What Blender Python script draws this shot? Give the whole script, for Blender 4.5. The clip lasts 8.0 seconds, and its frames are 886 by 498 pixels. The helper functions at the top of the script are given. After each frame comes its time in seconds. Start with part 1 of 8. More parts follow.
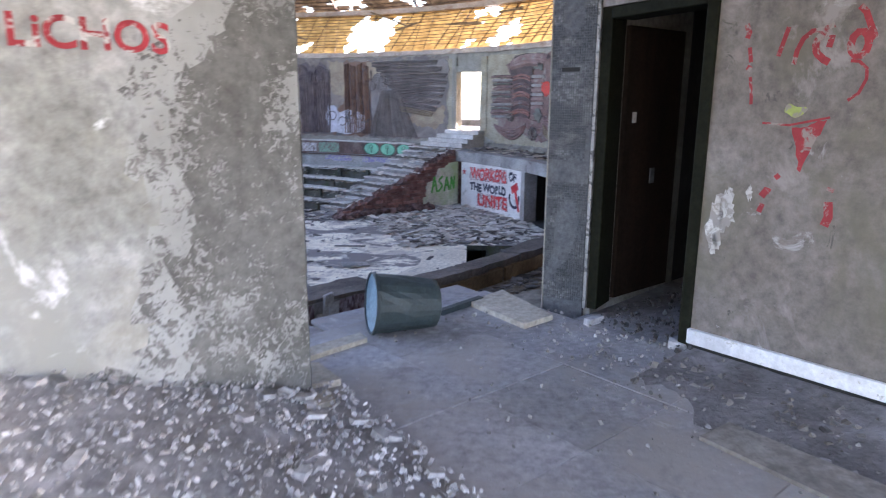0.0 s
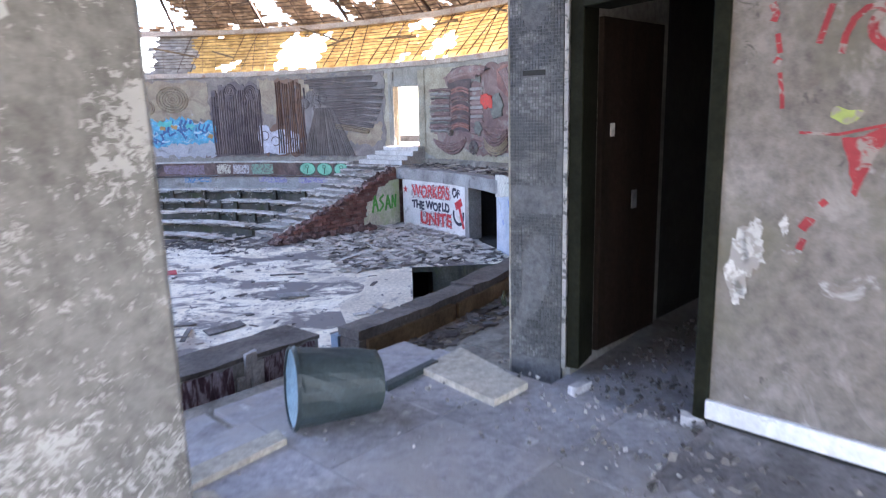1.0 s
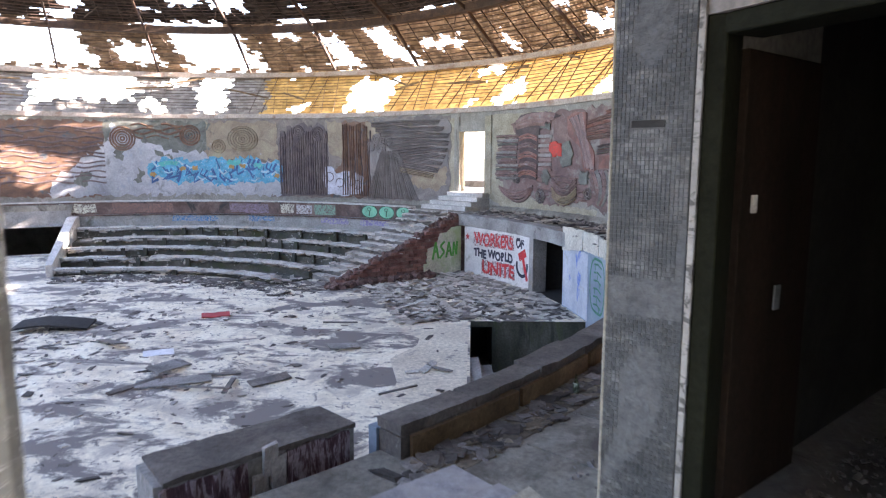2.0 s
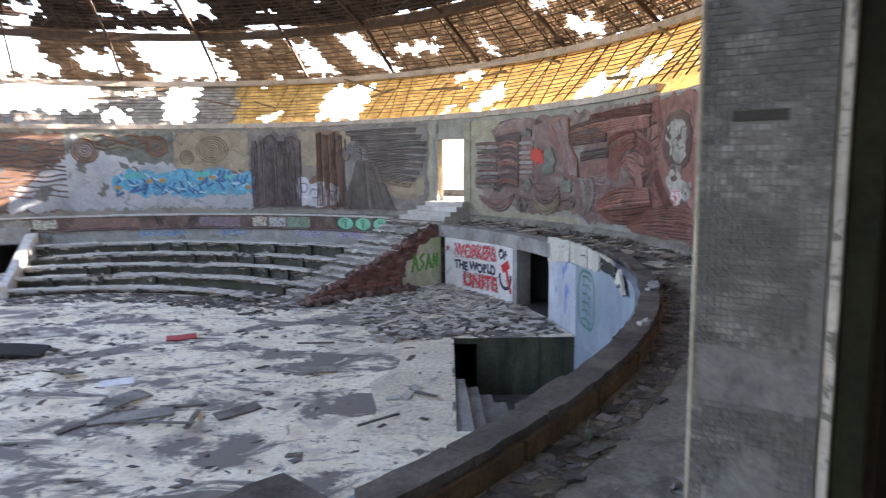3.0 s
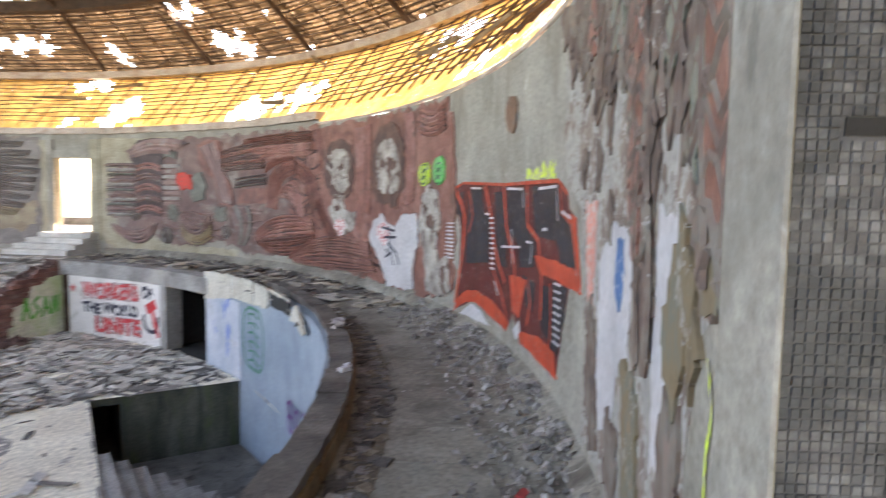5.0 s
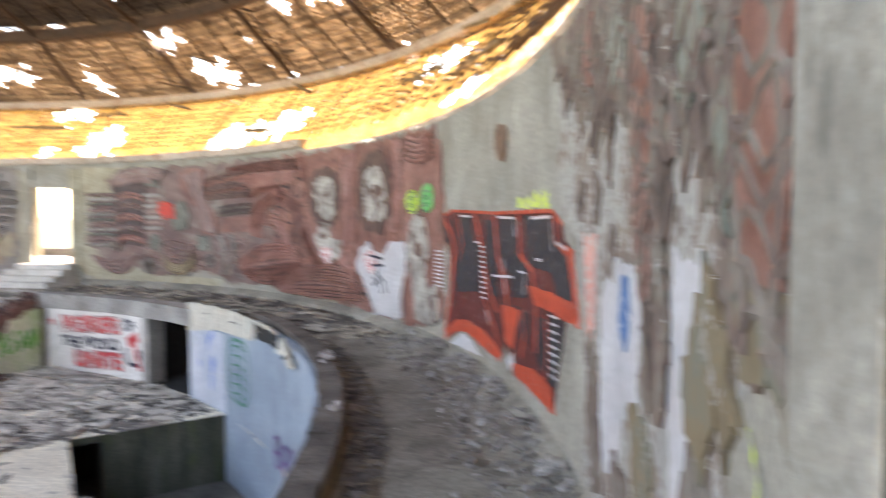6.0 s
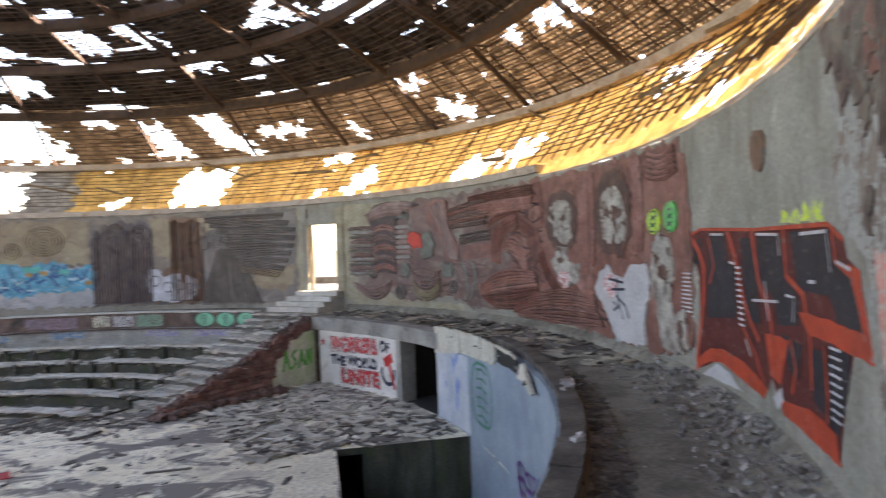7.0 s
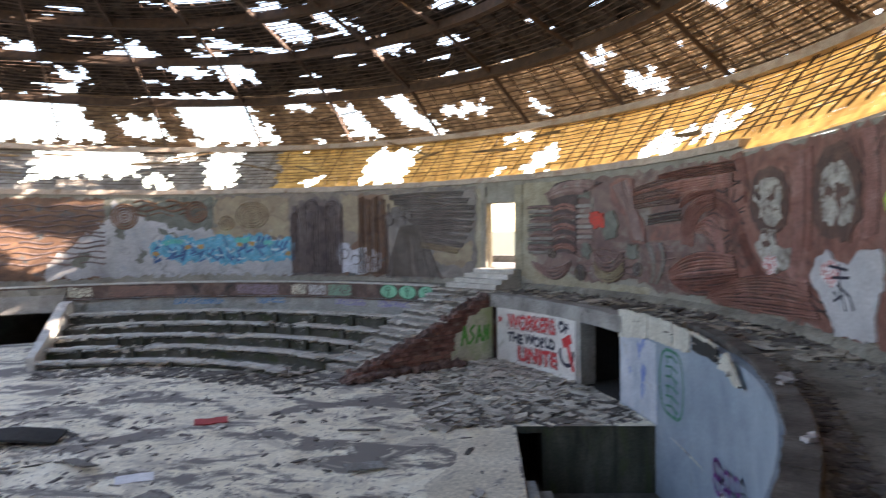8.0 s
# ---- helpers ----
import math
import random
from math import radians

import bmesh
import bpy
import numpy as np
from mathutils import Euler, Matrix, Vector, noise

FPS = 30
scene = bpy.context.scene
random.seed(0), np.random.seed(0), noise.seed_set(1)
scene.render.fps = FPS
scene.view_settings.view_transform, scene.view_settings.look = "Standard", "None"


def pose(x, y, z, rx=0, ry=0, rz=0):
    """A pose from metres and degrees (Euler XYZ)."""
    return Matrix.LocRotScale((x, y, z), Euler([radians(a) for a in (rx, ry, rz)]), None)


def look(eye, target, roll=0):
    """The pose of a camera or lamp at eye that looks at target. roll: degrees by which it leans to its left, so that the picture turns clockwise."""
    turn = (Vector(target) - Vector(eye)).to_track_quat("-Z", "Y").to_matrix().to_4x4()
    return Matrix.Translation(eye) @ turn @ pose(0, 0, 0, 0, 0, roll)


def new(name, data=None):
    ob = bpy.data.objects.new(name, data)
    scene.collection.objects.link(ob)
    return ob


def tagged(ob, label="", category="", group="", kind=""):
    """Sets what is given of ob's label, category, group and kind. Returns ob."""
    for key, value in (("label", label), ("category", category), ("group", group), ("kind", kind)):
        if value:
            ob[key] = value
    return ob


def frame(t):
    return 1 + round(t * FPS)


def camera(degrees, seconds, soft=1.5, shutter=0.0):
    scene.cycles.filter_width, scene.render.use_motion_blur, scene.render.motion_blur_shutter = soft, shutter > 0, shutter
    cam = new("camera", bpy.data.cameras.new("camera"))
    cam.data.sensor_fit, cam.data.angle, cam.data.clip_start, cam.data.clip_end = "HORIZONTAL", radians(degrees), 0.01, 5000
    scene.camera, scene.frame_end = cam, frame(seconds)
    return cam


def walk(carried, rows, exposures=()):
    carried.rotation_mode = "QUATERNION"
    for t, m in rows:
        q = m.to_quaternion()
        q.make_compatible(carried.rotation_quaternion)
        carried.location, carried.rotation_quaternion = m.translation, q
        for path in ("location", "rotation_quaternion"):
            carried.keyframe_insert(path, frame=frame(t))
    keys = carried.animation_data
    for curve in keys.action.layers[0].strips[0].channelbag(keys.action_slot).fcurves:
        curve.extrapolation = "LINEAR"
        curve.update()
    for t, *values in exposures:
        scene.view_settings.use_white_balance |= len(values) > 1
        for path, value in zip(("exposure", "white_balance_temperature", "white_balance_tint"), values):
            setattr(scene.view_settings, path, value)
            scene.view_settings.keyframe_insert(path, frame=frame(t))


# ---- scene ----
cam = camera(68.0, 8.0, soft=1.15, shutter=0.55)
PATH = [
    (0, (-0.000, -0.000, 1.576), (-0.001, 1.949, 1.128), 0.3),
    (0.5, (-0.055, 0.477, 1.584), (0.045, 2.428, 1.152), -2.4),
    (1, (0.032, 1.080, 1.571), (0.200, 3.031, 1.164), -1.5),
    (1.5, (0.068, 1.641, 1.630), (0.106, 3.615, 1.307), 0.4),
    (1.7, (0.085, 1.857, 1.642), (0.079, 3.835, 1.345), 1.0),
    (2.8, (0.083, 2.944, 1.640), (0.081, 4.928, 1.381), -2.3),
    (3, (0.004, 3.164, 1.656), (0.058, 5.147, 1.404), -0.6),
    (3.5, (-0.105, 3.581, 1.631), (0.109, 5.550, 1.352), -1.2),
    (4, (-0.068, 4.067, 1.697), (0.331, 6.008, 1.431), 0.8),
    (4.5, (-0.143, 4.328, 1.685), (0.498, 6.208, 1.451), -1.0),
    (4.7, (-0.270, 4.368, 1.645), (0.568, 6.170, 1.440), -0.2),
    (5.8, (-0.235, 4.610, 1.764), (1.021, 6.162, 1.631), 1.1),
    (6, (-0.244, 4.625, 1.767), (0.863, 6.287, 1.667), -0.1),
    (6.5, (-0.209, 4.678, 1.796), (0.558, 6.525, 1.759), -1.9),
    (7, (-0.160, 4.799, 1.769), (0.296, 6.746, 1.756), -2.2),
    (7.5, (-0.599, 4.784, 1.690), (-0.395, 6.774, 1.686), -1.2),
    (8, (-0.540, 5.059, 1.659), (-0.591, 7.058, 1.604), -0.8),
]
walk(cam, [(t, look(eye, target, roll)) for t, eye, target, roll in PATH],
     [(0.0, 3.75, 6300, 28), (1.0, 4.2, 6350, 29), (1.5, 4.42, 6450, 29), (1.7, 4.25, 6650, 28), (3.0, 3.65, 7200, 22), (3.5, 3.66, 7400, 22),
      (4.5, 3.94, 8000, 23), (5.8, 4.38, 8450, 24), (6.0, 4.29, 8500, 24), (6.5, 4.09, 8100, 23), (7.0, 3.5, 8000, 23), (7.5, 3.46, 7700, 22), (8.0, 3.15, 7600, 21)])

# ---- daylight ----
SUN_AZ, SUN_EL = 4.0, 18.5        # degrees from +x, and above the horizon
world = bpy.data.worlds.new("world")
scene.world = world
world.use_nodes = True
wn = world.node_tree.nodes
sky = wn.new("ShaderNodeTexSky")
sky.sky_type, sky.sun_disc = "NISHITA", False
sky.sun_elevation, sky.sun_rotation = radians(SUN_EL), radians(90 - SUN_AZ)
wn["Background"].inputs["Strength"].default_value = 0.15
world.node_tree.links.new(sky.outputs[0], wn["Background"].inputs["Color"])
sun_dir = Vector((math.cos(radians(SUN_AZ)) * math.cos(radians(SUN_EL)),
                  math.sin(radians(SUN_AZ)) * math.cos(radians(SUN_EL)), math.sin(radians(SUN_EL))))
sun = new("sun", bpy.data.lights.new("sun", "SUN"))
sun.data.energy, sun.data.angle, sun.data.color = 4.5, radians(0.6), (1.0, 0.95, 0.88)
sun.matrix_world = look(sun_dir * 60, (0, 0, 0))


# ---- materials ----
def ramp(nt, fac, stops):
    node = nt.nodes.new("ShaderNodeValToRGB")
    els = node.color_ramp.elements
    while len(els) < len(stops):
        els.new(0.5)
    for e, (p, c) in zip(els, stops):
        e.position, e.color = p, (*c, 1) if len(c) == 3 else c
    nt.links.new(fac, node.inputs[0])
    return node.outputs[0]


def noise_out(nt, scale, detail=6, rough=0.6, distort=0.0, stretch=None):
    tc = nt.nodes.new("ShaderNodeNewGeometry")
    src = tc.outputs["Position"]
    if stretch:
        mp = nt.nodes.new("ShaderNodeMapping")
        mp.inputs["Scale"].default_value = stretch
        nt.links.new(src, mp.inputs[0])
        src = mp.outputs[0]
    n = nt.nodes.new("ShaderNodeTexNoise")
    n.inputs["Scale"].default_value, n.inputs["Detail"].default_value = scale, detail
    n.inputs["Roughness"].default_value, n.inputs["Distortion"].default_value = rough, distort
    nt.links.new(src, n.inputs["Vector"])
    return n.outputs[0]


def mixed(nt, a, b, fac, mode="MIX"):
    m = nt.nodes.new("ShaderNodeMix")
    m.data_type, m.blend_type = "RGBA", mode
    for sock, v in ((m.inputs[0], fac), (m.inputs[6], a), (m.inputs[7], b)):
        if hasattr(v, "is_linked"):
            nt.links.new(v, sock)
        else:
            sock.default_value = v if isinstance(v, float) else (*v, 1)
    return m.outputs[2]


def surface(name, stops, scale=1.2, grain=14.0, rough=0.9, bump=0.4, metal=0.0, stains=(), grain_amount=0.5,
            island=0.0, stretch=None, bump_scale=None, distort=0.4, detail=7, sheen=0.5, each=0.0):
    """Ramp over a broad noise, times a fine grain, with stains: (colour, scale, threshold, softness, stretch)."""
    m = bpy.data.materials.new(name)
    m.use_nodes = True
    nt = m.node_tree
    bsdf = nt.nodes["Principled BSDF"]
    col = ramp(nt, noise_out(nt, scale, detail, 0.62, distort, stretch), stops)
    g = noise_out(nt, grain, 5, 0.7)
    lo = 1.0 - grain_amount
    col = mixed(nt, col, ramp(nt, g, [(0.25, (lo, lo, lo)), (0.7, (1.15, 1.15, 1.15))]), 1.0, "MULTIPLY")
    for c, s, th, soft, st in stains:
        f = ramp(nt, noise_out(nt, s, 8, 0.65, 0.6, st), [(th - soft, (0, 0, 0)), (th + soft, (1, 1, 1))])
        col = mixed(nt, col, c, f)
    if island:
        isl = nt.nodes.new("ShaderNodeNewGeometry")
        k = ramp(nt, isl.outputs["Random Per Island"], [(0, (1 - island,) * 3), (1, (1 + island * 0.6,) * 3)])
        col = mixed(nt, col, k, 1.0, "MULTIPLY")
    if each:
        info = nt.nodes.new("ShaderNodeObjectInfo")
        col = mixed(nt, col, ramp(nt, info.outputs["Random"], [(0, (1 - each,) * 3), (1, (1 + each * 0.7,) * 3)]), 1.0, "MULTIPLY")
    nt.links.new(col, bsdf.inputs["Base Color"])
    bsdf.inputs["Specular IOR Level"].default_value = sheen
    bsdf.inputs["Roughness"].default_value, bsdf.inputs["Metallic"].default_value = rough, metal
    if bump:
        b = nt.nodes.new("ShaderNodeBump")
        b.inputs["Strength"].default_value, b.inputs["Distance"].default_value = bump, 0.02
        nt.links.new(noise_out(nt, bump_scale or grain, 6, 0.7), b.inputs["Height"])
        nt.links.new(b.outputs[0], bsdf.inputs["Normal"])
    return m


def boards(name, dark, light, through_share, island=0.35):
    """Thin weathered boards that let some of the daylight through."""
    m = bpy.data.materials.new(name)
    m.use_nodes = True
    nt = m.node_tree
    nt.nodes.remove(nt.nodes["Principled BSDF"])
    col = ramp(nt, noise_out(nt, 1.3, 6), [(0.3, dark), (0.65, light)])
    isl = nt.nodes.new("ShaderNodeNewGeometry")
    k = ramp(nt, isl.outputs["Random Per Island"], [(0, (1 - island,) * 3), (1, (1.12,) * 3)])
    col = mixed(nt, col, k, 1.0, "MULTIPLY")
    d, t, mix = (nt.nodes.new(n) for n in ("ShaderNodeBsdfDiffuse", "ShaderNodeBsdfTranslucent", "ShaderNodeMixShader"))
    nt.links.new(col, d.inputs[0])
    nt.links.new(col, t.inputs[0])
    mix.inputs[0].default_value = through_share
    nt.links.new(d.outputs[0], mix.inputs[1])
    nt.links.new(t.outputs[0], mix.inputs[2])
    nt.links.new(mix.outputs[0], nt.nodes["Material Output"].inputs[0])
    return m


def paint(name, c, rough=0.6, worn=0.0, under=(0.5, 0.48, 0.44), vary=0.25):
    """Sprayed or brushed paint; worn: the share through which the ground shows."""
    lo, hi = tuple(v * (1 - vary) for v in c), tuple(min(1, v * (1 + vary)) for v in c)
    st = [(under, 14.0, 0.66 - worn * 0.35, 0.03, None)] if worn else []
    return surface(name, [(0.3, lo), (0.7, hi)], 3.0, 25, rough, 0.15, stains=st, grain_amount=0.2)


CONC = surface("weathered_concrete", [(0.3, (0.2, 0.195, 0.185)), (0.5, (0.33, 0.32, 0.3)), (0.72, (0.47, 0.455, 0.43))], 0.9, 22, 0.92, 0.5,
               stains=[((0.12, 0.11, 0.1), 2.2, 0.64, 0.06, None)])
CONC_DARK = surface("dark_concrete", [(0.3, (0.1, 0.092, 0.08)), (0.6, (0.19, 0.175, 0.155)), (0.8, (0.27, 0.25, 0.22))], 1.3, 20, 0.85, 0.6,
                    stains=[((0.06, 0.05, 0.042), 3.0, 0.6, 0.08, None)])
CONC_PALE = surface("bare_wall_concrete", [(0.25, (0.235, 0.222, 0.185)), (0.5, (0.345, 0.33, 0.283)), (0.75, (0.44, 0.42, 0.37))], 0.9, 18, 0.93, 0.35,
                    stains=[((0.2, 0.185, 0.155), 1.6, 0.6, 0.07, (1, 1, 0.3)), ((0.13, 0.12, 0.1), 3.2, 0.66, 0.05, (1, 1, 0.2)), ((0.5, 0.48, 0.44), 2.6, 0.68, 0.03, None)])
FLOOR = surface("littered_screed", [(0.3, (0.63, 0.56, 0.43)), (0.45, (0.83, 0.76, 0.6)), (0.6, (0.91, 0.855, 0.7)), (0.75, (0.95, 0.915, 0.79))], 0.6, 9, 0.9, 0.5,
                stains=[((0.52, 0.475, 0.4), 1.1, 0.56, 0.06, None), ((0.22, 0.2, 0.185), 0.5, 0.535, 0.025, (1.0, 1.7, 1)), ((0.16, 0.145, 0.14), 1.5, 0.63, 0.03, (1.4, 1, 1)), ((0.22, 0.2, 0.18), 6.0, 0.62, 0.04, None)], distort=1.2, bump_scale=8, grain_amount=0.22)


# ---- plan: a round hall about (CX, CY); angles in degrees from +x ----
CX, CY = -12.285, 19.137
R_WALL, R_SLAB, R_PAR, R_RET = 19.25, 17.12, 16.72, 16.5
Z_WALK, Z_FLOOR, Z_RIM, Z_PAR = -0.72, -3.1, 3.55, -0.45
A_DOOR0, A_DOOR1 = -53.9, -47.3          # the entrance's opening in the round wall
A_WIN0, A_WIN1 = 43.1, 47.8               # the bright doorway across the hall


def pol(r, a, z):
    return Vector((CX + r * math.cos(radians(a)), CY + r * math.sin(radians(a)), z))


def mesh_object(name, bm, material, parent=None, label="", smooth=False):
    me = bpy.data.meshes.new(name)
    bm.normal_update()
    bm.to_mesh(me)
    bm.free()
    for m in material if isinstance(material, (list, tuple)) else [material]:
        me.materials.append(m)
    if smooth:
        for p in me.polygons:
            p.use_smooth = True
    ob = new(name, me)
    if parent:
        ob.parent = parent
        back = Matrix.Translation(parent.location)
        if parent.parent:
            back = Matrix.Translation(parent.parent.location)
        ob.matrix_parent_inverse = back.inverted() if parent.type == "EMPTY" else Matrix.Identity(4)
    if label:
        ob["label"] = label
    return ob


def part(name, bm, material, parent, label=""):
    return mesh_object(name, bm, material, parent, label)


def thing(name, at, label, category, group="", kind=""):
    """An Empty at a thing's base, to hold its parts."""
    ob = new(name)
    ob.empty_display_size = 0.1
    ob.location = at
    return tagged(ob, label, category, group, kind)


def quad(bm, a, b, c, d):
    return bm.faces.new([bm.verts.new(p) for p in (a, b, c, d)])


def arc_block(bm, r0, r1, a0, a1, z0, z1, step=1.0, jitter=0.0, rng=None):
    """A bent box between two radii, two angles and two heights."""
    n = max(1, int(math.ceil(abs(a1 - a0) / step)))
    rings = []
    for i in range(n + 1):
        a = a0 + (a1 - a0) * i / n
        j = (lambda: rng.uniform(-jitter, jitter)) if jitter else (lambda: 0.0)
        rings.append([bm.verts.new(pol(r + j(), a, z + j())) for r, z in ((r0, z0), (r1, z0), (r1, z1), (r0, z1))])
    for p, q in zip(rings, rings[1:]):
        for k in range(4):
            bm.faces.new((p[k], p[(k + 1) % 4], q[(k + 1) % 4], q[k]))
    bm.faces.new(rings[0][::-1])
    bm.faces.new(rings[-1])


def box(bm, size, m=None, taper=1.0, bevel=0.0):
    """A box on z = 0, optionally tapered to its top and bevelled, at the pose m."""
    x, y, z = size[0] / 2, size[1] / 2, size[2]
    vs = [bm.verts.new((sx * x * k, sy * y * k, h)) for h, k in ((0, 1), (z, taper)) for sx, sy in ((-1, -1), (1, -1), (1, 1), (-1, 1))]
    fs = [bm.faces.new([vs[i] for i in f]) for f in ((3, 2, 1, 0), (4, 5, 6, 7), (0, 1, 5, 4), (1, 2, 6, 5), (2, 3, 7, 6), (3, 0, 4, 7))]
    if bevel:
        es = list({e for f in fs for e in f.edges})
        out = bmesh.ops.bevel(bm, geom=es, offset=bevel, segments=1, affect="EDGES")
        vs = list({v for f in out["faces"] for v in f.verts} | {v for v in vs if v.is_valid})
    if m is not None:
        for v in vs:
            v.co = m @ v.co
    return vs


def bar(bm, a, b, w, h=None):
    """A straight bar of section w x h from a to b."""
    a, b = Vector(a), Vector(b)
    d = b - a
    box(bm, (w, h or w, d.length), Matrix.Translation(a) @ d.to_track_quat("Z", "Y").to_matrix().to_4x4())


def facing(p, along, up=(0, 0, 1)):
    """A pose at p whose x runs along and whose z is up."""
    x = Vector(along).normalized()
    z = Vector(up)
    y = z.cross(x).normalized()
    return Matrix.Translation(p) @ Matrix((x, y, x.cross(y))).transposed().to_4x4()


# ---- ground outside ----
GRASS = surface("dry_grass", [(0.3, (0.05, 0.06, 0.03)), (0.7, (0.12, 0.12, 0.06))], 0.2, 3)
bm = bmesh.new()
bmesh.ops.create_circle(bm, cap_ends=True, radius=3000, segments=48, matrix=pose(CX, CY, -6))
tagged(mesh_object("ground", bm, GRASS), "dry mountain grassland round the building", "ground", kind="structure")

# ---- hall floor, with the stair pit cut out of it ----
PIT = [(0.52, 14.5), (3.45, 14.1), (4.16, 17.2), (4.2, 20.85), (0.76, 20.9)]
bm = bmesh.new()
ring = [bm.verts.new(pol(16.58, a, Z_FLOOR)) for a in range(0, 360, 3)]
hole = [bm.verts.new((x, y, Z_FLOOR)) for x, y in PIT]
edges = [bm.edges.new((loop[i], loop[i - 1])) for loop in (ring, hole) for i in range(len(loop))]
bmesh.ops.triangle_fill(bm, use_beauty=True, edges=edges, normal=(0, 0, 1))
floor = tagged(mesh_object("floor", bm, FLOOR), "hall floor of pale dusty screed strewn with dark litter", "floor", kind="structure")

GREEN_CONC = surface("mossy_concrete", [(0.3, (0.035, 0.04, 0.028)), (0.55, (0.09, 0.095, 0.07)), (0.75, (0.17, 0.17, 0.14))], 1.2, 18, 0.9, 0.4, stretch=(1, 1, 0.25),
                     stains=[((0.07, 0.1, 0.03), 2.0, 0.6, 0.08, (1, 1, 0.3)), ((0.02, 0.02, 0.018), 1.6, 0.62, 0.08, (1.5, 1.5, 0.2))])
# near-black; in passage, vestibule, slot and panel gap it replaces real shade
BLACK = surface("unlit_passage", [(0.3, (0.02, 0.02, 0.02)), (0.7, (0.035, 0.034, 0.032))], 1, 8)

# pit: far wall with its dark doorway, side walls, bottom
ZB = -4.75
bm = bmesh.new()
dw0, dw1, dz = 0.78, 1.4, -3.27
y0 = 20.9
for x0, x1, z0, z1 in ((dw1, 4.2, ZB, Z_FLOOR), (dw0 - 0.6, dw0, ZB, Z_FLOOR - 0.004), (dw0, dw1, dz, Z_FLOOR)):
    box(bm, (x1 - x0, 0.3, z1 - z0 - 0.004), pose((x0 + x1) / 2, y0 + 0.15, z0))
tagged(mesh_object("wall_pit_far", bm, GREEN_CONC), "mossy dark green concrete wall of the sunken stair pit", "wall", kind="structure")
bm = bmesh.new()
for (xa, ya), (xb, yb) in ((PIT[0], PIT[4]), (PIT[1], PIT[0])):
    bar_m = facing(((xa + xb) / 2, (ya + yb) / 2, ZB), (xb - xa, yb - ya, 0))
    d = math.hypot(xb - xa, yb - ya)
    box(bm, (d, 0.2, Z_FLOOR - ZB - 0.006), bar_m @ pose(0, 0.11, 0))
tagged(mesh_object("wall_pit_side", bm, CONC), "rough grey concrete sides of the stair pit", "wall", kind="structure")
bm = bmesh.new()
quad(bm, (-0.5, 13.6, ZB), (5.2, 13.6, ZB), (5.2, 24, ZB), (-0.5, 24, ZB))
tagged(mesh_object("floor_pit", bm, CONC_DARK), "dark concrete bottom of the stair pit", "floor", kind="structure")
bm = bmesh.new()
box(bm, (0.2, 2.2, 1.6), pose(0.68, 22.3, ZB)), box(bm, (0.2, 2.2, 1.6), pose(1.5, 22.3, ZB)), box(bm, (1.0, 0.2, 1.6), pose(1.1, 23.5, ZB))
tagged(mesh_object("wall_pit_passage", bm, BLACK), "passage walls beyond the pit, coloured black as unlit", "wall", kind="structure")

# ---- walkway ring and its edge ----
bm = bmesh.new()
arc_block(bm, R_RET + 0.02, R_WALL + 0.4, -110, -53.5, Z_WALK - 0.3, Z_WALK, 1.5)
arc_block(bm, R_RET + 0.28, R_WALL + 0.4, -53.5, 39.6, Z_WALK - 0.3, Z_WALK, 1.5)
arc_block(bm, 16.95, R_WALL + 0.4, 39.6, 112, Z_WALK - 0.3, Z_WALK, 1.5)
arc_block(bm, R_RET + 0.02, R_WALL + 0.4, 112, 250, Z_WALK - 0.3, Z_WALK, 1.5)
WALK = surface("walkway_concrete", [(0.3, (0.165, 0.15, 0.122)), (0.5, (0.285, 0.265, 0.22)), (0.75, (0.42, 0.395, 0.335))], 0.9, 16, 0.9, 0.6,
               stains=[((0.1, 0.085, 0.07), 1.5, 0.6, 0.08, None), ((0.45, 0.42, 0.38), 3.2, 0.68, 0.03, None)])
walkway = tagged(mesh_object("walkway", bm, WALK), "ring walkway of stained concrete under the murals", "walkway", kind="structure")

rw = random.Random(17)
bm = bmesh.new()
arc_block(bm, R_SLAB + 0.02, 17.5, -45.2, 6, Z_WALK - 0.02, Z_WALK + 0.005, 0.7, 0.004, rw)
part("gutter_bed", bm, surface("tan_gutter_soil", [(0.3, (0.06, 0.05, 0.04)), (0.5, (0.15, 0.12, 0.085)), (0.75, (0.34, 0.28, 0.2))], 2.2, 18, 0.95, 0.9), walkway, "dark and tan dirt-filled gutter")
a = -45.0
while a < 6:
    w = rw.uniform(2.6, 3.4)
    bm = bmesh.new()
    arc_block(bm, 17.6 + rw.uniform(-0.02, 0.02), 18.5 + rw.uniform(-0.04, 0.04), a + 0.03, a + w - 0.03, Z_WALK - 0.02, Z_WALK + 0.008 + rw.uniform(0, 0.01), 0.6, 0.003, rw)
    part("paving_slab", bm, WALK, walkway)
    a += w

# ---- retaining wall under the walkway ----
BLUE_WALL = surface("pale_blue_paint", [(0.25, (0.165, 0.225, 0.285)), (0.5, (0.25, 0.32, 0.385)), (0.75, (0.34, 0.41, 0.47))], 0.8, 16, 0.75, 0.2,
                    stains=[((0.3, 0.31, 0.29), 3.2, 0.69, 0.03, None), ((0.2, 0.23, 0.22), 1.3, 0.7, 0.05, (1, 1, 0.3))], grain_amount=0.2)
WHITE_WALL = surface("dirty_whitewash", [(0.25, (0.5, 0.49, 0.46)), (0.5, (0.7, 0.69, 0.66)), (0.75, (0.8, 0.79, 0.77))], 0.9, 16, 0.8, 0.2,
                     stains=[((0.3, 0.3, 0.22), 1.7, 0.66, 0.07, None), ((0.25, 0.24, 0.22), 5, 0.7, 0.03, None)], grain_amount=0.25)
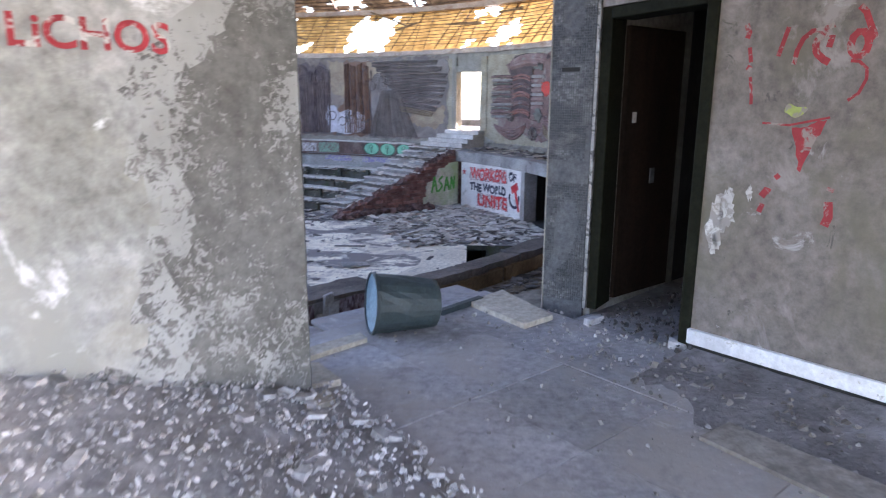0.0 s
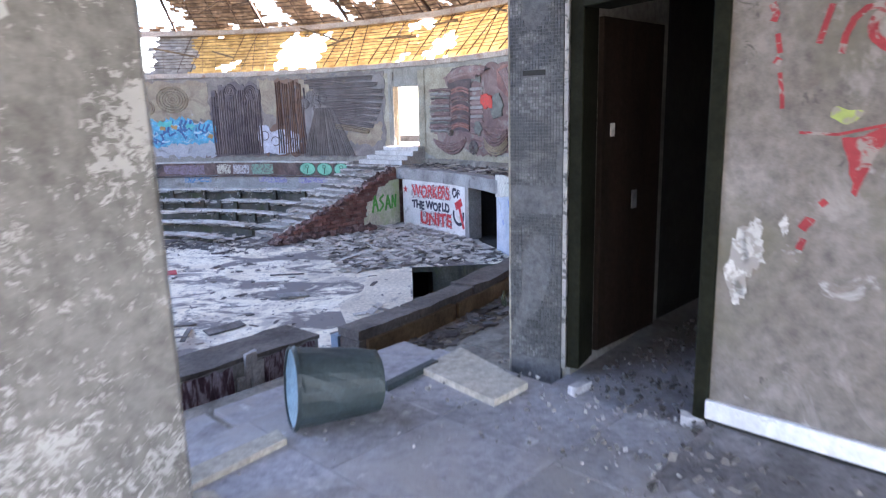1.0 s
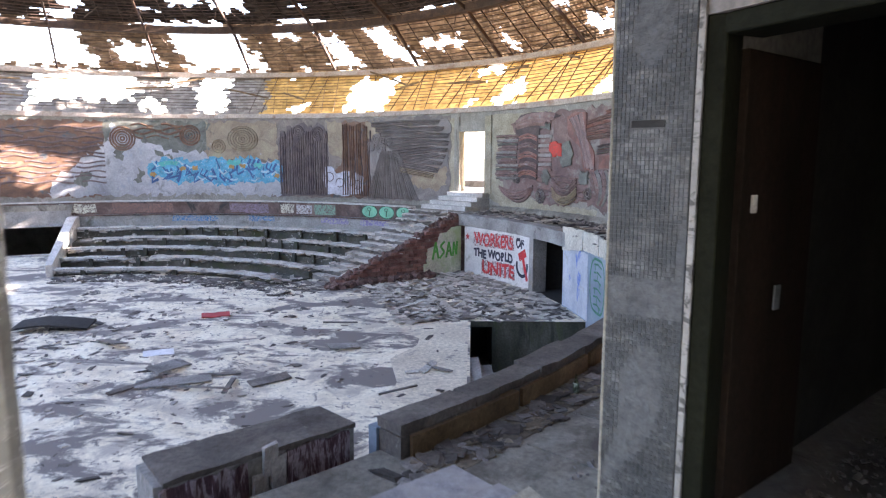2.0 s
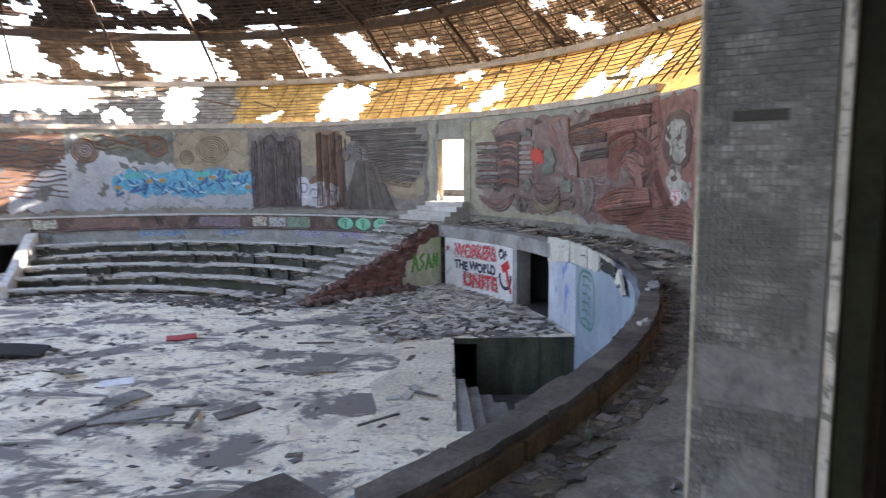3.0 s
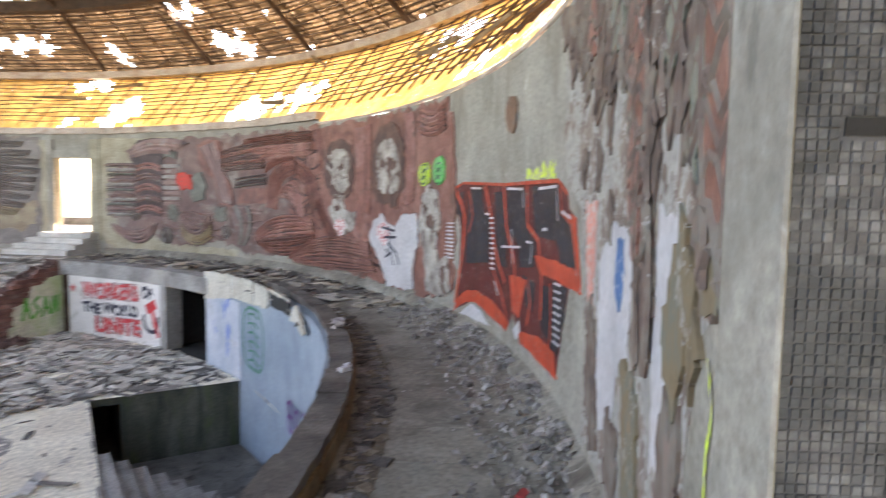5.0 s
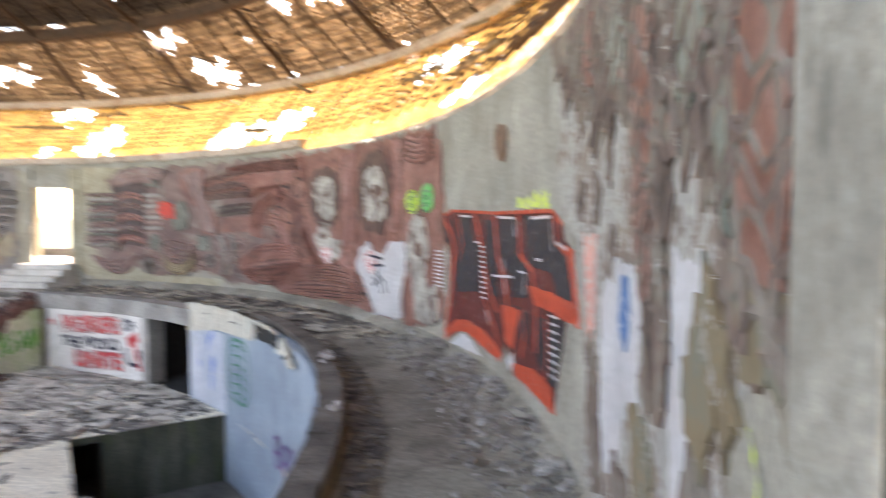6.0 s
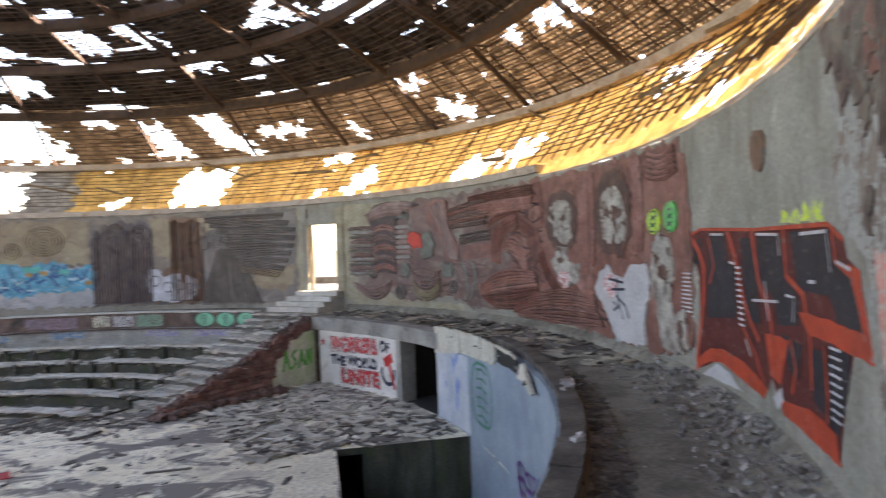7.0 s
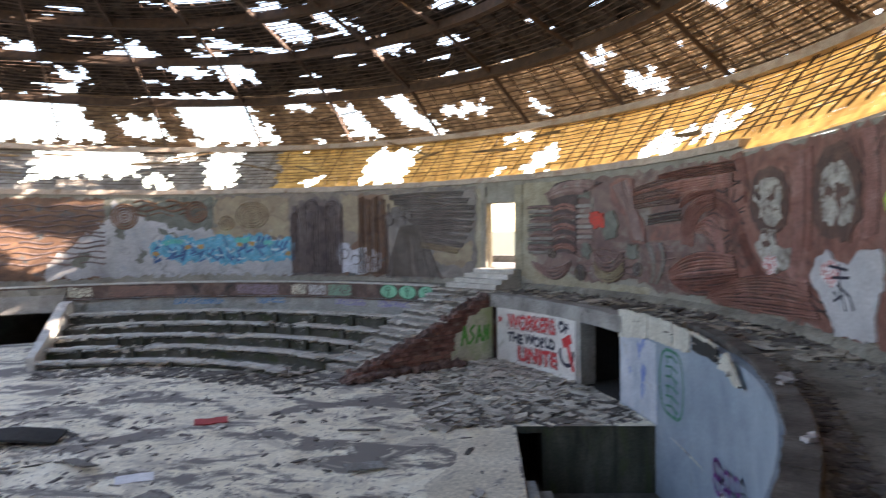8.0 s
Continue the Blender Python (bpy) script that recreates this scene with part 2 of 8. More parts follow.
bm = bmesh.new()
arc_block(bm, R_RET, R_RET + 0.27, -75, -45.3, ZB, Z_WALK - 0.3, 1.5)
prev = None
for i in range(41):
    a = -45.3 + (13.3 + 45.3) * i / 40
    r0, z1 = float(np.interp(a, [-22, -4], [R_PAR - 0.05, R_RET])), float(np.interp(a, [-16, -6], [-0.53, -0.62]))
    cur = [bm.verts.new(pol(r, a, z)) for r, z in ((r0, ZB), (R_RET + 0.27, ZB), (R_RET + 0.27, z1), (r0, z1))]
    if prev:
        for k in range(4):
            bm.faces.new((prev[k], prev[(k + 1) % 4], cur[(k + 1) % 4], cur[k]))
    else:
        bm.faces.new(cur[::-1])
    prev = cur
bm.faces.new(prev)
tagged(mesh_object("wall_retaining_blue", bm, BLUE_WALL), "curved pale blue painted wall below the walkway", "wall", kind="structure")
bm = bmesh.new()
arc_block(bm, R_RET, R_RET + 0.3, 21.3, 37.6, Z_FLOOR - 0.1, -1.12, 1.5)
tagged(mesh_object("wall_retaining_white", bm, WHITE_WALL), "curved whitewashed wall with painted slogan below the walkway", "wall", kind="structure")
bm = bmesh.new()
arc_block(bm, R_RET - 0.06, R_RET + 0.5, 12.6, 40.2, -1.16, Z_WALK + 0.02, 1.0, 0.01, random.Random(2))
arc_block(bm, R_RET - 0.02, R_RET + 0.5, 21.0, 22.1, Z_FLOOR, -1.16, 0.5, 0.015, random.Random(3))
tagged(mesh_object("walkway_edge_beam", bm, CONC), "chipped grey concrete edge beam of the walkway", "beam", kind="structure")
# vestibule behind the doorway, its darkness given by the wall colour
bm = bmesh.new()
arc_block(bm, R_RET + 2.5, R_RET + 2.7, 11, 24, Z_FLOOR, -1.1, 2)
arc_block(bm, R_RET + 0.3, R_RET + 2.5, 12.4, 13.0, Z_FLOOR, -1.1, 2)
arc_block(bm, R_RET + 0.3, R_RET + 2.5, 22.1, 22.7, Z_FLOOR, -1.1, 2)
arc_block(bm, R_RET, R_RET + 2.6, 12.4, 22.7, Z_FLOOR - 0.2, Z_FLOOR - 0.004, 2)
tagged(mesh_object("wall_vestibule", bm, BLACK), "vestibule behind the lower doorway, coloured near-black as unlit", "wall", kind="structure")
# unseen remainder of the ring, plain
bm = bmesh.new()
arc_block(bm, R_RET, R_RET + 0.3, 125, 285, Z_FLOOR - 0.1, Z_WALK - 0.3, 3)
tagged(mesh_object("wall_retaining_plain", bm, CONC), "plain grey concrete wall below the walkway", "wall", kind="structure")

# ---- parapet ----
PAR = surface("parapet_concrete", [(0.3, (0.07, 0.06, 0.054)), (0.55, (0.15, 0.13, 0.115)), (0.8, (0.25, 0.22, 0.2))], 1.8, 20, 0.9, 0.7,
              stains=[((0.3, 0.28, 0.25), 3.5, 0.68, 0.04, None)])
OCHRE = surface("ochre_render", [(0.3, (0.1, 0.065, 0.033)), (0.55, (0.22, 0.145, 0.075)), (0.8, (0.36, 0.25, 0.14))], 1.6, 20, 0.85, 0.4)
parapet = thing("parapet", pol(16.9, -25, Z_WALK), "low curved parapet with dark coping stones and ochre panels", "parapet")
rngp = random.Random(11)
a = -45.2
while a < 0.5:
    w = rngp.uniform(2.6, 3.6)
    bm = bmesh.new()
    h = rngp.uniform(-0.012, 0.012)
    arc_block(bm, R_PAR + rngp.uniform(-0.02, 0.02), R_SLAB - 0.09 + rngp.uniform(-0.02, 0.02), a + 0.05, a + w - 0.05, -0.535, Z_PAR + h, 0.6, 0.012, rngp)
    part("coping_stone", bm, PAR, parapet)
    a += w
a = -45.0
while a < 0.5:
    bm = bmesh.new()
    w = 4.95
    arc_block(bm, R_SLAB - 0.16, R_SLAB - 0.045, a + 0.12, a + w - 0.12, Z_WALK - 0.1, -0.54, 1.0, 0.006, rngp)
    part("face_panel", bm, OCHRE, parapet)
    a += w
bm = bmesh.new()
arc_block(bm, R_PAR + 0.04, R_SLAB - 0.08, -45.2, 0.6, Z_WALK - 0.3, -0.54, 1.5)
part("core", bm, PAR, parapet)

# ---- entrance platform and gallery ----
TILES = surface("dusty_floor_slabs", [(0.3, (0.28, 0.27, 0.28)), (0.55, (0.42, 0.405, 0.42)), (0.8, (0.55, 0.535, 0.55))], 1.0, 16, 0.9, 0.4,
                stains=[((0.36, 0.33, 0.31), 1.2, 0.54, 0.08, None), ((0.58, 0.56, 0.55), 3.6, 0.66, 0.04, None), ((0.2, 0.185, 0.18), 1.9, 0.63, 0.06, None)], each=0.14)
bm = bmesh.new()
arc_block(bm, 18.85, 25.9, -53.85, -47.5, -0.35, -0.05, 1.5)
arc_block(bm, R_WALL + 0.34, 25.9, -75, -53.85, -0.35, -0.05, 1.5)
arc_block(bm, R_WALL + 0.34, 25.9, -47.5, -30, -0.35, -0.05, 1.5)
tagged(mesh_object("floor_gallery", bm, TILES), "dusty grey screed of the entrance gallery", "floor", kind="structure")
bm = bmesh.new()
arc_block(bm, R_WALL + 0.35, 25.9, -30, 285, -0.35, -0.05, 3)
tagged(mesh_object("floor_gallery_round", bm, TILES), "grey screed of the outer gallery", "floor", kind="structure")
bm = bmesh.new()
arc_block(bm, R_WALL + 0.38, 25.9, -75, 285, 3.35, Z_RIM, 3)
tagged(mesh_object("ceiling_gallery", bm, CONC), "grey concrete ceiling slab of the outer gallery", "ceiling", kind="structure")
bm = bmesh.new()
for i in range(60):
    if 47 < i * 6 < 76:
        continue
    arc_block(bm, 25.5, 25.9, i * 6 - 0.4, i * 6 + 0.4, 0.3, 3.1, 1)
arc_block(bm, 25.5, 25.9, 0, 359.9, -6, 0.3, 3)
arc_block(bm, 25.5, 25.9, 0, 359.9, 3.1, 3.6, 3)
tagged(mesh_object("wall_outer", bm, CONC), "outer concrete wall with unglazed window openings", "wall", kind="structure")

# ---- the round mural wall ----
bm = bmesh.new()
for a0, a1 in ((-46.8, A_WIN0), (A_WIN1, 360 - 53.9)):
    arc_block(bm, R_WALL, R_WALL + 0.35, a0, a1, Z_WALK - 0.1, Z_RIM, 1.2)
arc_block(bm, R_WALL, R_WALL + 0.35, A_WIN0, A_WIN1, 2.83, Z_RIM, 1.2)
arc_block(bm, R_WALL, R_WALL + 0.35, A_WIN0, A_WIN1, Z_WALK - 0.1, 0.06, 1.2)
arc_block(bm, R_WALL, R_WALL + 0.35, -53.9, -46.8, 2.75, Z_RIM, 1.2)
arc_block(bm, R_WALL + 0.002, R_WALL + 0.33, 9, 250, Z_RIM, 3.7, 1.5)
wall = tagged(mesh_object("wall_mural", bm, CONC_PALE), "round bare concrete wall that carries the mosaic murals", "wall", kind="structure")
bm = bmesh.new()
n = 150
prev = None
for i in range(n + 1):
    a = -46.85 + (A_WIN0 - 1.5 + 46.85) * i / n
    cur = [bm.verts.new(pol(r, a, z)) for r, z in ((R_WALL - 0.22, Z_WALK + 0.01), (R_WALL - 0.17 + 0.02 * math.sin(i * 2.3), Z_WALK + 0.1 + 0.015 * math.sin(i * 1.7)), (R_WALL + 0.01, Z_WALK + 0.22))]
    if prev:
        for k in range(2):
            bm.faces.new((prev[k], cur[k], cur[k + 1], prev[k + 1]))
    prev = cur
tagged(mesh_object("baseboard", bm, WALK), "sloping concrete fillet along the foot of the wall", "skirting", kind="structure")

# ---- roof: outward-leaning band, then a shallow dome, of thin boards with holes ----
PROFILE = [(19.26, 3.58), (19.5, 3.92), (21.8, 6.4), (19.0, 8.5), (16.0, 9.8), (12.0, 10.9), (8.0, 11.6), (3.0, 12.0)]
ARC = [-0.42]
for (ra, za), (rb, zb) in zip(PROFILE, PROFILE[1:]):
    ARC.append(ARC[-1] + math.hypot(rb - ra, zb - za))


def roof_at(u, a, inward=0.0):
    """A point of the roof u metres up its profile; inward: metres under it."""
    r, z = float(np.interp(u, ARC, [p[0] for p in PROFILE])), float(np.interp(u, ARC, [p[1] for p in PROFILE]))
    if inward:
        if u < ARC[2]:
            r, z = r - inward * 0.72, z + inward * 0.69
        else:
            z -= inward
    return pol(r, a, z)


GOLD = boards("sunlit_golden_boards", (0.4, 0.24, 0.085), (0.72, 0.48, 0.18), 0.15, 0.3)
# GREYB and DARKB: the boards away from the sun, shade mixed into their colour
GREYB = boards("unlit_grey_boards", (0.2, 0.185, 0.165), (0.36, 0.335, 0.3), 0.1, 0.35)
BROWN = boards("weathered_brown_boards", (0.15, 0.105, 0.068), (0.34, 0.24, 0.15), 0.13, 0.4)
DARKB = boards("shaded_dark_boards", (0.03, 0.025, 0.021), (0.1, 0.08, 0.065), 0.03, 0.6)
STEEL = surface("rusted_steel", [(0.3, (0.05, 0.032, 0.024)), (0.6, (0.1, 0.06, 0.04)), (0.8, (0.16, 0.09, 0.05))], 4, 30, 0.8, 0.3)
PALE_BEAM = surface("pale_beam_paint", [(0.3, (0.4, 0.33, 0.27)), (0.6, (0.56, 0.47, 0.39)), (0.8, (0.66, 0.57, 0.48))], 1.5, 16, 0.7, 0.3,
                    stains=[((0.3, 0.18, 0.12), 2.0, 0.62, 0.08, None)])
# missing stretches: angle from, angle to, metres up the profile from, to
HOLES_LOW = [(62.5, 70, 0.1, 2.6), (39, 43, 0.2, 1.6), (19.5, 25, 0.1, 1.2), (13.5, 18, 0.5, 1.5), (44.6, 49.2, 2.3, 3.0), (-6.5, -1, 1.7, 2.5), (-16, -12, 0.1, 0.5),
             (104, 117.5, 1.0, 3.2), (90, 94.6, 0.2, 3.1), (99.2, 102.8, 0.2, 1.2), (76, 79, 0.2, 0.8), (1.9, 4.2, 3.0, 3.6)]
HOLES_HIGH = [(61, 65, 3.9, 6.4), (69.5, 73.2, 3.6, 6.1), (77, 81, 5.8, 6.8), (32, 40, 10.4, 11.4), (4.7, 10.7, 5.7, 6.5), (25.6, 30, 3.7, 4.8),
              (55.3, 61, 9.0, 10.2), (60, 64, 11, 13), (29.5, 33, 5.6, 6.2), (68.5, 74, 10.7, 12.7), (50, 57.5, 4.5, 5.2), (110, 121, 3.7, 6.8), (86, 97.5, 3.6, 7.3)]
HOLES_TOP = [(113.6, 118.2, 9.4, 11), (108.4, 112.6, 8, 9), (97.1, 101.6, 9.6, 11.4), (84, 90, 8.1, 10.6), (91, 96, 8.6, 9.8), (100, 106, 4.0, 5.6), (124, 175, 3.6, 17),
             (-175, -120, 3.6, 17), (-112, -70, 3.8, 12)]
HOLES = HOLES_LOW + HOLES_HIGH + HOLES_TOP
rngr = random.Random(5)
bmg, bmb, bmd, bmw = bmesh.new(), bmesh.new(), bmesh.new(), bmesh.new()


def missing(mid, um, r_here, low):
    """Whether the slat at this place has fallen."""
    lean = 0.0 if low else 1.1
    for h in HOLES:
        sh = lean * (um - (h[2] + h[3]) / 2)
        edge = (0.12 if 58 < h[0] < 72 else 0.4) * (math.sin(um * 3.1 + h[0]) + math.sin(um * 9.7 + h[1] * 3))
        if h[0] + sh + edge < mid < h[1] + sh + 0.7 * edge and h[2] < um + 0.25 * math.sin(mid * 2.1 + h[0]) < h[3]:
            return True
    x = radians(mid) * r_here
    clump = noise.noise(Vector((x * 0.75 + um * 0.35, um * 0.55, 3.3))) + 0.14 * noise.noise(Vector((x * 2.3, um * 2.6, 7.7)))
    if mid < 42 and mid > -60 and um < 8:
        return clump > (0.95 if low else 0.6)
    if um > 7:
        clump = noise.noise(Vector((x * 0.34, um * 1.5, 5.1))) + 0.3 * noise.noise(Vector((x * 1.3, um * 3.2, 9.4)))
        return clump > 0.36
    return clump > (0.56 if low else 0.4)


u, row = ARC[0], 0
while u < ARC[-1] - 0.05:
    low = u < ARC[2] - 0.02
    pitch = 0.15
    r_here = float(np.interp(u, ARC, [p[0] for p in PROFILE]))
    seg = 0.8 if low else 0.6 if u < 9 else 1.0
    a = -180.0 - seg * rngr.random()
    shift, rise = rngr.uniform(-0.45, 0.45), rngr.uniform(-0.05, 0.05)
    while a < 179.9:
        b = a + seg
        a_, b_ = (a - 0.02, b + 0.02) if low else (a - rngr.uniform(0.02, 0.3), b + rngr.uniform(0.02, 0.3))
        lap = 1.02 if low else 1.25
        mid, um = (a + b) / 2, u + pitch / 2
        if not missing(mid + shift, um + rise, r_here, low) and rngr.random() > (0.0 if low else 0.0012):
            # the unlit colours take over past 84 degrees and above u = 7
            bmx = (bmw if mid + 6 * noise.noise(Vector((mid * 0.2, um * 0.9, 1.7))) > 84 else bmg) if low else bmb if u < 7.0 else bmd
            t0, t1 = (rngr.uniform(0, 0.006), rngr.uniform(0, 0.006)) if low else (rngr.uniform(0.02, 0.035), rngr.uniform(0, 0.012))
            c = [roof_at(u, a_, t0), roof_at(u, b_, t0), roof_at(u + pitch * lap, b_, t1), roof_at(u + pitch * lap, a_, t1)]
            quad(bmx, *c)
        a = b
    u += pitch
    row += 1
tagged(mesh_object("ceiling_band_grey", bmw, GREYB), "stretch of ring boards coloured grey as out of the sun, full of holes", "ceiling", kind="structure")
tagged(mesh_object("ceiling_upper", bmd, DARKB), "upper dome of boards darkened for shade, full of holes", "ceiling", kind="structure")
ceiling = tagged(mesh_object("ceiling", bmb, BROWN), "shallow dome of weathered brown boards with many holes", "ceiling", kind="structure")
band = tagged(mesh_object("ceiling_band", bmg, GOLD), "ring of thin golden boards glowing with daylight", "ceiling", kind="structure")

# cornice under the band, ring beams, lattice of bars
bm = bmesh.new()
arc_block(bm, R_WALL - 0.1, R_WALL + 0.4, 9, 250, 3.7, 3.93, 0.8, 0.018, random.Random(8))
arc_block(bm, R_WALL - 0.02, R_WALL + 0.02, -110, 9, Z_RIM + 0.004, 3.62, 1.5, 0.01, random.Random(8))
tagged(mesh_object("cornice", bm, PALE_BEAM), "pale flaking cornice beam on top of the mural wall", "cornice", kind="structure")
bm = bmesh.new()
arc_block(bm, 21.2, 21.75, -179.9, 179.9, 6.1, 6.35, 1.5)
tagged(mesh_object("ring_beam", bm, PALE_BEAM), "pale ring beam of the roof", "beam", kind="structure")
for u_ring, size in ((6.93, 0.34), (10.2, 0.3), (13.2, 0.3), (17.0, 0.3)):
    bm = bmesh.new()
    p0 = roof_at(u_ring, 0, 0.25)
    r0 = p0.x - CX
    arc_block(bm, r0 - size / 2, r0 + size / 2, -179.9, 179.9, p0.z - 0.18, p0.z + 0.16, 2)
    tagged(mesh_object("ring_truss", bm, STEEL), "dark rusted steel ring truss under the dome", "truss", "ring trusses of the dome", "structure")


def lattice_bar(bm, pts, w):
    """A thin square bar through points of the roof."""
    prev = None
    for p in pts:
        out = Vector((p.x - CX, p.y - CY, 0)).normalized()
        cur = [bm.verts.new(p + out * x + Vector((0, 0, z))) for x, z in ((-w, -w), (w, -w), (w, w), (-w, w))]
        if prev:
            for k in range(4):
                bm.faces.new((prev[k], prev[(k + 1) % 4], cur[(k + 1) % 4], cur[k]))
        prev = cur


bm = bmesh.new()
rngl = random.Random(21)
u = 0.35
while u < 20:
    dip = [rngl.uniform(-0.03, 0.05) for _ in range(73)]
    lattice_bar(bm, [roof_at(u, -60 + i * 3.0, 0.1 + dip[i]) for i in range(67)], 0.013 if u < ARC[2] else 0.016)
    u += 0.24 if u < ARC[2] else 0.26
a = -58.0
while a < 140:
    lean = 2.0 if int(a * 10) % 2 else -1.0
    lattice_bar(bm, [roof_at(v, a + lean * v / 3.4, 0.12) for v in np.arange(0.0, 3.41, 0.42)], 0.018)
    a += 2.05
a = -58.0
while a < 140:
    lattice_bar(bm, [roof_at(v, a, 0.12) for v in np.arange(3.5, 21, 0.8)], 0.02)
    a += 3.3
tagged(mesh_object("ceiling_lattice", bm, STEEL), "rusted steel lattice of thin bars hung under the boards", "lattice", kind="structure")
bm = bmesh.new()
for i in range(14):
    a = -50 + i * 13.7
    for v0, v1 in ((3.5, 6.9), (6.9, 10.2), (10.2, 13.2), (13.2, 17)):
        p, q = roof_at(v0, a, 0.34), roof_at(v1, a, 0.34)
        d = (q - p).normalized()
        box(bm, (0.09, 0.16, (q - p).length), Matrix.Translation(p) @ d.to_track_quat("Z", "Y").to_matrix().to_4x4())
tagged(mesh_object("roof_rafters", bm, STEEL), "dark rusted radial rafters of the dome", "rafter", kind="structure")
bm = bmesh.new()
rngk = random.Random(31)
for i in range(26):
    a = rngk.uniform(-40, 120)
    v = rngk.uniform(0.4, 2.6)
    bar(bm, roof_at(v, a, 0.3), roof_at(v + rngk.uniform(-0.5, 1.2), a + rngk.uniform(3, 7), 0.25), 0.05, 0.09)
tagged(mesh_object("loose_battens", bm, OCHRE), "loose sagging battens under the golden boards", "batten", kind="stuff")
bm = bmesh.new()
for i in range(110):
    a = rngk.uniform(5, 125)
    v = rngk.uniform(3.6, 12.5)
    w = rngk.uniform(0.012, 0.035)
    bar(bm, roof_at(v, a, 0.12), roof_at(v + rngk.uniform(-0.9, 0.9), a + rngk.uniform(-6, 6), 0.16 + rngk.uniform(0, 0.25)), w, w * 1.6)
tagged(mesh_object("hanging_laths", bm, STEEL), "bent rusty rods and laths sagging under the dome holes", "lath", kind="stuff")


# ---- patches on the round walls ----
def wallpatch(bm, outline, depth, r=R_WALL, ragged=0.06, seed=0, outward=False, step=0.3):
    """A patch proud of a round wall by depth, from an outline of (angle, height), with ragged edges."""
    rng = random.Random(seed)
    k = radians(1) * r
    pts = [(a * k, z) for a, z in outline]
    loop = []
    for (x0, z0), (x1, z1) in zip(pts, pts[1:] + pts[:1]):
        n = max(1, int(math.hypot(x1 - x0, z1 - z0) / step))
        for i in range(n):
            t = i / n
            loop.append((x0 + (x1 - x0) * t + rng.uniform(-ragged, ragged), z0 + (z1 - z0) * t + rng.uniform(-ragged, ragged)))
    tmp = bmesh.new()
    vs = [tmp.verts.new((x, 0, z)) for x, z in loop]
    es = [tmp.edges.new((vs[i], vs[i - 1])) for i in range(len(vs))]
    bmesh.ops.triangle_fill(tmp, use_beauty=True, edges=es, normal=(0, -1, 0))
    x0, x1 = min(p[0] for p in loop), max(p[0] for p in loop)
    x = math.ceil(x0 / 0.45) * 0.45
    while x < x1:
        bmesh.ops.bisect_plane(tmp, geom=tmp.verts[:] + tmp.edges[:] + tmp.faces[:], plane_co=(x, 0, 0), plane_no=(1, 0, 0))
        x += 0.45
    s = 1 if outward else -1
    front = {v: bm.verts.new(pol(r + s * depth, v.co.x / k, v.co.z)) for v in tmp.verts}
    for f in tmp.faces:
        bm.faces.new([front[v] for v in f.verts])
    if depth > 0.006:
        back = {}
        for e in tmp.edges:
            if len(e.link_faces) == 1:
                for v in e.verts:
                    if v not in back:
                        back[v] = bm.verts.new(pol(r - s * 0.01, v.co.x / k, v.co.z))
                a, b = e.verts
                bm.faces.new((front[a], front[b], back[b], back[a]))
    tmp.free()


def oval(a, z, wa, hz, n=20, start=0):
    return [(a + wa * math.cos(2 * math.pi * i / n + start), z + hz * math.sin(2 * math.pi * i / n + start)) for i in range(n)]


def stroke(bm, pts, width, depth, r=R_WALL, outward=False):
    """A painted or moulded stroke along points of (angle, height) on a round wall."""
    s = 1 if outward else -1
    k = radians(1) * r
    prev = None
    for i, (a, z) in enumerate(pts):
        a0, z0 = pts[max(0, i - 1)]
        a1, z1 = pts[min(len(pts) - 1, i + 1)]
        dx, dz = (a1 - a0) * k, z1 - z0
        d = math.hypot(dx, dz) or 1.0
        nx, nz = -dz / d * width / 2, dx / d * width / 2
        cur = [bm.verts.new(pol(r + s * 0.002, a + nx / k, z + nz)), bm.verts.new(pol(r + s * depth, a, z)),
               bm.verts.new(pol(r + s * 0.002, a - nx / k, z - nz))] if depth > 0.012 else \
              [bm.verts.new(pol(r + s * depth, a + nx / k, z + nz)), bm.verts.new(pol(r + s * depth, a - nx / k, z - nz))]
        if prev:
            for j in range(len(cur) - 1):
                bm.faces.new((prev[j], prev[j + 1], cur[j + 1], cur[j]))
        prev = cur


def text_mesh(body, size, bold=0.0):
    """Vertices and faces of a word in the built-in font, its middle at the origin, in x and y."""
    cu = bpy.data.curves.new("word", "FONT")
    cu.body, cu.size, cu.align_x, cu.align_y, cu.offset = body, size, "CENTER", "CENTER", bold
    ob = bpy.data.objects.new("word", cu)
    scene.collection.objects.link(ob)
    dg = bpy.context.evaluated_depsgraph_get()
    me = ob.evaluated_get(dg).to_mesh()
    verts = [tuple(v.co) for v in me.vertices]
    faces = [tuple(p.vertices) for p in me.polygons]
    bpy.data.objects.remove(ob)
    bpy.data.curves.remove(cu)
    return verts, faces


def wall_word(bm, body, a, z, size, depth, r, outward=False, bold=0.0, tilt=0.0, wide=1.0):
    """A word painted on a round wall about (a, z)."""
    vs, fs = text_mesh(body, size, bold)
    s = 1 if outward else -1
    k = radians(1) * r
    c, d = math.cos(radians(tilt)), math.sin(radians(tilt))
    made = [bm.verts.new(pol(r + s * depth, a + s * (x * wide * c - y * d) / k, z + x * d + y * c)) for x, y, _ in vs]
    for f in fs:
        try:
            bm.faces.new([made[i] for i in f])
        except ValueError:
            pass


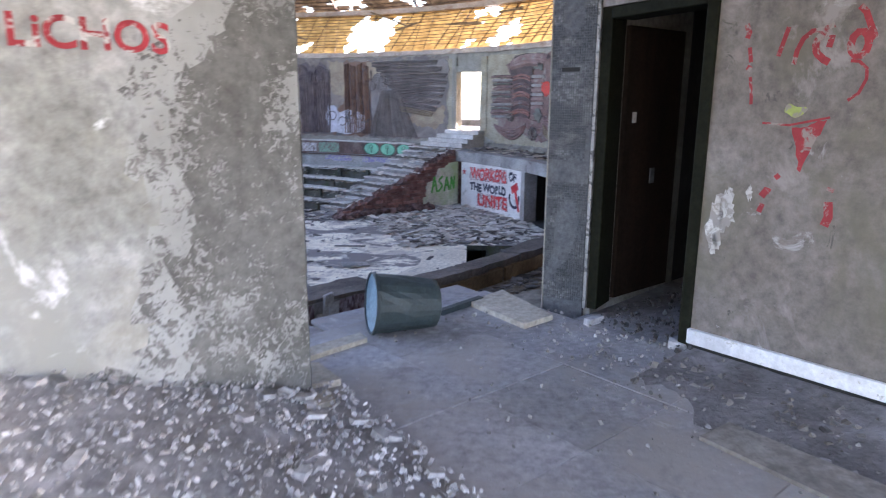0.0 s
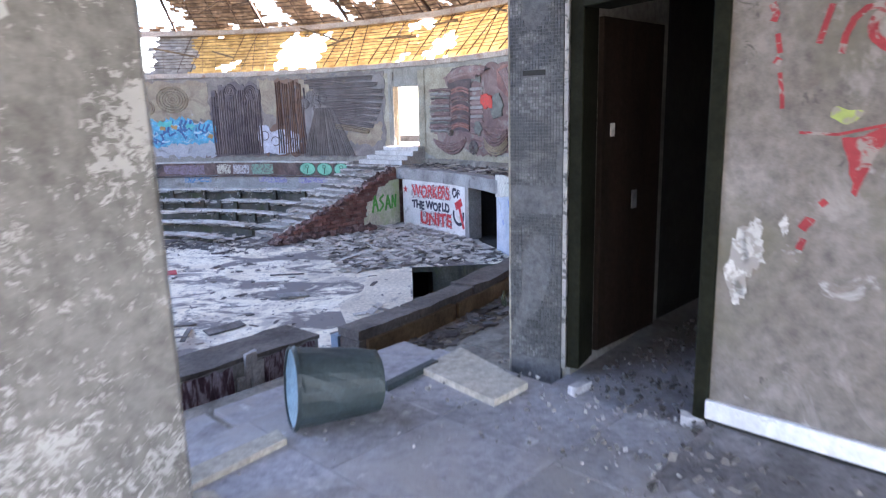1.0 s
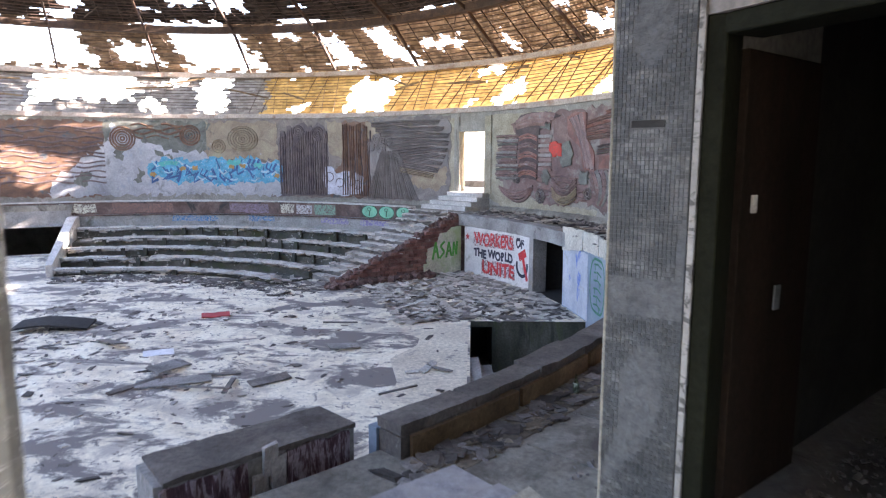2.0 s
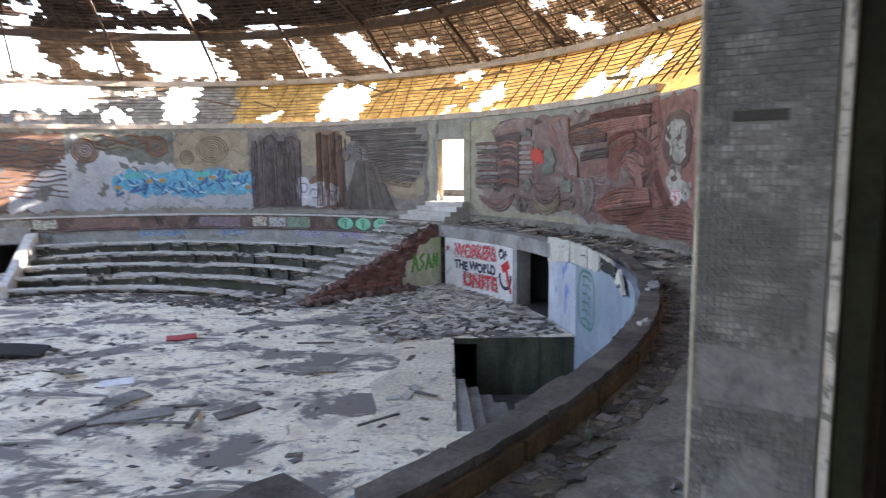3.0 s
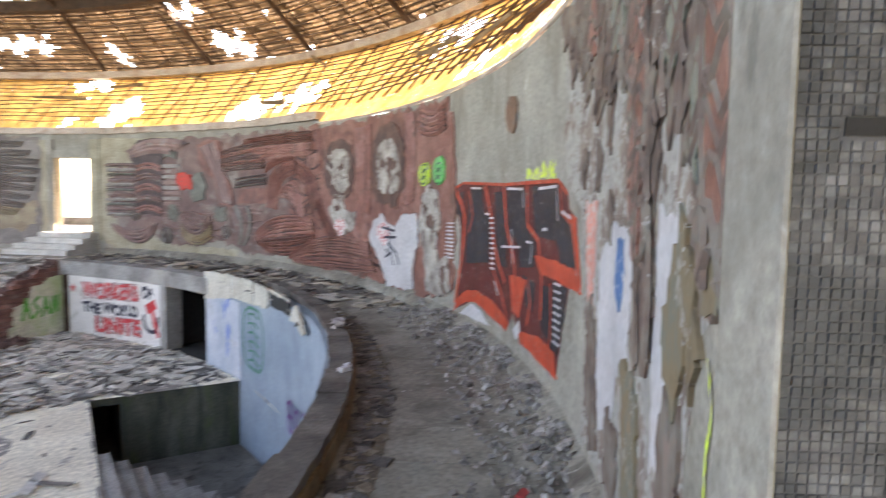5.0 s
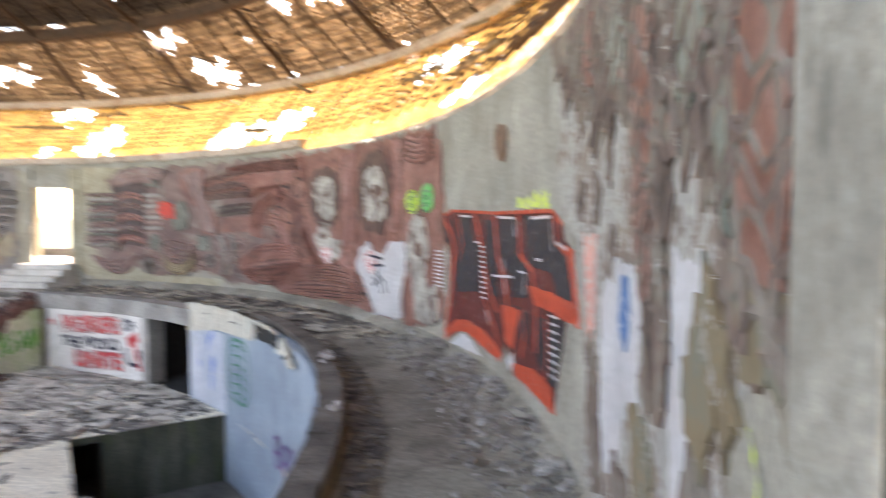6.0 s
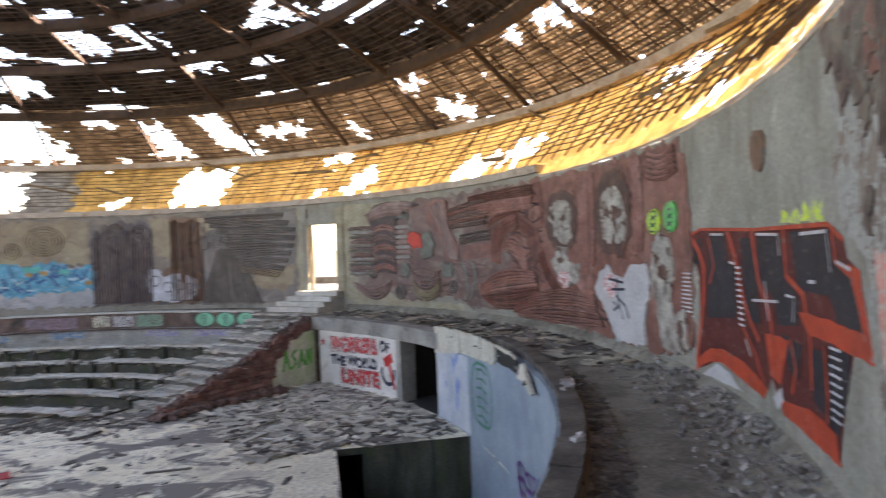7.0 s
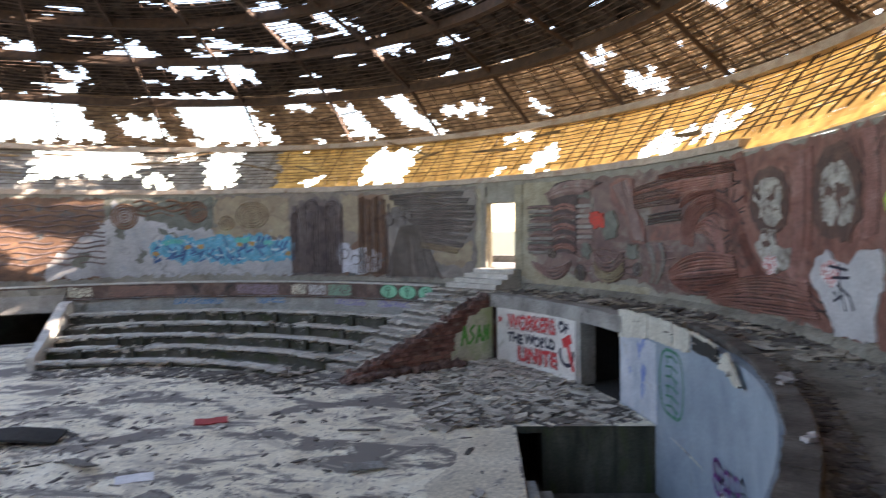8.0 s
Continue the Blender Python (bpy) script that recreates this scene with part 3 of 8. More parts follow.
def fitted_word(bm, body, a0, a1, z0, z1, depth, r, bold=0.0, tilt=0.0):
    """A word that fills the wall from angle a0 to a1 and from height z0 to z1, leaning down its length by tilt."""
    vs, fs = text_mesh(body, 1.0, bold)
    x0, x1, y0, y1 = min(v[0] for v in vs), max(v[0] for v in vs), min(v[1] for v in vs), max(v[1] for v in vs)
    rng = random.Random(body)
    made = []
    for x, y, _ in vs:
        u, v = (x - x0) / (x1 - x0), (y - y0) / (y1 - y0)
        made.append(bm.verts.new(pol(r - depth, a0 + (a1 - a0) * u + rng.uniform(-0.04, 0.04), z0 + (z1 - z0) * v + tilt * u + 0.03 * math.sin(u * 17) + rng.uniform(-0.01, 0.01))))
    for f in fs:
        try:
            bm.faces.new([made[i] for i in f])
        except ValueError:
            pass


def chip(bm, p, sx, sy, sz, rng, flat=False):
    """An irregular lump or shard."""
    tilt = 12 if flat else 60
    m = Matrix.Translation(p) @ pose(0, 0, 0, rng.uniform(-tilt, tilt), rng.uniform(-tilt, tilt), rng.uniform(0, 360))
    vs = [bm.verts.new(m @ Vector((x * sx * rng.uniform(0.55, 1.15), y * sy * rng.uniform(0.55, 1.15), z * sz * rng.uniform(0.6, 1.1))))
          for z in (-0.5, 0.5) for x, y in ((-0.5, -0.5), (0.5, -0.5), (0.5, 0.5), (-0.5, 0.5))]
    for f in ((3, 2, 1, 0), (4, 5, 6, 7), (0, 1, 5, 4), (1, 2, 6, 5), (2, 3, 7, 6), (3, 0, 4, 7)):
        bm.faces.new([vs[i] for i in f])


def polar_scatter(bm, n, r0, r1, a0, a1, z, s0, s1, rng, flat=False, long=1.0, power=1.0):
    for _ in range(n):
        r, a = r0 + (r1 - r0) * rng.random() ** power, rng.uniform(a0, a1)
        s = s0 + (s1 - s0) * rng.random() ** 3
        if z == Z_FLOOR and 0.3 < CX + r * math.cos(radians(a)) < 4.4 and 14.0 < CY + r * math.sin(radians(a)) < 21.1:
            continue
        h = s * (0.16 if flat else rng.uniform(0.4, 0.8))
        p = pol(r, a, 0)
        p.z = (z(r, a) if callable(z) else z) + h * 0.32
        chip(bm, p, s * long * rng.uniform(0.7, 1.2), s * rng.uniform(0.5, 1.0), h, rng, flat)


# ---- entrance: radial side wall with its doorway, tiled end ----
P0, DV, NV = Vector((0.77, 4.95, 0)), Vector((0.65, -0.76, 0)), Vector((-0.76, -0.65, 0))


def side(s, d, z):
    """A point s metres along the side wall, d metres in front of it."""
    return P0 + DV * s + NV * d + Vector((0, 0, z))


def side_box(bm, s0, s1, d0, d1, z0, z1, bevel=0.0):
    box(bm, (s1 - s0, d1 - d0, z1 - z0), facing(side((s0 + s1) / 2, (d0 + d1) / 2, z0), DV) , bevel=bevel)


P1, D1, N1 = Vector((0.81, 5.07, 0)), Vector((0.82, -0.572, 0)), Vector((-0.572, -0.82, 0))


def pier_at(s, d, z):
    """A point s metres across the tiled pier, d metres in front of it."""
    return P1 + D1 * s + N1 * d + Vector((0, 0, z))


def pier_box(bm, s0, s1, d0, d1, z0, z1, bevel=0.0):
    box(bm, (s1 - s0, d1 - d0, z1 - z0), facing(pier_at((s0 + s1) / 2, (d0 + d1) / 2, z0), D1), bevel=bevel)


def span_box(bm, pa, pb, d0, d1, z0, z1, bevel=0.0):
    """A box from pa to pb in plan, between two depths and two heights."""
    v = Vector((pb.x - pa.x, pb.y - pa.y, 0))
    n = Vector((v.y, -v.x, 0)).normalized()
    mid = (pa + pb) / 2 + n * (d0 + d1) / 2
    box(bm, (v.length, d1 - d0, z1 - z0), facing(Vector((mid.x, mid.y, z0)), v), bevel=bevel)


PLASTER = surface("peeling_plaster", [(0.25, (0.135, 0.115, 0.1)), (0.45, (0.195, 0.172, 0.152)), (0.6, (0.24, 0.215, 0.195)), (0.78, (0.3, 0.28, 0.265))], 1.0, 14, 0.92, 0.6,
                  stains=[((0.15, 0.14, 0.105), 1.1, 0.58, 0.08, None), ((0.29, 0.262, 0.245), 1.9, 0.6, 0.04, None), ((0.36, 0.35, 0.34), 3.6, 0.67, 0.02, None), ((0.1, 0.092, 0.08), 6.5, 0.66, 0.02, None)], bump_scale=6)
PLASTER_L = surface("mottled_pale_plaster", [(0.22, (0.27, 0.265, 0.24)), (0.42, (0.35, 0.35, 0.325)), (0.55, (0.48, 0.48, 0.465)), (0.78, (0.6, 0.6, 0.595))], 1.1, 14, 0.92, 0.5,
                    stains=[((0.33, 0.33, 0.3), 1.7, 0.57, 0.05, None), ((0.34, 0.32, 0.25), 0.8, 0.6, 0.08, None), ((0.76, 0.76, 0.765), 2.7, 0.62, 0.03, None), ((0.2, 0.19, 0.175), 6.0, 0.68, 0.02, None)], bump_scale=6)
# the side room's darkness is put into this near-black wall colour
ROOM = surface("unlit_room_plaster", [(0.3, (0.018, 0.0168, 0.0156)), (0.7, (0.042, 0.039, 0.036))], 1.4, 12)
bm = bmesh.new()
side_box(bm, 1.26, 5.5, -0.2, 0.012, -0.1, 3.35)
span_box(bm, pier_at(0.36, 0, 0), side(1.26, 0, 0), -0.2, 0.008, 2.2, 3.35)
tagged(mesh_object("wall_passage", bm, PLASTER), "peeling grey-pink plaster wall with red graffiti beside the doorway", "wall", kind="structure")
bm = bmesh.new()
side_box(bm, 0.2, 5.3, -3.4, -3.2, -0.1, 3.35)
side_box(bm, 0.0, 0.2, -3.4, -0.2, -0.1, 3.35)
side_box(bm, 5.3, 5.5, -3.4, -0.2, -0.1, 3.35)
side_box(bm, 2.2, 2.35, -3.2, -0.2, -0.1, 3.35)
tagged(mesh_object("wall_dark_room", bm, ROOM), "side room walls coloured near-black for the lack of light", "wall", kind="structure")

# tiled pier: mortar bed with small square tiles
MORTAR = surface("grey_mortar", [(0.3, (0.0936, 0.0975, 0.101)), (0.6, (0.14, 0.144, 0.148)), (0.8, (0.179, 0.183, 0.187))], 2.2, 24, 0.95, 0.6)
TILE = surface("small_grey_tile", [(0.3, (0.0492, 0.0544, 0.059)), (0.6, (0.0853, 0.0918, 0.0968)), (0.8, (0.131, 0.134, 0.139))], 2.6, 40, 0.6, 0.35, island=0.4,
               stains=[((0.17, 0.17, 0.172), 2.4, 0.57, 0.05, (1, 1, 2.2))])
PALE_STRIP = surface("chipped_white_strip", [(0.3, (0.4, 0.38, 0.36)), (0.7, (0.62, 0.6, 0.57))], 4, 30, 0.8, 0.5)
pier = thing("tiled_pier", pier_at(0.17, 0, 0), "wall end faced with small grey mosaic tiles smeared with mortar", "pier")
bm = bmesh.new()
pier_box(bm, 0.0, 0.335, -0.22, 0.022, -0.72, 3.34)
part("mortar_bed", bm, MORTAR, pier)
tile_mesh = bpy.data.meshes.new("tile")
bm = bmesh.new()
box(bm, (0.0152, 0.008, 0.0152), pose(0, 0, -0.0076), taper=0.9)
bm.to_mesh(tile_mesh)
bm.free()
tile_mesh.materials.append(TILE)
rngt = random.Random(77)
joined, made_tiles = bmesh.new(), 0
for row in range(162):
    z = 0.05 + row * 0.0187
    for colm in range(18):
        s = 0.012 + colm * 0.0184
        q = noise.noise(Vector((s * 3.1, z * 1.7, 4.2)))
        if  (0.95 < z < 1.12 and q > -0.25) or q > 0.33 or 1.77 < z < 1.80 and 0.08 < s < 0.24:
            continue
        m = facing(pier_at(s + rngt.uniform(-0.001, 0.001), 0.0235 + rngt.uniform(-0.003, 0.001), z), D1) @ pose(0, 0, 0, rngt.uniform(-3, 3), 0, rngt.uniform(-3, 3))
        if 1.2 < z < 2.3 and made_tiles < 300:
            t = new("tile", tile_mesh)
            t.parent = pier
            t.matrix_parent_inverse = Matrix.Translation(pier.location).inverted()
            t.matrix_basis = m
            made_tiles += 1
        else:
            box(joined, (0.0152, 0.008, 0.0152), m @ pose(0, 0, -0.0076), taper=0.9)
bm = bmesh.new()
pier_box(bm, -0.008, 0.004, -0.235, 0.032, -0.72, 3.34, 0.006)
part("corner_strip", bm, CONC_PALE, pier, "bare concrete corner strip")
part("tile_field", joined, TILE, pier)["kind"] = "stuff"
# flat black bar in place of a slot's shaded depth
bm = bmesh.new()
pier_box(bm, 0.085, 0.225, 0.016, 0.026, 1.768, 1.798)
part("slot", bm, BLACK, pier, "slot drawn as a near-black bar for its shaded depth")
bm = bmesh.new()
pier_box(bm, 0.342, 0.366, -0.05, 0.03, 0.0, 2.6)
part("edge_strip", bm, paint("dirty_strip", (0.3, 0.29, 0.275), 0.8, 0.3, (0.09, 0.09, 0.085)), pier, "chipped pale strip")

# door frame and the leaf standing open inside
OLIVE = surface("olive_frame_paint", [(0.3, (0.0078, 0.0084, 0.00507)), (0.6, (0.0166, 0.0175, 0.0107)), (0.8, (0.0254, 0.0254, 0.0166))], 2.5, 26, 0.85, 0.3, sheen=0.1)
LEAF = surface("dark_brown_veneer", [(0.3, (0.012, 0.0075, 0.0055)), (0.6, (0.023, 0.014, 0.01)), (0.8, (0.036, 0.022, 0.015))], 1.8, 30, 0.8, 0.2, stretch=(3, 3, 0.4), sheen=0.15)
GREYMET = surface("dull_grey_metal", [(0.3, (0.12, 0.13, 0.14)), (0.7, (0.22, 0.23, 0.25))], 3, 25, 0.5, 0.2, metal=0.4)
frame_ob = thing("door_frame", side(0.84, 0, 0), "olive painted door frame with dented edges in the passage wall", "door frame")
bm = bmesh.new()
pier_box(bm, 0.37, 0.45, -0.26, 0.015, 0.0, 2.2, 0.006)
part("jamb", bm, OLIVE, frame_ob)
bm = bmesh.new()
side_box(bm, 1.19, 1.265, -0.22, 0.03, 0.0, 2.2, 0.006)
part("jamb", bm, OLIVE, frame_ob)
bm = bmesh.new()
span_box(bm, pier_at(0.44, 0, 0), side(1.2, 0, 0), -0.2, 0.015, 2.12, 2.2, 0.006)
part("head", bm, OLIVE, frame_ob)
door = thing("open_door", pier_at(0.47, -0.3, 0), "dark brown door leaf standing open into the unlit room", "door")
hinge, free = pier_at(0.46, -0.27, 0), pier_at(0.66, -0.98, 0)
bm = bmesh.new()
span_box(bm, hinge, free, -0.02, 0.02, 0.03, 2.1, 0.004)
leaf = part("leaf", bm, LEAF, door)
for nm, f0, f1, z0, z1, lb in (("lock_plate", 0.12, 0.18, 1.4, 1.48, "pale lock plate"), ("handle", 0.5, 0.58, 0.92, 1.04, "dull metal handle plate")):
    bm = bmesh.new()
    span_box(bm, hinge.lerp(free, f0), hinge.lerp(free, f1), 0.02, 0.03, z0, z1, 0.002)
    part(nm, bm, PALE_STRIP if nm == "lock_plate" else GREYMET, leaf, lb)
CARD = surface("yellow_card", [(0.3, (0.5, 0.36, 0.1)), (0.7, (0.66, 0.5, 0.18))], 5, 30)
strip_ob = thing("hanging_strip", side(0.95, -1.3, 1.75), "torn yellow strip hanging in the dark room", "strip")
bm = bmesh.new()
side_box(bm, 0.92, 0.99, -1.31, -1.3, 1.72, 2.3)
part("strip", bm, CARD, strip_ob)
shelf = thing("wall_cabinet", side(1.6, -2.0, 0.9), "grey open metal cabinet against the dark room wall", "cabinet")
for z in (1.0, 1.45, 1.95):
    bm = bmesh.new()
    side_box(bm, 1.2, 2.19, -2.2, -1.8, z, z + 0.03)
    part("shelf", bm, GREYMET, shelf)
for s in (1.2, 2.16):
    bm = bmesh.new()
    side_box(bm, s, s + 0.03, -2.2, -1.8, 0.0, 2.0)
    part("side_panel", bm, GREYMET, shelf)

# skirting on the passage wall
skirt = thing("skirting_board", side(3, 0.03, 0), "white skirting board along the foot of the plaster wall", "skirting")
bm = bmesh.new()
side_box(bm, 1.26, 5.4, 0.014, 0.05, 0.06, 0.155, 0.004)
part("board", bm, paint("white_gloss", (0.74, 0.74, 0.76), 0.4, 0.15), skirt)
bm = bmesh.new()
side_box(bm, 1.26, 5.4, 0.014, 0.03, -0.05, 0.058)
part("dark_base", bm, BLACK, skirt, "black strip below the board")

# red sprayed marks on the passage wall
RED_FADE = paint("faded_red_spray", (0.3, 0.035, 0.04), 0.8, 0.28, (0.27, 0.235, 0.21))
YEL = paint("fluorescent_yellow_spray", (0.55, 0.7, 0.07), 0.7, 0.42, (0.36, 0.35, 0.3))


def side_stroke(bm, pts, width, d=0.017):
    prev = None
    for i, (s, z) in enumerate(pts):
        s0, z0 = pts[max(0, i - 1)]
        s1, z1 = pts[min(len(pts) - 1, i + 1)]
        L = math.hypot(s1 - s0, z1 - z0) or 1
        ns, nz = -(z1 - z0) / L * width / 2, (s1 - s0) / L * width / 2
        cur = [bm.verts.new(side(s + ns, d, z + nz)), bm.verts.new(side(s - ns, d, z - nz))]
        if prev:
            bm.faces.new((prev[0], prev[1], cur[1], cur[0]))
        prev = cur


def arc_pts(s, z, rs, rz, t0, t1, n=10):
    return [(s + rs * math.cos(radians(t0 + (t1 - t0) * i / n)), z + rz * math.sin(radians(t0 + (t1 - t0) * i / n))) for i in range(n + 1)]


marks = thing("red_wall_marks", side(1.9, 0.012, 1.4), "faded red sprayed strokes and triangle on grey plaster", "graffiti")
for pts, w in (([(1.43, 1.985), (1.45, 1.94), (1.44, 1.91)], 0.03), ([(1.46, 1.86), (1.475, 1.78)], 0.022), ([(1.455, 1.755), (1.48, 1.74)], 0.03), ([(1.48, 1.7), (1.496, 1.6), (1.5, 1.55)], 0.018),
               ([(1.66, 1.955), (1.64, 1.88), (1.62, 1.806)], 0.024), ([(1.885, 1.95), (1.83, 1.93), (1.78, 1.925), (1.74, 1.89), (1.715, 1.83), (1.705, 1.76)], 0.026),
               (arc_pts(1.845, 1.85, 0.04, 0.055, 70, 250) + [(1.85, 1.78), (1.88, 1.765)], 0.036), ([(1.88, 1.9), (1.87, 1.84)], 0.03), (arc_pts(2.01, 1.85, 0.04, 0.06, 0, 360), 0.036),
               ([(1.99, 2.03), (2.02, 2.0), (2.05, 1.93), (2.078, 1.87)], 0.03), ([(1.98, 1.77), (2.02, 1.765), (2.058, 1.73), (2.062, 1.68), (2.035, 1.61), (1.99, 1.575)], 0.016), ([(1.575, 1.45), (1.72, 1.442), (1.92, 1.488)], 0.012),
               ([(1.615, 1.04), (1.64, 1.08), (1.66, 1.07)], 0.04), ([(1.625, 1.0), (1.61, 0.95)], 0.03), ([(1.68, 1.17), (1.7, 1.15)], 0.03), ([(1.965, 1.05), (1.975, 0.97), (1.96, 0.92)], 0.045), ([(1.95, 1.12), (1.985, 1.11)], 0.02)):
    bm = bmesh.new()
    side_stroke(bm, pts, w)
    part("red_stroke", bm, RED_FADE, marks)
bm = bmesh.new()
rf = random.Random(8)
edge = [(1.74, 1.42), (1.915, 1.48), (1.80, 1.19)]
bm.faces.new([bm.verts.new(side(a[0] + (b[0] - a[0]) * q / 8 + rf.uniform(-0.008, 0.008), 0.0175, a[1] + (b[1] - a[1]) * q / 8 + rf.uniform(-0.01, 0.01))) for a, b in zip(edge, edge[1:] + edge[:1]) for q in range(8)])
part("red_triangle", bm, RED_FADE, marks)
bm = bmesh.new()
bm.faces.new([bm.verts.new(side(s, 0.0165, z)) for s, z in [(q[0] + 0.012 * math.sin(7 * q[1] * 9), q[1] + 0.01 * math.sin(q[0] * 60)) for q in arc_pts(1.735, 1.52, 0.06, 0.03, 0, 330, 22)]])
part("yellow_paint", bm, paint("faded_yellow_spray", (0.3, 0.36, 0.1), 0.8, 0.4, (0.26, 0.24, 0.2)), marks)
flake = thing("bare_patch", side(1.42, 0.012, 0.9), "patch of flaked white filler on the plaster", "plaster patch")
bm = bmesh.new()
rf = random.Random(4)
for cs, cz, rs, rz in ((1.365, 0.86, 0.065, 0.16), (1.42, 0.93, 0.06, 0.12), (1.36, 0.72, 0.04, 0.06), (1.43, 1.05, 0.02, 0.03), (1.545, 1.05, 0.02, 0.05)):
    bm.faces.new([bm.verts.new(side(cs + rs * k * math.cos(t), 0.018, cz + rz * k * math.sin(t))) for t in [i * 0.2244 for i in range(28)] for k in [rf.uniform(0.6, 1.15)]])
part("filler", bm, paint("white_filler", (0.5, 0.49, 0.47), 0.9, 0.45, (0.3, 0.28, 0.26)), flake)

# ---- the outer face of the mural wall beside the entrance ----
R_OUT = R_WALL + 0.35
bm = bmesh.new()
wallpatch(bm, [(-75, -0.1), (-54.4, -0.1), (-54.4, 3.34), (-75, 3.34)], 0.02, R_OUT, 0.0, 1, True)
left_plaster = tagged(mesh_object("wall_plaster", bm, PLASTER_L), "mottled pale plaster on the gallery side of the wall", "wall", kind="structure")
bm = bmesh.new()
wallpatch(bm, [(-53.97, -0.05), (-53.97, 3.3), (-54.7, 3.3), (-54.7, 2.4), (-54.8, 1.97), (-54.95, 1.83), (-55.35, 1.7), (-55.6, 1.63), (-55.66, 1.36), (-55.45, 1.18), (-55.45, 0.94), (-55.78, 0.82), (-55.63, 0.57), (-55.56, 0.39), (-55.75, 0.2), (-56.6, 0.37), (-57.3, 0.3), (-57.5, -0.05)], 0.024, R_OUT, 0.035, 6, True, 0.03)


def flaked(name, under, over, cover, fine, broad):
    """Old paint flaked off a darker render: crisp scraps whose density drifts over the wall."""
    m = surface(name, under, 1.6, 16, 0.95, 0.7, bump_scale=14, distort=0.1)
    nt = m.node_tree
    bsdf = nt.nodes["Principled BSDF"]
    was = bsdf.inputs["Base Color"].links[0].from_socket
    f, b = noise_out(nt, fine, 4, 0.72, 0.9), noise_out(nt, broad, 3, 0.6)
    mad = nt.nodes.new("ShaderNodeMath")
    mad.operation = "MULTIPLY_ADD"
    nt.links.new(b, mad.inputs[0])
    mad.inputs[1].default_value = 0.9
    nt.links.new(f, mad.inputs[2])
    mask = ramp(nt, mad.outputs[0], [(0.0, (0, 0, 0)), (cover - 0.012, (0, 0, 0)), (cover + 0.012, (1, 1, 1)), (1.0, (1, 1, 1))])
    nt.links.new(mixed(nt, was, ramp(nt, noise_out(nt, 3.0, 5), over), mask), bsdf.inputs["Base Color"])
    bump = nt.nodes["Bump"]
    nt.links.new(mask, bump.inputs["Height"])
    bump.inputs["Distance"].default_value = 0.004
    return m


SPOTTED = flaked("spotted_plaster", [(0.3, (0.16, 0.155, 0.145)), (0.55, (0.24, 0.235, 0.22)), (0.75, (0.3, 0.29, 0.27))], [(0.3, (0.3, 0.3, 0.28)), (0.7, (0.45, 0.45, 0.435))], 0.9, 28.0, 2.2)
spots = bmesh.new()
wallpatch(spots, [(-54.6, 2.9), (-55.2, 2.7), (-55.3, 2.0), (-55.6, 1.86), (-56.0, 1.75), (-56.1, 1.3), (-55.85, 1.1), (-55.95, 0.9), (-56.3, 0.75), (-56.1, 0.5), (-56.4, 0.3), (-56.2, 0.1), (-54.6, 0.1)], 0.0215, R_OUT, 0.06, 16, True, 0.04)
tagged(mesh_object("spotted_render", spots, SPOTTED), "pale plaster with many small bare spots", "render", kind="structure")
FLAKED = flaked("flaked_grey_render", [(0.3, (0.13, 0.125, 0.115)), (0.55, (0.2, 0.195, 0.18)), (0.75, (0.28, 0.27, 0.25))], [(0.3, (0.28, 0.275, 0.26)), (0.7, (0.4, 0.395, 0.38))], 1.03, 33.0, 2.6)
tagged(mesh_object("peeled_render", bm, FLAKED), "dark render with flecks of paint left beside the opening", "render", kind="structure")
# chipped arris of the wall at the opening
bm = bmesh.new()
rc = random.Random(19)
prev = None
for i in range(90):
    z = -0.06 + i * 0.038
    w = 0.03 + 0.02 * noise.noise(Vector((0, 0, z * 3.1))) + rc.uniform(-0.006, 0.006)
    cur = [bm.verts.new(pol(R_OUT + dr, -53.9 + da, z)) for dr, da in ((-0.09, 0.03 + w * 0.4), (0.0, 0.06 + w), (0.03, 0.03), (0.028, -0.16 - w * 2))]
    if prev:
        for k in range(3):
            bm.faces.new((prev[k], prev[k + 1], cur[k + 1], cur[k]))
    prev = cur
tagged(mesh_object("wall_arris", bm, FLAKED), "chipped rounded edge of the wall at the opening", "wall", kind="structure")
# the end face of the wall in the opening
bm = bmesh.new()
e0, e1 = pol(R_WALL - 0.012, -53.92, -0.72), pol(R_OUT + 0.03, -53.92, -0.72)
t = Vector((-math.sin(radians(-53.9)), math.cos(radians(-53.9)), 0))
vs = [e0 + t * 0.01, e1 + t * 0.01]
quad(bm, vs[0], vs[1], vs[1] + Vector((0, 0, 4.1)), vs[0] + Vector((0, 0, 4.1)))
tagged(mesh_object("wall_end", bm, FLAKED), "peeled end face of the wall in the opening", "wall", kind="structure")
letters = thing("red_tag", pol(R_OUT + 0.03, -57.5, 2.0), "red hand-painted word on pale plaster", "graffiti")
bm = bmesh.new()
wall_word(bm, "LiCHOS", -56.42, 1.815, 0.175, 0.033, R_OUT, True, 0.004, -1.0, 1.0)
part("word", bm, paint("brick_red_paint", (0.36, 0.03, 0.04), 0.7, 0.3, (0.6, 0.58, 0.55)), letters)

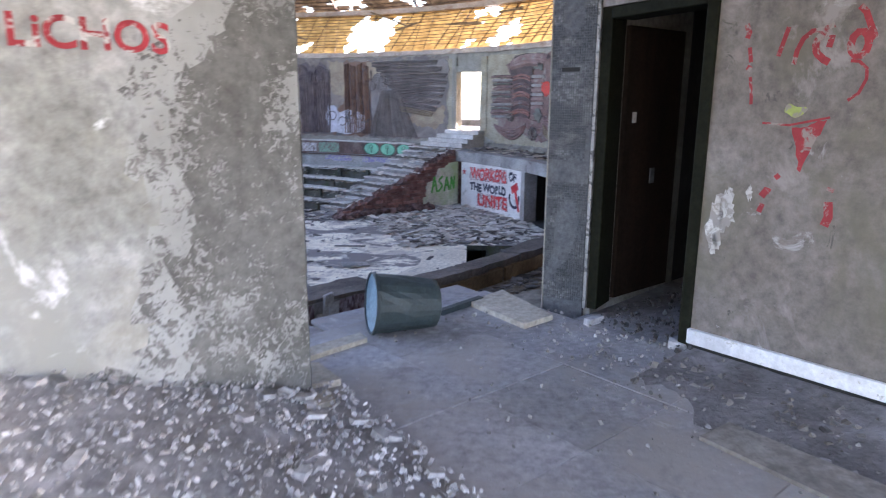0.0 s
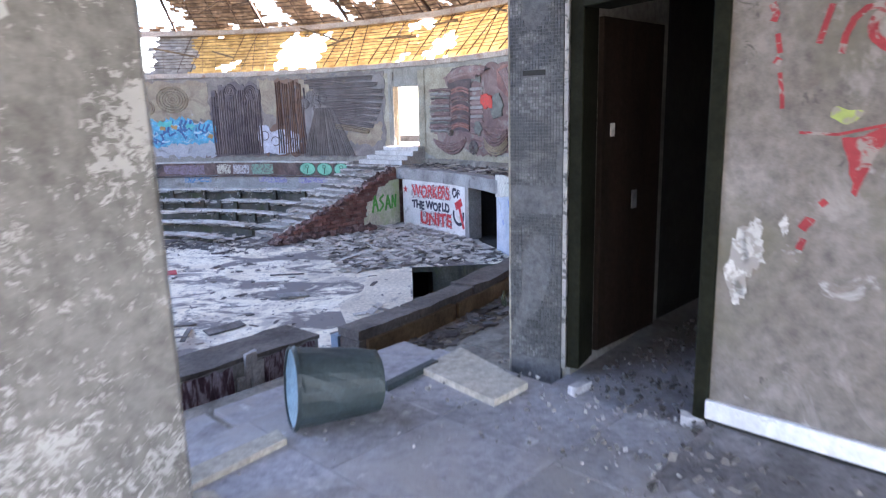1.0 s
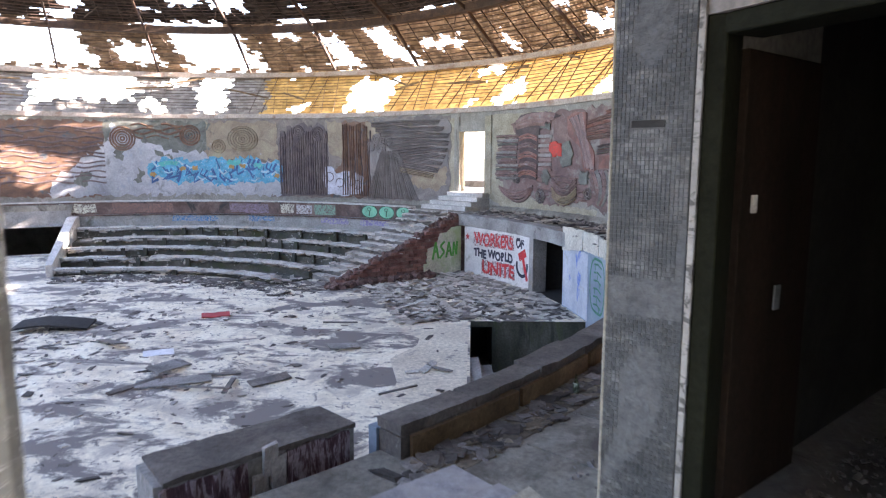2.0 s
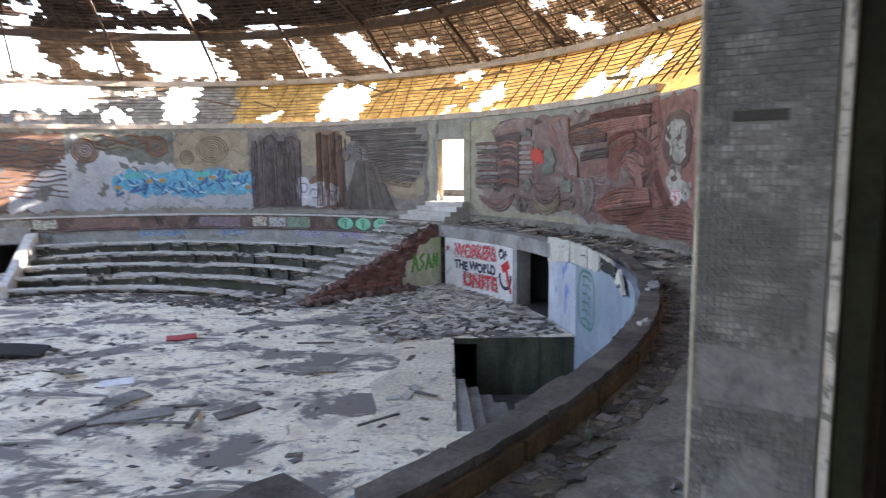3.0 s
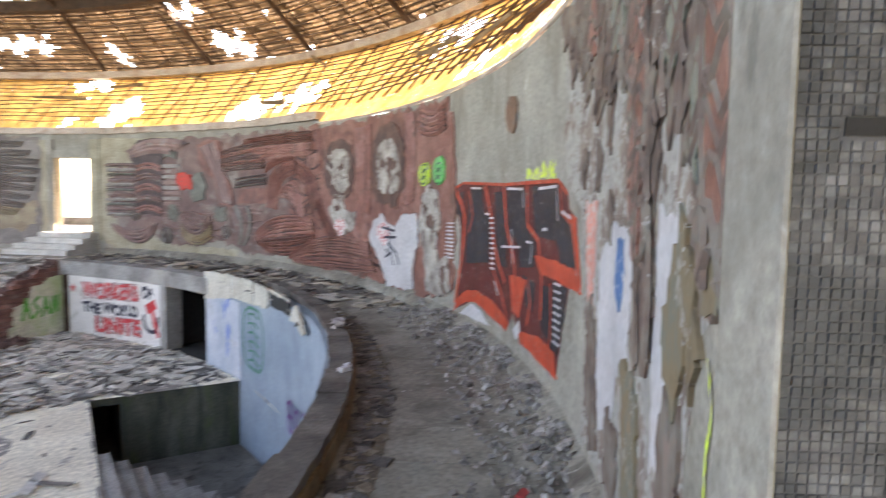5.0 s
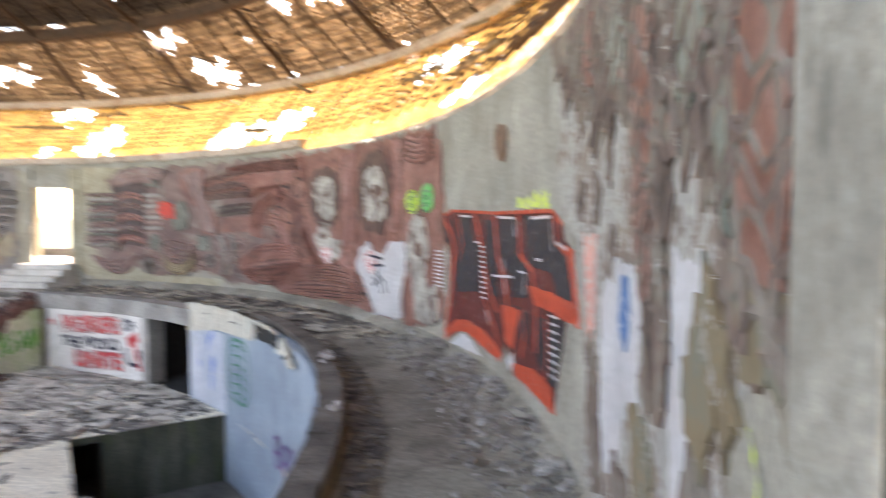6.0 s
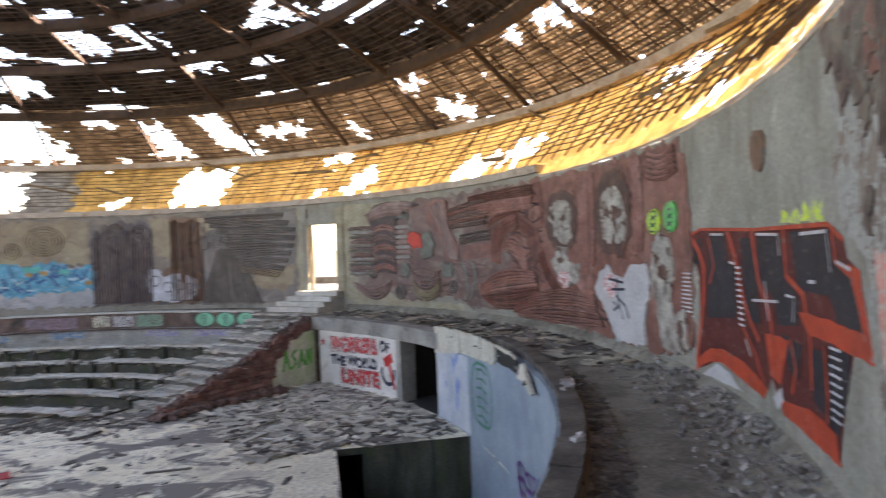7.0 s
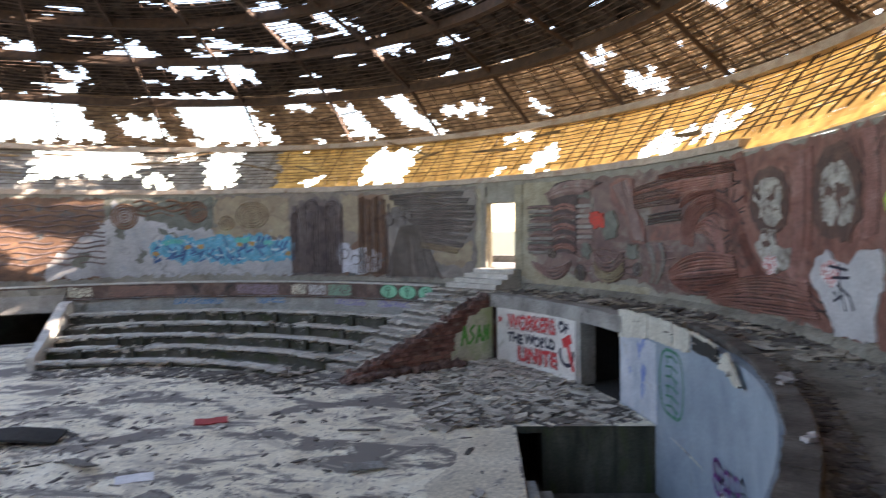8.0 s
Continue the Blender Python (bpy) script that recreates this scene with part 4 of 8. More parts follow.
# ---- things on the entrance floor ----
SLAB_JOINT = random.Random(9)
slabs = thing("floor_slabs", pol(20.5, -51, -0.05), "worn grey floor slabs with open joints, dusty", "paving")
for i in range(7):
    for j in range(5):
        s0, d0 = -0.55 + i * 0.72, 0.08 + j * 0.72
        if (i, j) in ((0, 4), (6, 4)):
            continue
        bm = bmesh.new()
        h = SLAB_JOINT.uniform(-0.004, 0.001)
        side_box(bm, s0 + 0.003, s0 + 0.717, d0 + 0.003, d0 + 0.717, -0.06, h)
        part("slab", bm, TILES, slabs)
bm = bmesh.new()
side_box(bm, -0.5, 4.4, 0.1, 3.6, -0.055, -0.018)
part("joint_bed", bm, CONC_DARK, slabs, "dark dirt in the joints")
for i in range(3):
    bm = bmesh.new()
    side_box(bm, -0.9 + 0.02, -0.57, 0.1 + i * 0.75, 0.1 + i * 0.75 + 0.7, -0.06, -0.02 - 0.006 * i, 0.004)
    part("slab", bm, TILES, slabs)
CREAM = surface("cream_board", [(0.3, (0.42, 0.37, 0.29)), (0.6, (0.56, 0.5, 0.41)), (0.8, (0.66, 0.61, 0.52))], 1.8, 20, 0.85, 0.3, stains=[((0.3, 0.27, 0.22), 3, 0.66, 0.05, None)])


def slab_on_floor(name, label, pts, z0, z1, material, category="board"):
    ob = thing(name, (sum(p[0] for p in pts) / len(pts), sum(p[1] for p in pts) / len(pts), z0), label, category)
    bm = bmesh.new()
    lo, hi = [bm.verts.new((x, y, z0)) for x, y in pts], [bm.verts.new((x, y, z1)) for x, y in pts]
    bm.faces.new(lo[::-1]), bm.faces.new(hi)
    for i in range(len(pts)):
        bm.faces.new((lo[i - 1], lo[i], hi[i], hi[i - 1]))
    part("panel", bm, material, ob)
    return ob


slab_on_floor("loose_board", "cream chipboard sheet lying on the entrance floor", [(0.2, 4.89), (0.57, 4.36), (0.8, 4.56), (0.49, 5.2)], 0.0, 0.04, CREAM)
slab_on_floor("threshold_strip", "pale stone threshold strip at the platform edge", [(-0.94, 3.64), (-0.98, 3.8), (-0.56, 4.2), (-0.5, 4.1)], -0.01, 0.03, CREAM, "threshold")
slab_on_floor("broken_slab", "broken cream slab lying by the wall end", [(-0.88, 3.66), (-0.74, 3.66), (-0.57, 3.42), (-0.8, 3.3)], 0.0, 0.04, CREAM, "slab")
slab_on_floor("broken_slab", "small broken cream slab beside the rubble", [(-0.76, 3.2), (-0.62, 3.3), (-0.56, 3.18), (-0.72, 3.05)], 0.0, 0.035, CREAM, "slab")
slab_on_floor("long_board", "dusty long board lying in the rubble", [(1.22, 2.84), (1.42, 2.98), (1.95, 2.3), (1.72, 2.12)], 0.0, 0.02, surface("dusty_board", [(0.3, (0.22, 0.2, 0.18)), (0.6, (0.34, 0.31, 0.28)), (0.8, (0.44, 0.4, 0.35))], 2.2, 20, 0.9, 0.3, stains=[((0.16, 0.14, 0.13), 3.0, 0.58, 0.08, None)]))
# overturned bin
BIN = surface("teal_enamel", [(0.3, (0.022, 0.034, 0.036)), (0.6, (0.045, 0.065, 0.068)), (0.85, (0.08, 0.11, 0.112))], 2.5, 30, 0.5, 0.25, stains=[((0.3, 0.32, 0.32), 9, 0.74, 0.02, None), ((0.09, 0.05, 0.03), 4, 0.7, 0.03, None)])
BINEND = surface("light_blue_enamel", [(0.3, (0.16, 0.28, 0.34)), (0.7, (0.28, 0.42, 0.48))], 2, 30, 0.5, 0.2)
bin_at = Vector((-0.49, 4.3, 0.205))
bin_ob = thing("metal_bin", (-0.3, 4.45, 0), "dented dark teal metal bin lying on its side", "bin")
axis = facing(bin_at, (0.95, 0.3, -0.09)) @ pose(0, 0, 0, 0, 90, 0)


def lathe(bm, rings, m, n=28, cap0=True, cap1=True, dent=0.0, rng=None):
    loops = []
    for z, r in rings:
        loops.append([bm.verts.new(m @ Vector(((r + (rng.uniform(-dent, dent) if dent else 0)) * math.cos(2 * math.pi * i / n),
                                               (r + (rng.uniform(-dent, dent) if dent else 0)) * math.sin(2 * math.pi * i / n), z))) for i in range(n)])
    for p, q in zip(loops, loops[1:]):
        for i in range(n):
            bm.faces.new((p[i - 1], p[i], q[i], q[i - 1]))
    if cap0:
        bm.faces.new(loops[0][::-1])
    if cap1:
        bm.faces.new(loops[-1])


bm = bmesh.new()
lathe(bm, [(0.0, 0.205), (0.012, 0.21), (0.03, 0.207), (0.14, 0.2), (0.25, 0.188), (0.34, 0.18), (0.42, 0.168), (0.45, 0.16), (0.46, 0.14)], axis, 28, False, True, 0.006, random.Random(1))
bin_body = part("body", bm, BIN, bin_ob)
bm = bmesh.new()
lathe(bm, [(0.004, 0.2), (0.02, 0.15), (0.024, 0.01)], axis, 28, False, True)
part("base_plate", bm, BINEND, bin_body, "lighter blue end plate")
bm = bmesh.new()
lathe(bm, [(-0.006, 0.214), (-0.006, 0.2), (0.014, 0.2), (0.014, 0.218), (-0.006, 0.214)], axis, 28, False, False, 0.006, random.Random(6))
part("rim", bm, BIN, bin_body)
bm = bmesh.new()
bar(bm, (-0.02, 4.66, 0.02), (0.3, 4.98, 0.03), 0.05, 0.04)
lid = thing("bent_pipe", (0.1, 4.8, 0), "dark teal bent pipe lying beside the bin", "pipe")
part("tube", bm, BIN, lid)

# rubble
RUB = surface("broken_plaster", [(0.3, (0.36, 0.34, 0.345)), (0.5, (0.54, 0.52, 0.52)), (0.75, (0.76, 0.745, 0.745))], 2, 20, 0.95, 0.4, island=0.4)
GRIT = surface("plaster_grit", [(0.3, (0.2, 0.185, 0.175)), (0.5, (0.33, 0.31, 0.295)), (0.75, (0.5, 0.48, 0.46))], 2, 20, 0.95, 0.4, island=0.5)
RUB_D = surface("dark_shards", [(0.3, (0.0884, 0.0796, 0.0729)), (0.6, (0.221, 0.199, 0.181)), (0.8, (0.442, 0.41, 0.376))], 1.5, 20, 0.95, 0.4, island=0.6)
REDB = surface("broken_brick", [(0.3, (0.2, 0.06, 0.04)), (0.7, (0.36, 0.13, 0.09))], 4, 30, 0.95, 0.4)


def pile_z(r, a):
    near = max(0.0, min(1.0, 1 - (r - 19.6) / 1.9))
    along = max(0.0, min(1.0, (-54.0 - a) / 4.5))
    return (0.06 + 0.5 * along) * near ** 1.3 + 0.03 * noise.noise(Vector((r * 3, a * 1.2, 0)))


bm = bmesh.new()
grid = [[bm.verts.new(pol(19.6 + 2.4 * i / 24, -53.6 - 9.5 * j / 40, 0) + Vector((0, 0, -0.03 + pile_z(19.6 + 2.4 * i / 24, -53.6 - 9.5 * j / 40)))) for i in range(25)] for j in range(41)]
for j in range(40):
    for i in range(24):
        bm.faces.new((grid[j][i], grid[j + 1][i], grid[j + 1][i + 1], grid[j][i + 1]))
rg = random.Random(12)
polar_scatter(bm, 14000, 19.62, 22.2, -63, -53.4, pile_z, 0.003, 0.032, rg, False, 1.2)
for _ in range(60):
    r_, a_ = 19.65 + 2.2 * rg.random(), rg.uniform(-62, -53.5)
    chip(bm, pol(r_, a_, pile_z(r_, a_) + 0.01), 0.05 + 0.07 * rg.random(), 0.06, 0.03, rg, True)
tagged(mesh_object("plaster_rubble", bm, RUB), "heap of broken grey and white plaster against the wall", "rubble", kind="stuff")
bm = bmesh.new()
for _ in range(4200):
    s, d = rg.uniform(-0.2, 4.8), rg.uniform(0.02, 3.2) if rg.random() < 0.4 else 0.03 + abs(rg.gauss(0, 0.45))
    sz = 0.003 + 0.026 * rg.random() ** 7
    chip(bm, side(s, d, sz * 0.3), sz, sz * 0.8, sz * 0.6, rg)
tagged(mesh_object("floor_grit", bm, GRIT), "fine grey plaster grit and chips on the entrance floor", "rubble", kind="stuff")
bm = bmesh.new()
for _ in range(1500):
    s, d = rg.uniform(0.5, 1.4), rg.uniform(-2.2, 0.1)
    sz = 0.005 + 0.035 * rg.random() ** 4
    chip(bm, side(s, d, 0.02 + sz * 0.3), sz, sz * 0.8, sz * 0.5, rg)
# rubble colour lowered to carry the dimness of the room
tagged(mesh_object("doorway_rubble", bm, surface("unlit_room_rubble", [(0.3, (0.04, 0.038, 0.038)), (0.6, (0.09, 0.085, 0.085)), (0.8, (0.15, 0.142, 0.142))], 2, 20, 0.95, 0.4, island=0.5)), "dusty rubble of the unlit room, coloured dark for the missing light", "rubble", kind="stuff")
bm = bmesh.new()
rd = random.Random(44)
# floor dirt, its grey also dimming the side turned from the windows
DIRT = surface("grey_floor_dirt", [(0.3, (0.13, 0.12, 0.118)), (0.55, (0.22, 0.205, 0.207)), (0.8, (0.32, 0.305, 0.307))], 2.4, 24, 0.95, 0.8, stains=[((0.3, 0.285, 0.29), 1.6, 0.6, 0.06, None)])
prev = None
for i in range(70):
    s_, w_ = 1.28 + i * 0.052, 0.62 + 0.3 * noise.noise(Vector((i * 0.11, 2.2, 0))) + rd.uniform(-0.07, 0.07) + 0.25 * min(1, i / 25)
    cur = [bm.verts.new(side(s_, 0.03 + w_ * f, 0.03 * (1 - f) ** 2 + 0.005 - 0.006 * (f == 1) + 0.006 * noise.noise(Vector((i * 0.6, f * 7, 1))) * (f < 1))) for f in (0, 0.15, 0.35, 0.6, 0.85, 1.0)]
    if prev:
        for k in range(5):
            bm.faces.new((prev[k], cur[k], cur[k + 1], prev[k + 1]))
    prev = cur
tagged(mesh_object("skirting_dirt", bm, DIRT), "drift of grey dirt along the skirting, darkened for the weaker light there", "dirt", kind="structure")
bm = bmesh.new()
for _ in range(2600):
    s, d = rg.uniform(1.25, 4.9), 0.05 + abs(rg.gauss(0, 0.34))
    sz = 0.004 + 0.045 * rg.random() ** 6
    chip(bm, side(s, d, sz * 0.3), sz * 1.4, sz * 0.8, sz * 0.5, rg)
tagged(mesh_object("skirting_debris", bm, RUB_D), "dark splinters and crumbs swept along the skirting", "debris", kind="stuff")
bm = bmesh.new()
for s, d, z in ((0.56, 0.06, 0.03), (1.2, 0.02, 0.02)):
    chip(bm, side(s, d, z), 0.16, 0.07, 0.05, rg, True)
tagged(mesh_object("plaster_lumps", bm, RUB), "larger lumps of fallen plaster in the doorway", "rubble", kind="stuff")


# ---- hall: banked seating ----
SEAT = surface("bleached_bench_plank", [(0.3, (0.46, 0.45, 0.41)), (0.55, (0.66, 0.645, 0.6)), (0.8, (0.8, 0.79, 0.75))], 1.6, 18, 0.9, 0.5,
               stains=[((0.16, 0.16, 0.13), 2.2, 0.64, 0.04, None)])
# dirt stains, on a base darkened for the shade under the planks
TIER = surface("dirty_shaded_tier_concrete", [(0.3, (0.045, 0.05, 0.04)), (0.55, (0.1, 0.1, 0.085)), (0.8, (0.2, 0.195, 0.175))], 1.2, 14, 0.95, 0.7,
               stains=[((0.06, 0.075, 0.04), 1.4, 0.58, 0.08, None), ((0.5, 0.49, 0.46), 4.0, 0.64, 0.03, None)])
ROWS = [(9.1, -2.80), (10.6, -2.57), (12.1, -2.33), (13.6, -2.07), (15.1, -1.74)]
S0, S1 = 50.2, 111.0
rs = random.Random(40)
seating = thing("banked_seating", pol(12, 80, Z_FLOOR), "five curved rows of wrecked concrete benches, littered and bleached", "seating")
for k, (r, z) in enumerate(ROWS):
    bm = bmesh.new()
    r_next = ROWS[k + 1][0] + 0.26 if k < 4 else 16.62
    arc_block(bm, r + 0.26, r_next, S0, S1, Z_FLOOR - 0.05, z - 0.24, 2.5)
    part("tier", bm, TIER, seating)
    a = S0
    while a < S1 - 0.5:
        w = rs.uniform(3.5, 6.0)
        b = min(a + w, S1)
        if rs.random() > 0.07:
            bm = bmesh.new()
            dz, dr = rs.uniform(-0.03, 0.02), rs.uniform(-0.06, 0.06)
            arc_block(bm, r + dr, r + 0.4 + dr, a + 0.06, b - 0.06, z - 0.07 + dz, z + dz, 1.5, 0.012, rs)
            part("bench_plank", bm, SEAT, seating)
        if rs.random() > 0.3:
            bm = bmesh.new()
            dz = rs.uniform(-0.05, 0.03)
            arc_block(bm, r + 0.62, r + 0.7 + rs.uniform(0, 0.1), a + rs.uniform(0, 1.2), b - rs.uniform(0, 1.2), z - 0.24, z - 0.17 + dz, 1.5, 0.015, rs)
            part("back_rail", bm, SEAT, seating)
        a = b
    a = S0 + 1
    while a < S1:
        if rs.random() > 0.6:
            bm = bmesh.new()
            arc_block(bm, r + 0.1, r + 0.22, a, a + math.degrees(0.16 / r), (Z_FLOOR if k == 0 else ROWS[k - 1][1] - 0.24) - 0.02, z - 0.075, 3)
            part("support", bm, TIER, seating)
        a += math.degrees(rs.uniform(0.75, 1.1) / r)
# rear wall of the seating with its painted bands
BANDP = surface("grey_band_render", [(0.3, (0.26, 0.27, 0.25)), (0.6, (0.4, 0.41, 0.39)), (0.8, (0.52, 0.52, 0.5))], 1.2, 16, 0.9, 0.4, stains=[((0.13, 0.13, 0.1), 2, 0.63, 0.06, None)])
MOSB = surface("brown_mosaic_band", [(0.3, (0.1, 0.065, 0.055)), (0.55, (0.19, 0.13, 0.11)), (0.8, (0.32, 0.26, 0.23))], 2.0, 30, 0.85, 0.6, stains=[((0.05, 0.045, 0.045), 1.1, 0.6, 0.04, None)])
bm = bmesh.new()
arc_block(bm, 16.6, 16.96, S0, 112.2, Z_FLOOR, -1.26, 1.5)
tagged(mesh_object("wall_seating_rear", bm, BANDP), "grey rendered wall behind the top row of benches", "wall", kind="structure")
bm = bmesh.new()
arc_block(bm, 16.74, 16.97, S0, 125, -1.25, -0.64, 1.2, 0.01, rs)
# added dark ledge that draws the shadow gap below the band
arc_block(bm, 16.5, 16.74, S0, 112.2, -1.31, -1.26, 1.2, 0.012, rs)
tagged(mesh_object("wall_mosaic_band", bm, MOSB), "low parapet band with brown mosaic, and an added ledge for its shadow line", "wall", kind="structure")
bm = bmesh.new()
arc_block(bm, 16.66, 17.02, S0, 125, -0.635, -0.57, 1.2, 0.012, rs)
tagged(mesh_object("coping", bm, SEAT), "pale chipped coping on the mosaic band", "coping", kind="structure")
bm = bmesh.new()
arc_block(bm, R_RET, R_RET + 0.3, 112.3, 125, -1.78, -1.0, 1.5)
tagged(mesh_object("beam_lower", bm, CONC), "grey concrete beam over a dark lower opening", "beam", kind="structure")
bm = bmesh.new()
prof = [(9.2, Z_FLOOR), (9.2, -2.62), (9.7, -2.5), (15.6, -1.3), (16.5, -1.3), (16.5, Z_FLOOR)]
fa, fb = [bm.verts.new(pol(r, 111.05, z)) for r, z in prof], [bm.verts.new(pol(r, 112.6, z)) for r, z in prof]
bm.faces.new(fa[::-1]), bm.faces.new(fb)
for i in range(len(prof)):
    bm.faces.new((fa[i - 1], fa[i], fb[i], fb[i - 1]))
tagged(mesh_object("wall_seating_end", bm, SEAT), "pale sloping end wall of the banked seating", "wall", kind="structure")

# ---- stair between floor and walkway, its side wall, steps to the bright doorway ----
stair = thing("wide_stair", pol(13.5, 45, Z_FLOOR), "wide littered stair with broken pale treads", "stair")
for i in range(14):
    bm = bmesh.new()
    r0 = 11.0 + i * 0.425
    arc_block(bm, r0, 16.95, 39.75, 50.1, Z_FLOOR + i * 0.17 - 0.04, Z_FLOOR + (i + 1) * 0.17, 1.2, 0.02, rs)
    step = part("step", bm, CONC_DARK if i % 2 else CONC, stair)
    a0 = 39.9
    while a0 < 49.8:
        a1 = min(50.0, a0 + rs.uniform(1.5, 3.5))
        if rs.random() > 0.18:
            bm = bmesh.new()
            arc_block(bm, r0 - 0.03 + rs.uniform(-0.03, 0.03), r0 + rs.uniform(0.2, 0.34), a0 + 0.05, a1, Z_FLOOR + (i + 1) * 0.17 + 0.004, Z_FLOOR + (i + 1) * 0.17 + 0.05, 1.2, 0.012, rs)
            part("nosing", bm, SEAT, step, "pale broken stone tread")
        a0 = a1
BRICK_WALL = surface("broken_red_masonry", [(0.3, (0.13, 0.075, 0.06)), (0.5, (0.25, 0.155, 0.13)), (0.75, (0.4, 0.3, 0.26))], 2.5, 14, 0.95, 0.9, stains=[((0.4, 0.37, 0.34), 3.5, 0.63, 0.04, None)], bump_scale=7)
GREEN_WALL = surface("yellowed_whitewash", [(0.3, (0.547, 0.547, 0.403)), (0.6, (0.835, 0.835, 0.677)), (0.8, (0.979, 0.965, 0.835))], 1.4, 14, 0.9, 0.3, stains=[((0.46, 0.58, 0.28), 0.9, 0.55, 0.1, None), ((0.3, 0.29, 0.22), 3, 0.66, 0.04, None)])
bm = bmesh.new()
prof = [(10.6, Z_FLOOR - 0.02), (10.6, -2.95), (11.5, -2.7), (12.6, -2.3), (13.6, -1.95), (14.6, -1.5), (15.6, -1.1), (16.5, -0.74), (16.9, -0.74), (16.9, Z_FLOOR - 0.02)]
fa, fb = [bm.verts.new(pol(r, 38.7, z)) for r, z in prof], [bm.verts.new(pol(r, 40.4, z)) for r, z in prof]
bm.faces.new(fa[::-1]), bm.faces.new(fb)
for i in range(len(prof)):
    bm.faces.new((fa[i - 1], fa[i], fb[i], fb[i - 1]))
stair_side = tagged(mesh_object("wall_stair_side", bm, BRICK_WALL), "crumbling red masonry side wall of the stair", "wall", kind="structure")
BLOCK = surface("red_masonry_block", [(0.3, (0.2, 0.09, 0.07)), (0.5, (0.32, 0.16, 0.13)), (0.75, (0.42, 0.28, 0.24))], 3.0, 20, 0.95, 0.6, each=0.4)
n_side = Vector((math.sin(radians(38.7)), -math.cos(radians(38.7)), 0))
along = Vector((math.cos(radians(38.7)), math.sin(radians(38.7)), 0))
block_mesh = bpy.data.meshes.new("brick")
bm = bmesh.new()
box(bm, (0.36, 0.1, 0.115), pose(0, 0, -0.0575), taper=0.94)
bm.to_mesh(block_mesh)
bm.free()
block_mesh.materials.append(BLOCK)
for row in range(17):
    z = Z_FLOOR + 0.07 + row * 0.137
    for col_ in range(17):
        r = 10.6 + col_ * 0.385 + 0.19 * (row % 2)
        top = float(np.interp(r + 0.1, [q[0] for q in prof[1:8]], [q[1] for q in prof[1:8]]))
        if z > top + 0.05 or r > 16.3 or (r > 14.7 and z < -2.0) or rs.random() < 0.05:
            continue
        b_ = new("brick", block_mesh)
        b_.parent = stair_side
        b_.matrix_basis = facing(pol(r, 38.7, z) + n_side * (0.012 + rs.uniform(-0.012, 0.02)), along) @ pose(0, 0, 0, 0, rs.uniform(-2, 2), rs.uniform(-2, 2))
bm = bmesh.new()
n0 = Vector((math.sin(radians(38.7)), -math.cos(radians(38.7)), 0))
face = [(14.55, Z_FLOOR), (16.49, Z_FLOOR), (16.49, -1.18), (16.0, -1.2), (15.75, -1.4), (15.4, -1.42), (15.2, -1.9), (14.75, -2.0), (14.72, -2.6), (14.55, -2.62)]
lo, hi = [bm.verts.new(pol(r, 38.7, z)) for r, z in face], [bm.verts.new(pol(r, 38.7, z) + n0 * 0.085) for r, z in face]
bm.faces.new(hi)
for i in range(len(face)):
    bm.faces.new((lo[i - 1], lo[i], hi[i], hi[i - 1]))
tagged(mesh_object("wall_plaster_green", bm, GREEN_WALL), "stepped remains of yellowed plaster on the stair wall", "wall", kind="structure")
GRN = paint("green_spray", (0.08, 0.42, 0.06), 0.6, 0.15, (0.5, 0.6, 0.35))
tag_ob = thing("green_tag", pol(15.7, 38.7, -2.2), "illegible green sprayed letters on yellowed plaster", "graffiti")
for pts in ([(0.0, -0.36), (0.16, 0.34), (0.3, -0.34)], [(0.04, -0.05), (0.28, -0.03)], [(0.62, 0.34), (0.4, 0.16), (0.6, -0.1), (0.36, -0.34)], [(0.7, -0.34), (0.84, 0.3), (0.98, -0.3)],
            [(0.72, -0.08), (0.96, -0.06)], [(1.06, -0.3), (1.1, 0.28), (1.24, -0.26), (1.28, 0.3)]):
    bm = bmesh.new()
    out = (pol(16, 38.7, 0) - pol(15, 38.7, 0)).normalized()
    for (x0, z0), (x1, z1) in zip(pts, pts[1:]):
        d = math.hypot(x1 - x0, z1 - z0)
        ox, oz = -(z1 - z0) / d * 0.05, (x1 - x0) / d * 0.05
        quad(bm, *[pol(15.0, 38.7, -2.1) + out * x + Vector((0, 0, z)) + n0 * 0.091 for x, z in ((x0 + ox, z0 + oz), (x0 - ox, z0 - oz), (x1 - ox, z1 - oz), (x1 + ox, z1 + oz))])
    part("letter_stroke", bm, GRN, tag_ob)
steps = thing("doorway_steps", pol(18.6, 45.5, Z_WALK), "pale concrete steps up to the bright doorway", "stair")
for i in range(4):
    bm = bmesh.new()
    arc_block(bm, 17.75 + i * 0.36, R_WALL + 0.02, 42.3, 51.2 - i * 0.7, Z_WALK + i * 0.19 - 0.03, Z_WALK + (i + 1) * 0.19, 1.0, 0.012, rs)
    part("step", bm, SEAT, steps)
OCH_CONC = surface("ochre_bare_concrete", [(0.3, (0.3, 0.27, 0.19)), (0.6, (0.45, 0.41, 0.31)), (0.8, (0.55, 0.52, 0.43))], 1.6, 16, 0.95, 0.5)
win = thing("doorway_surround", pol(R_WALL, 45.4, 0.06), "rough concrete surround of the bright doorway", "surround")
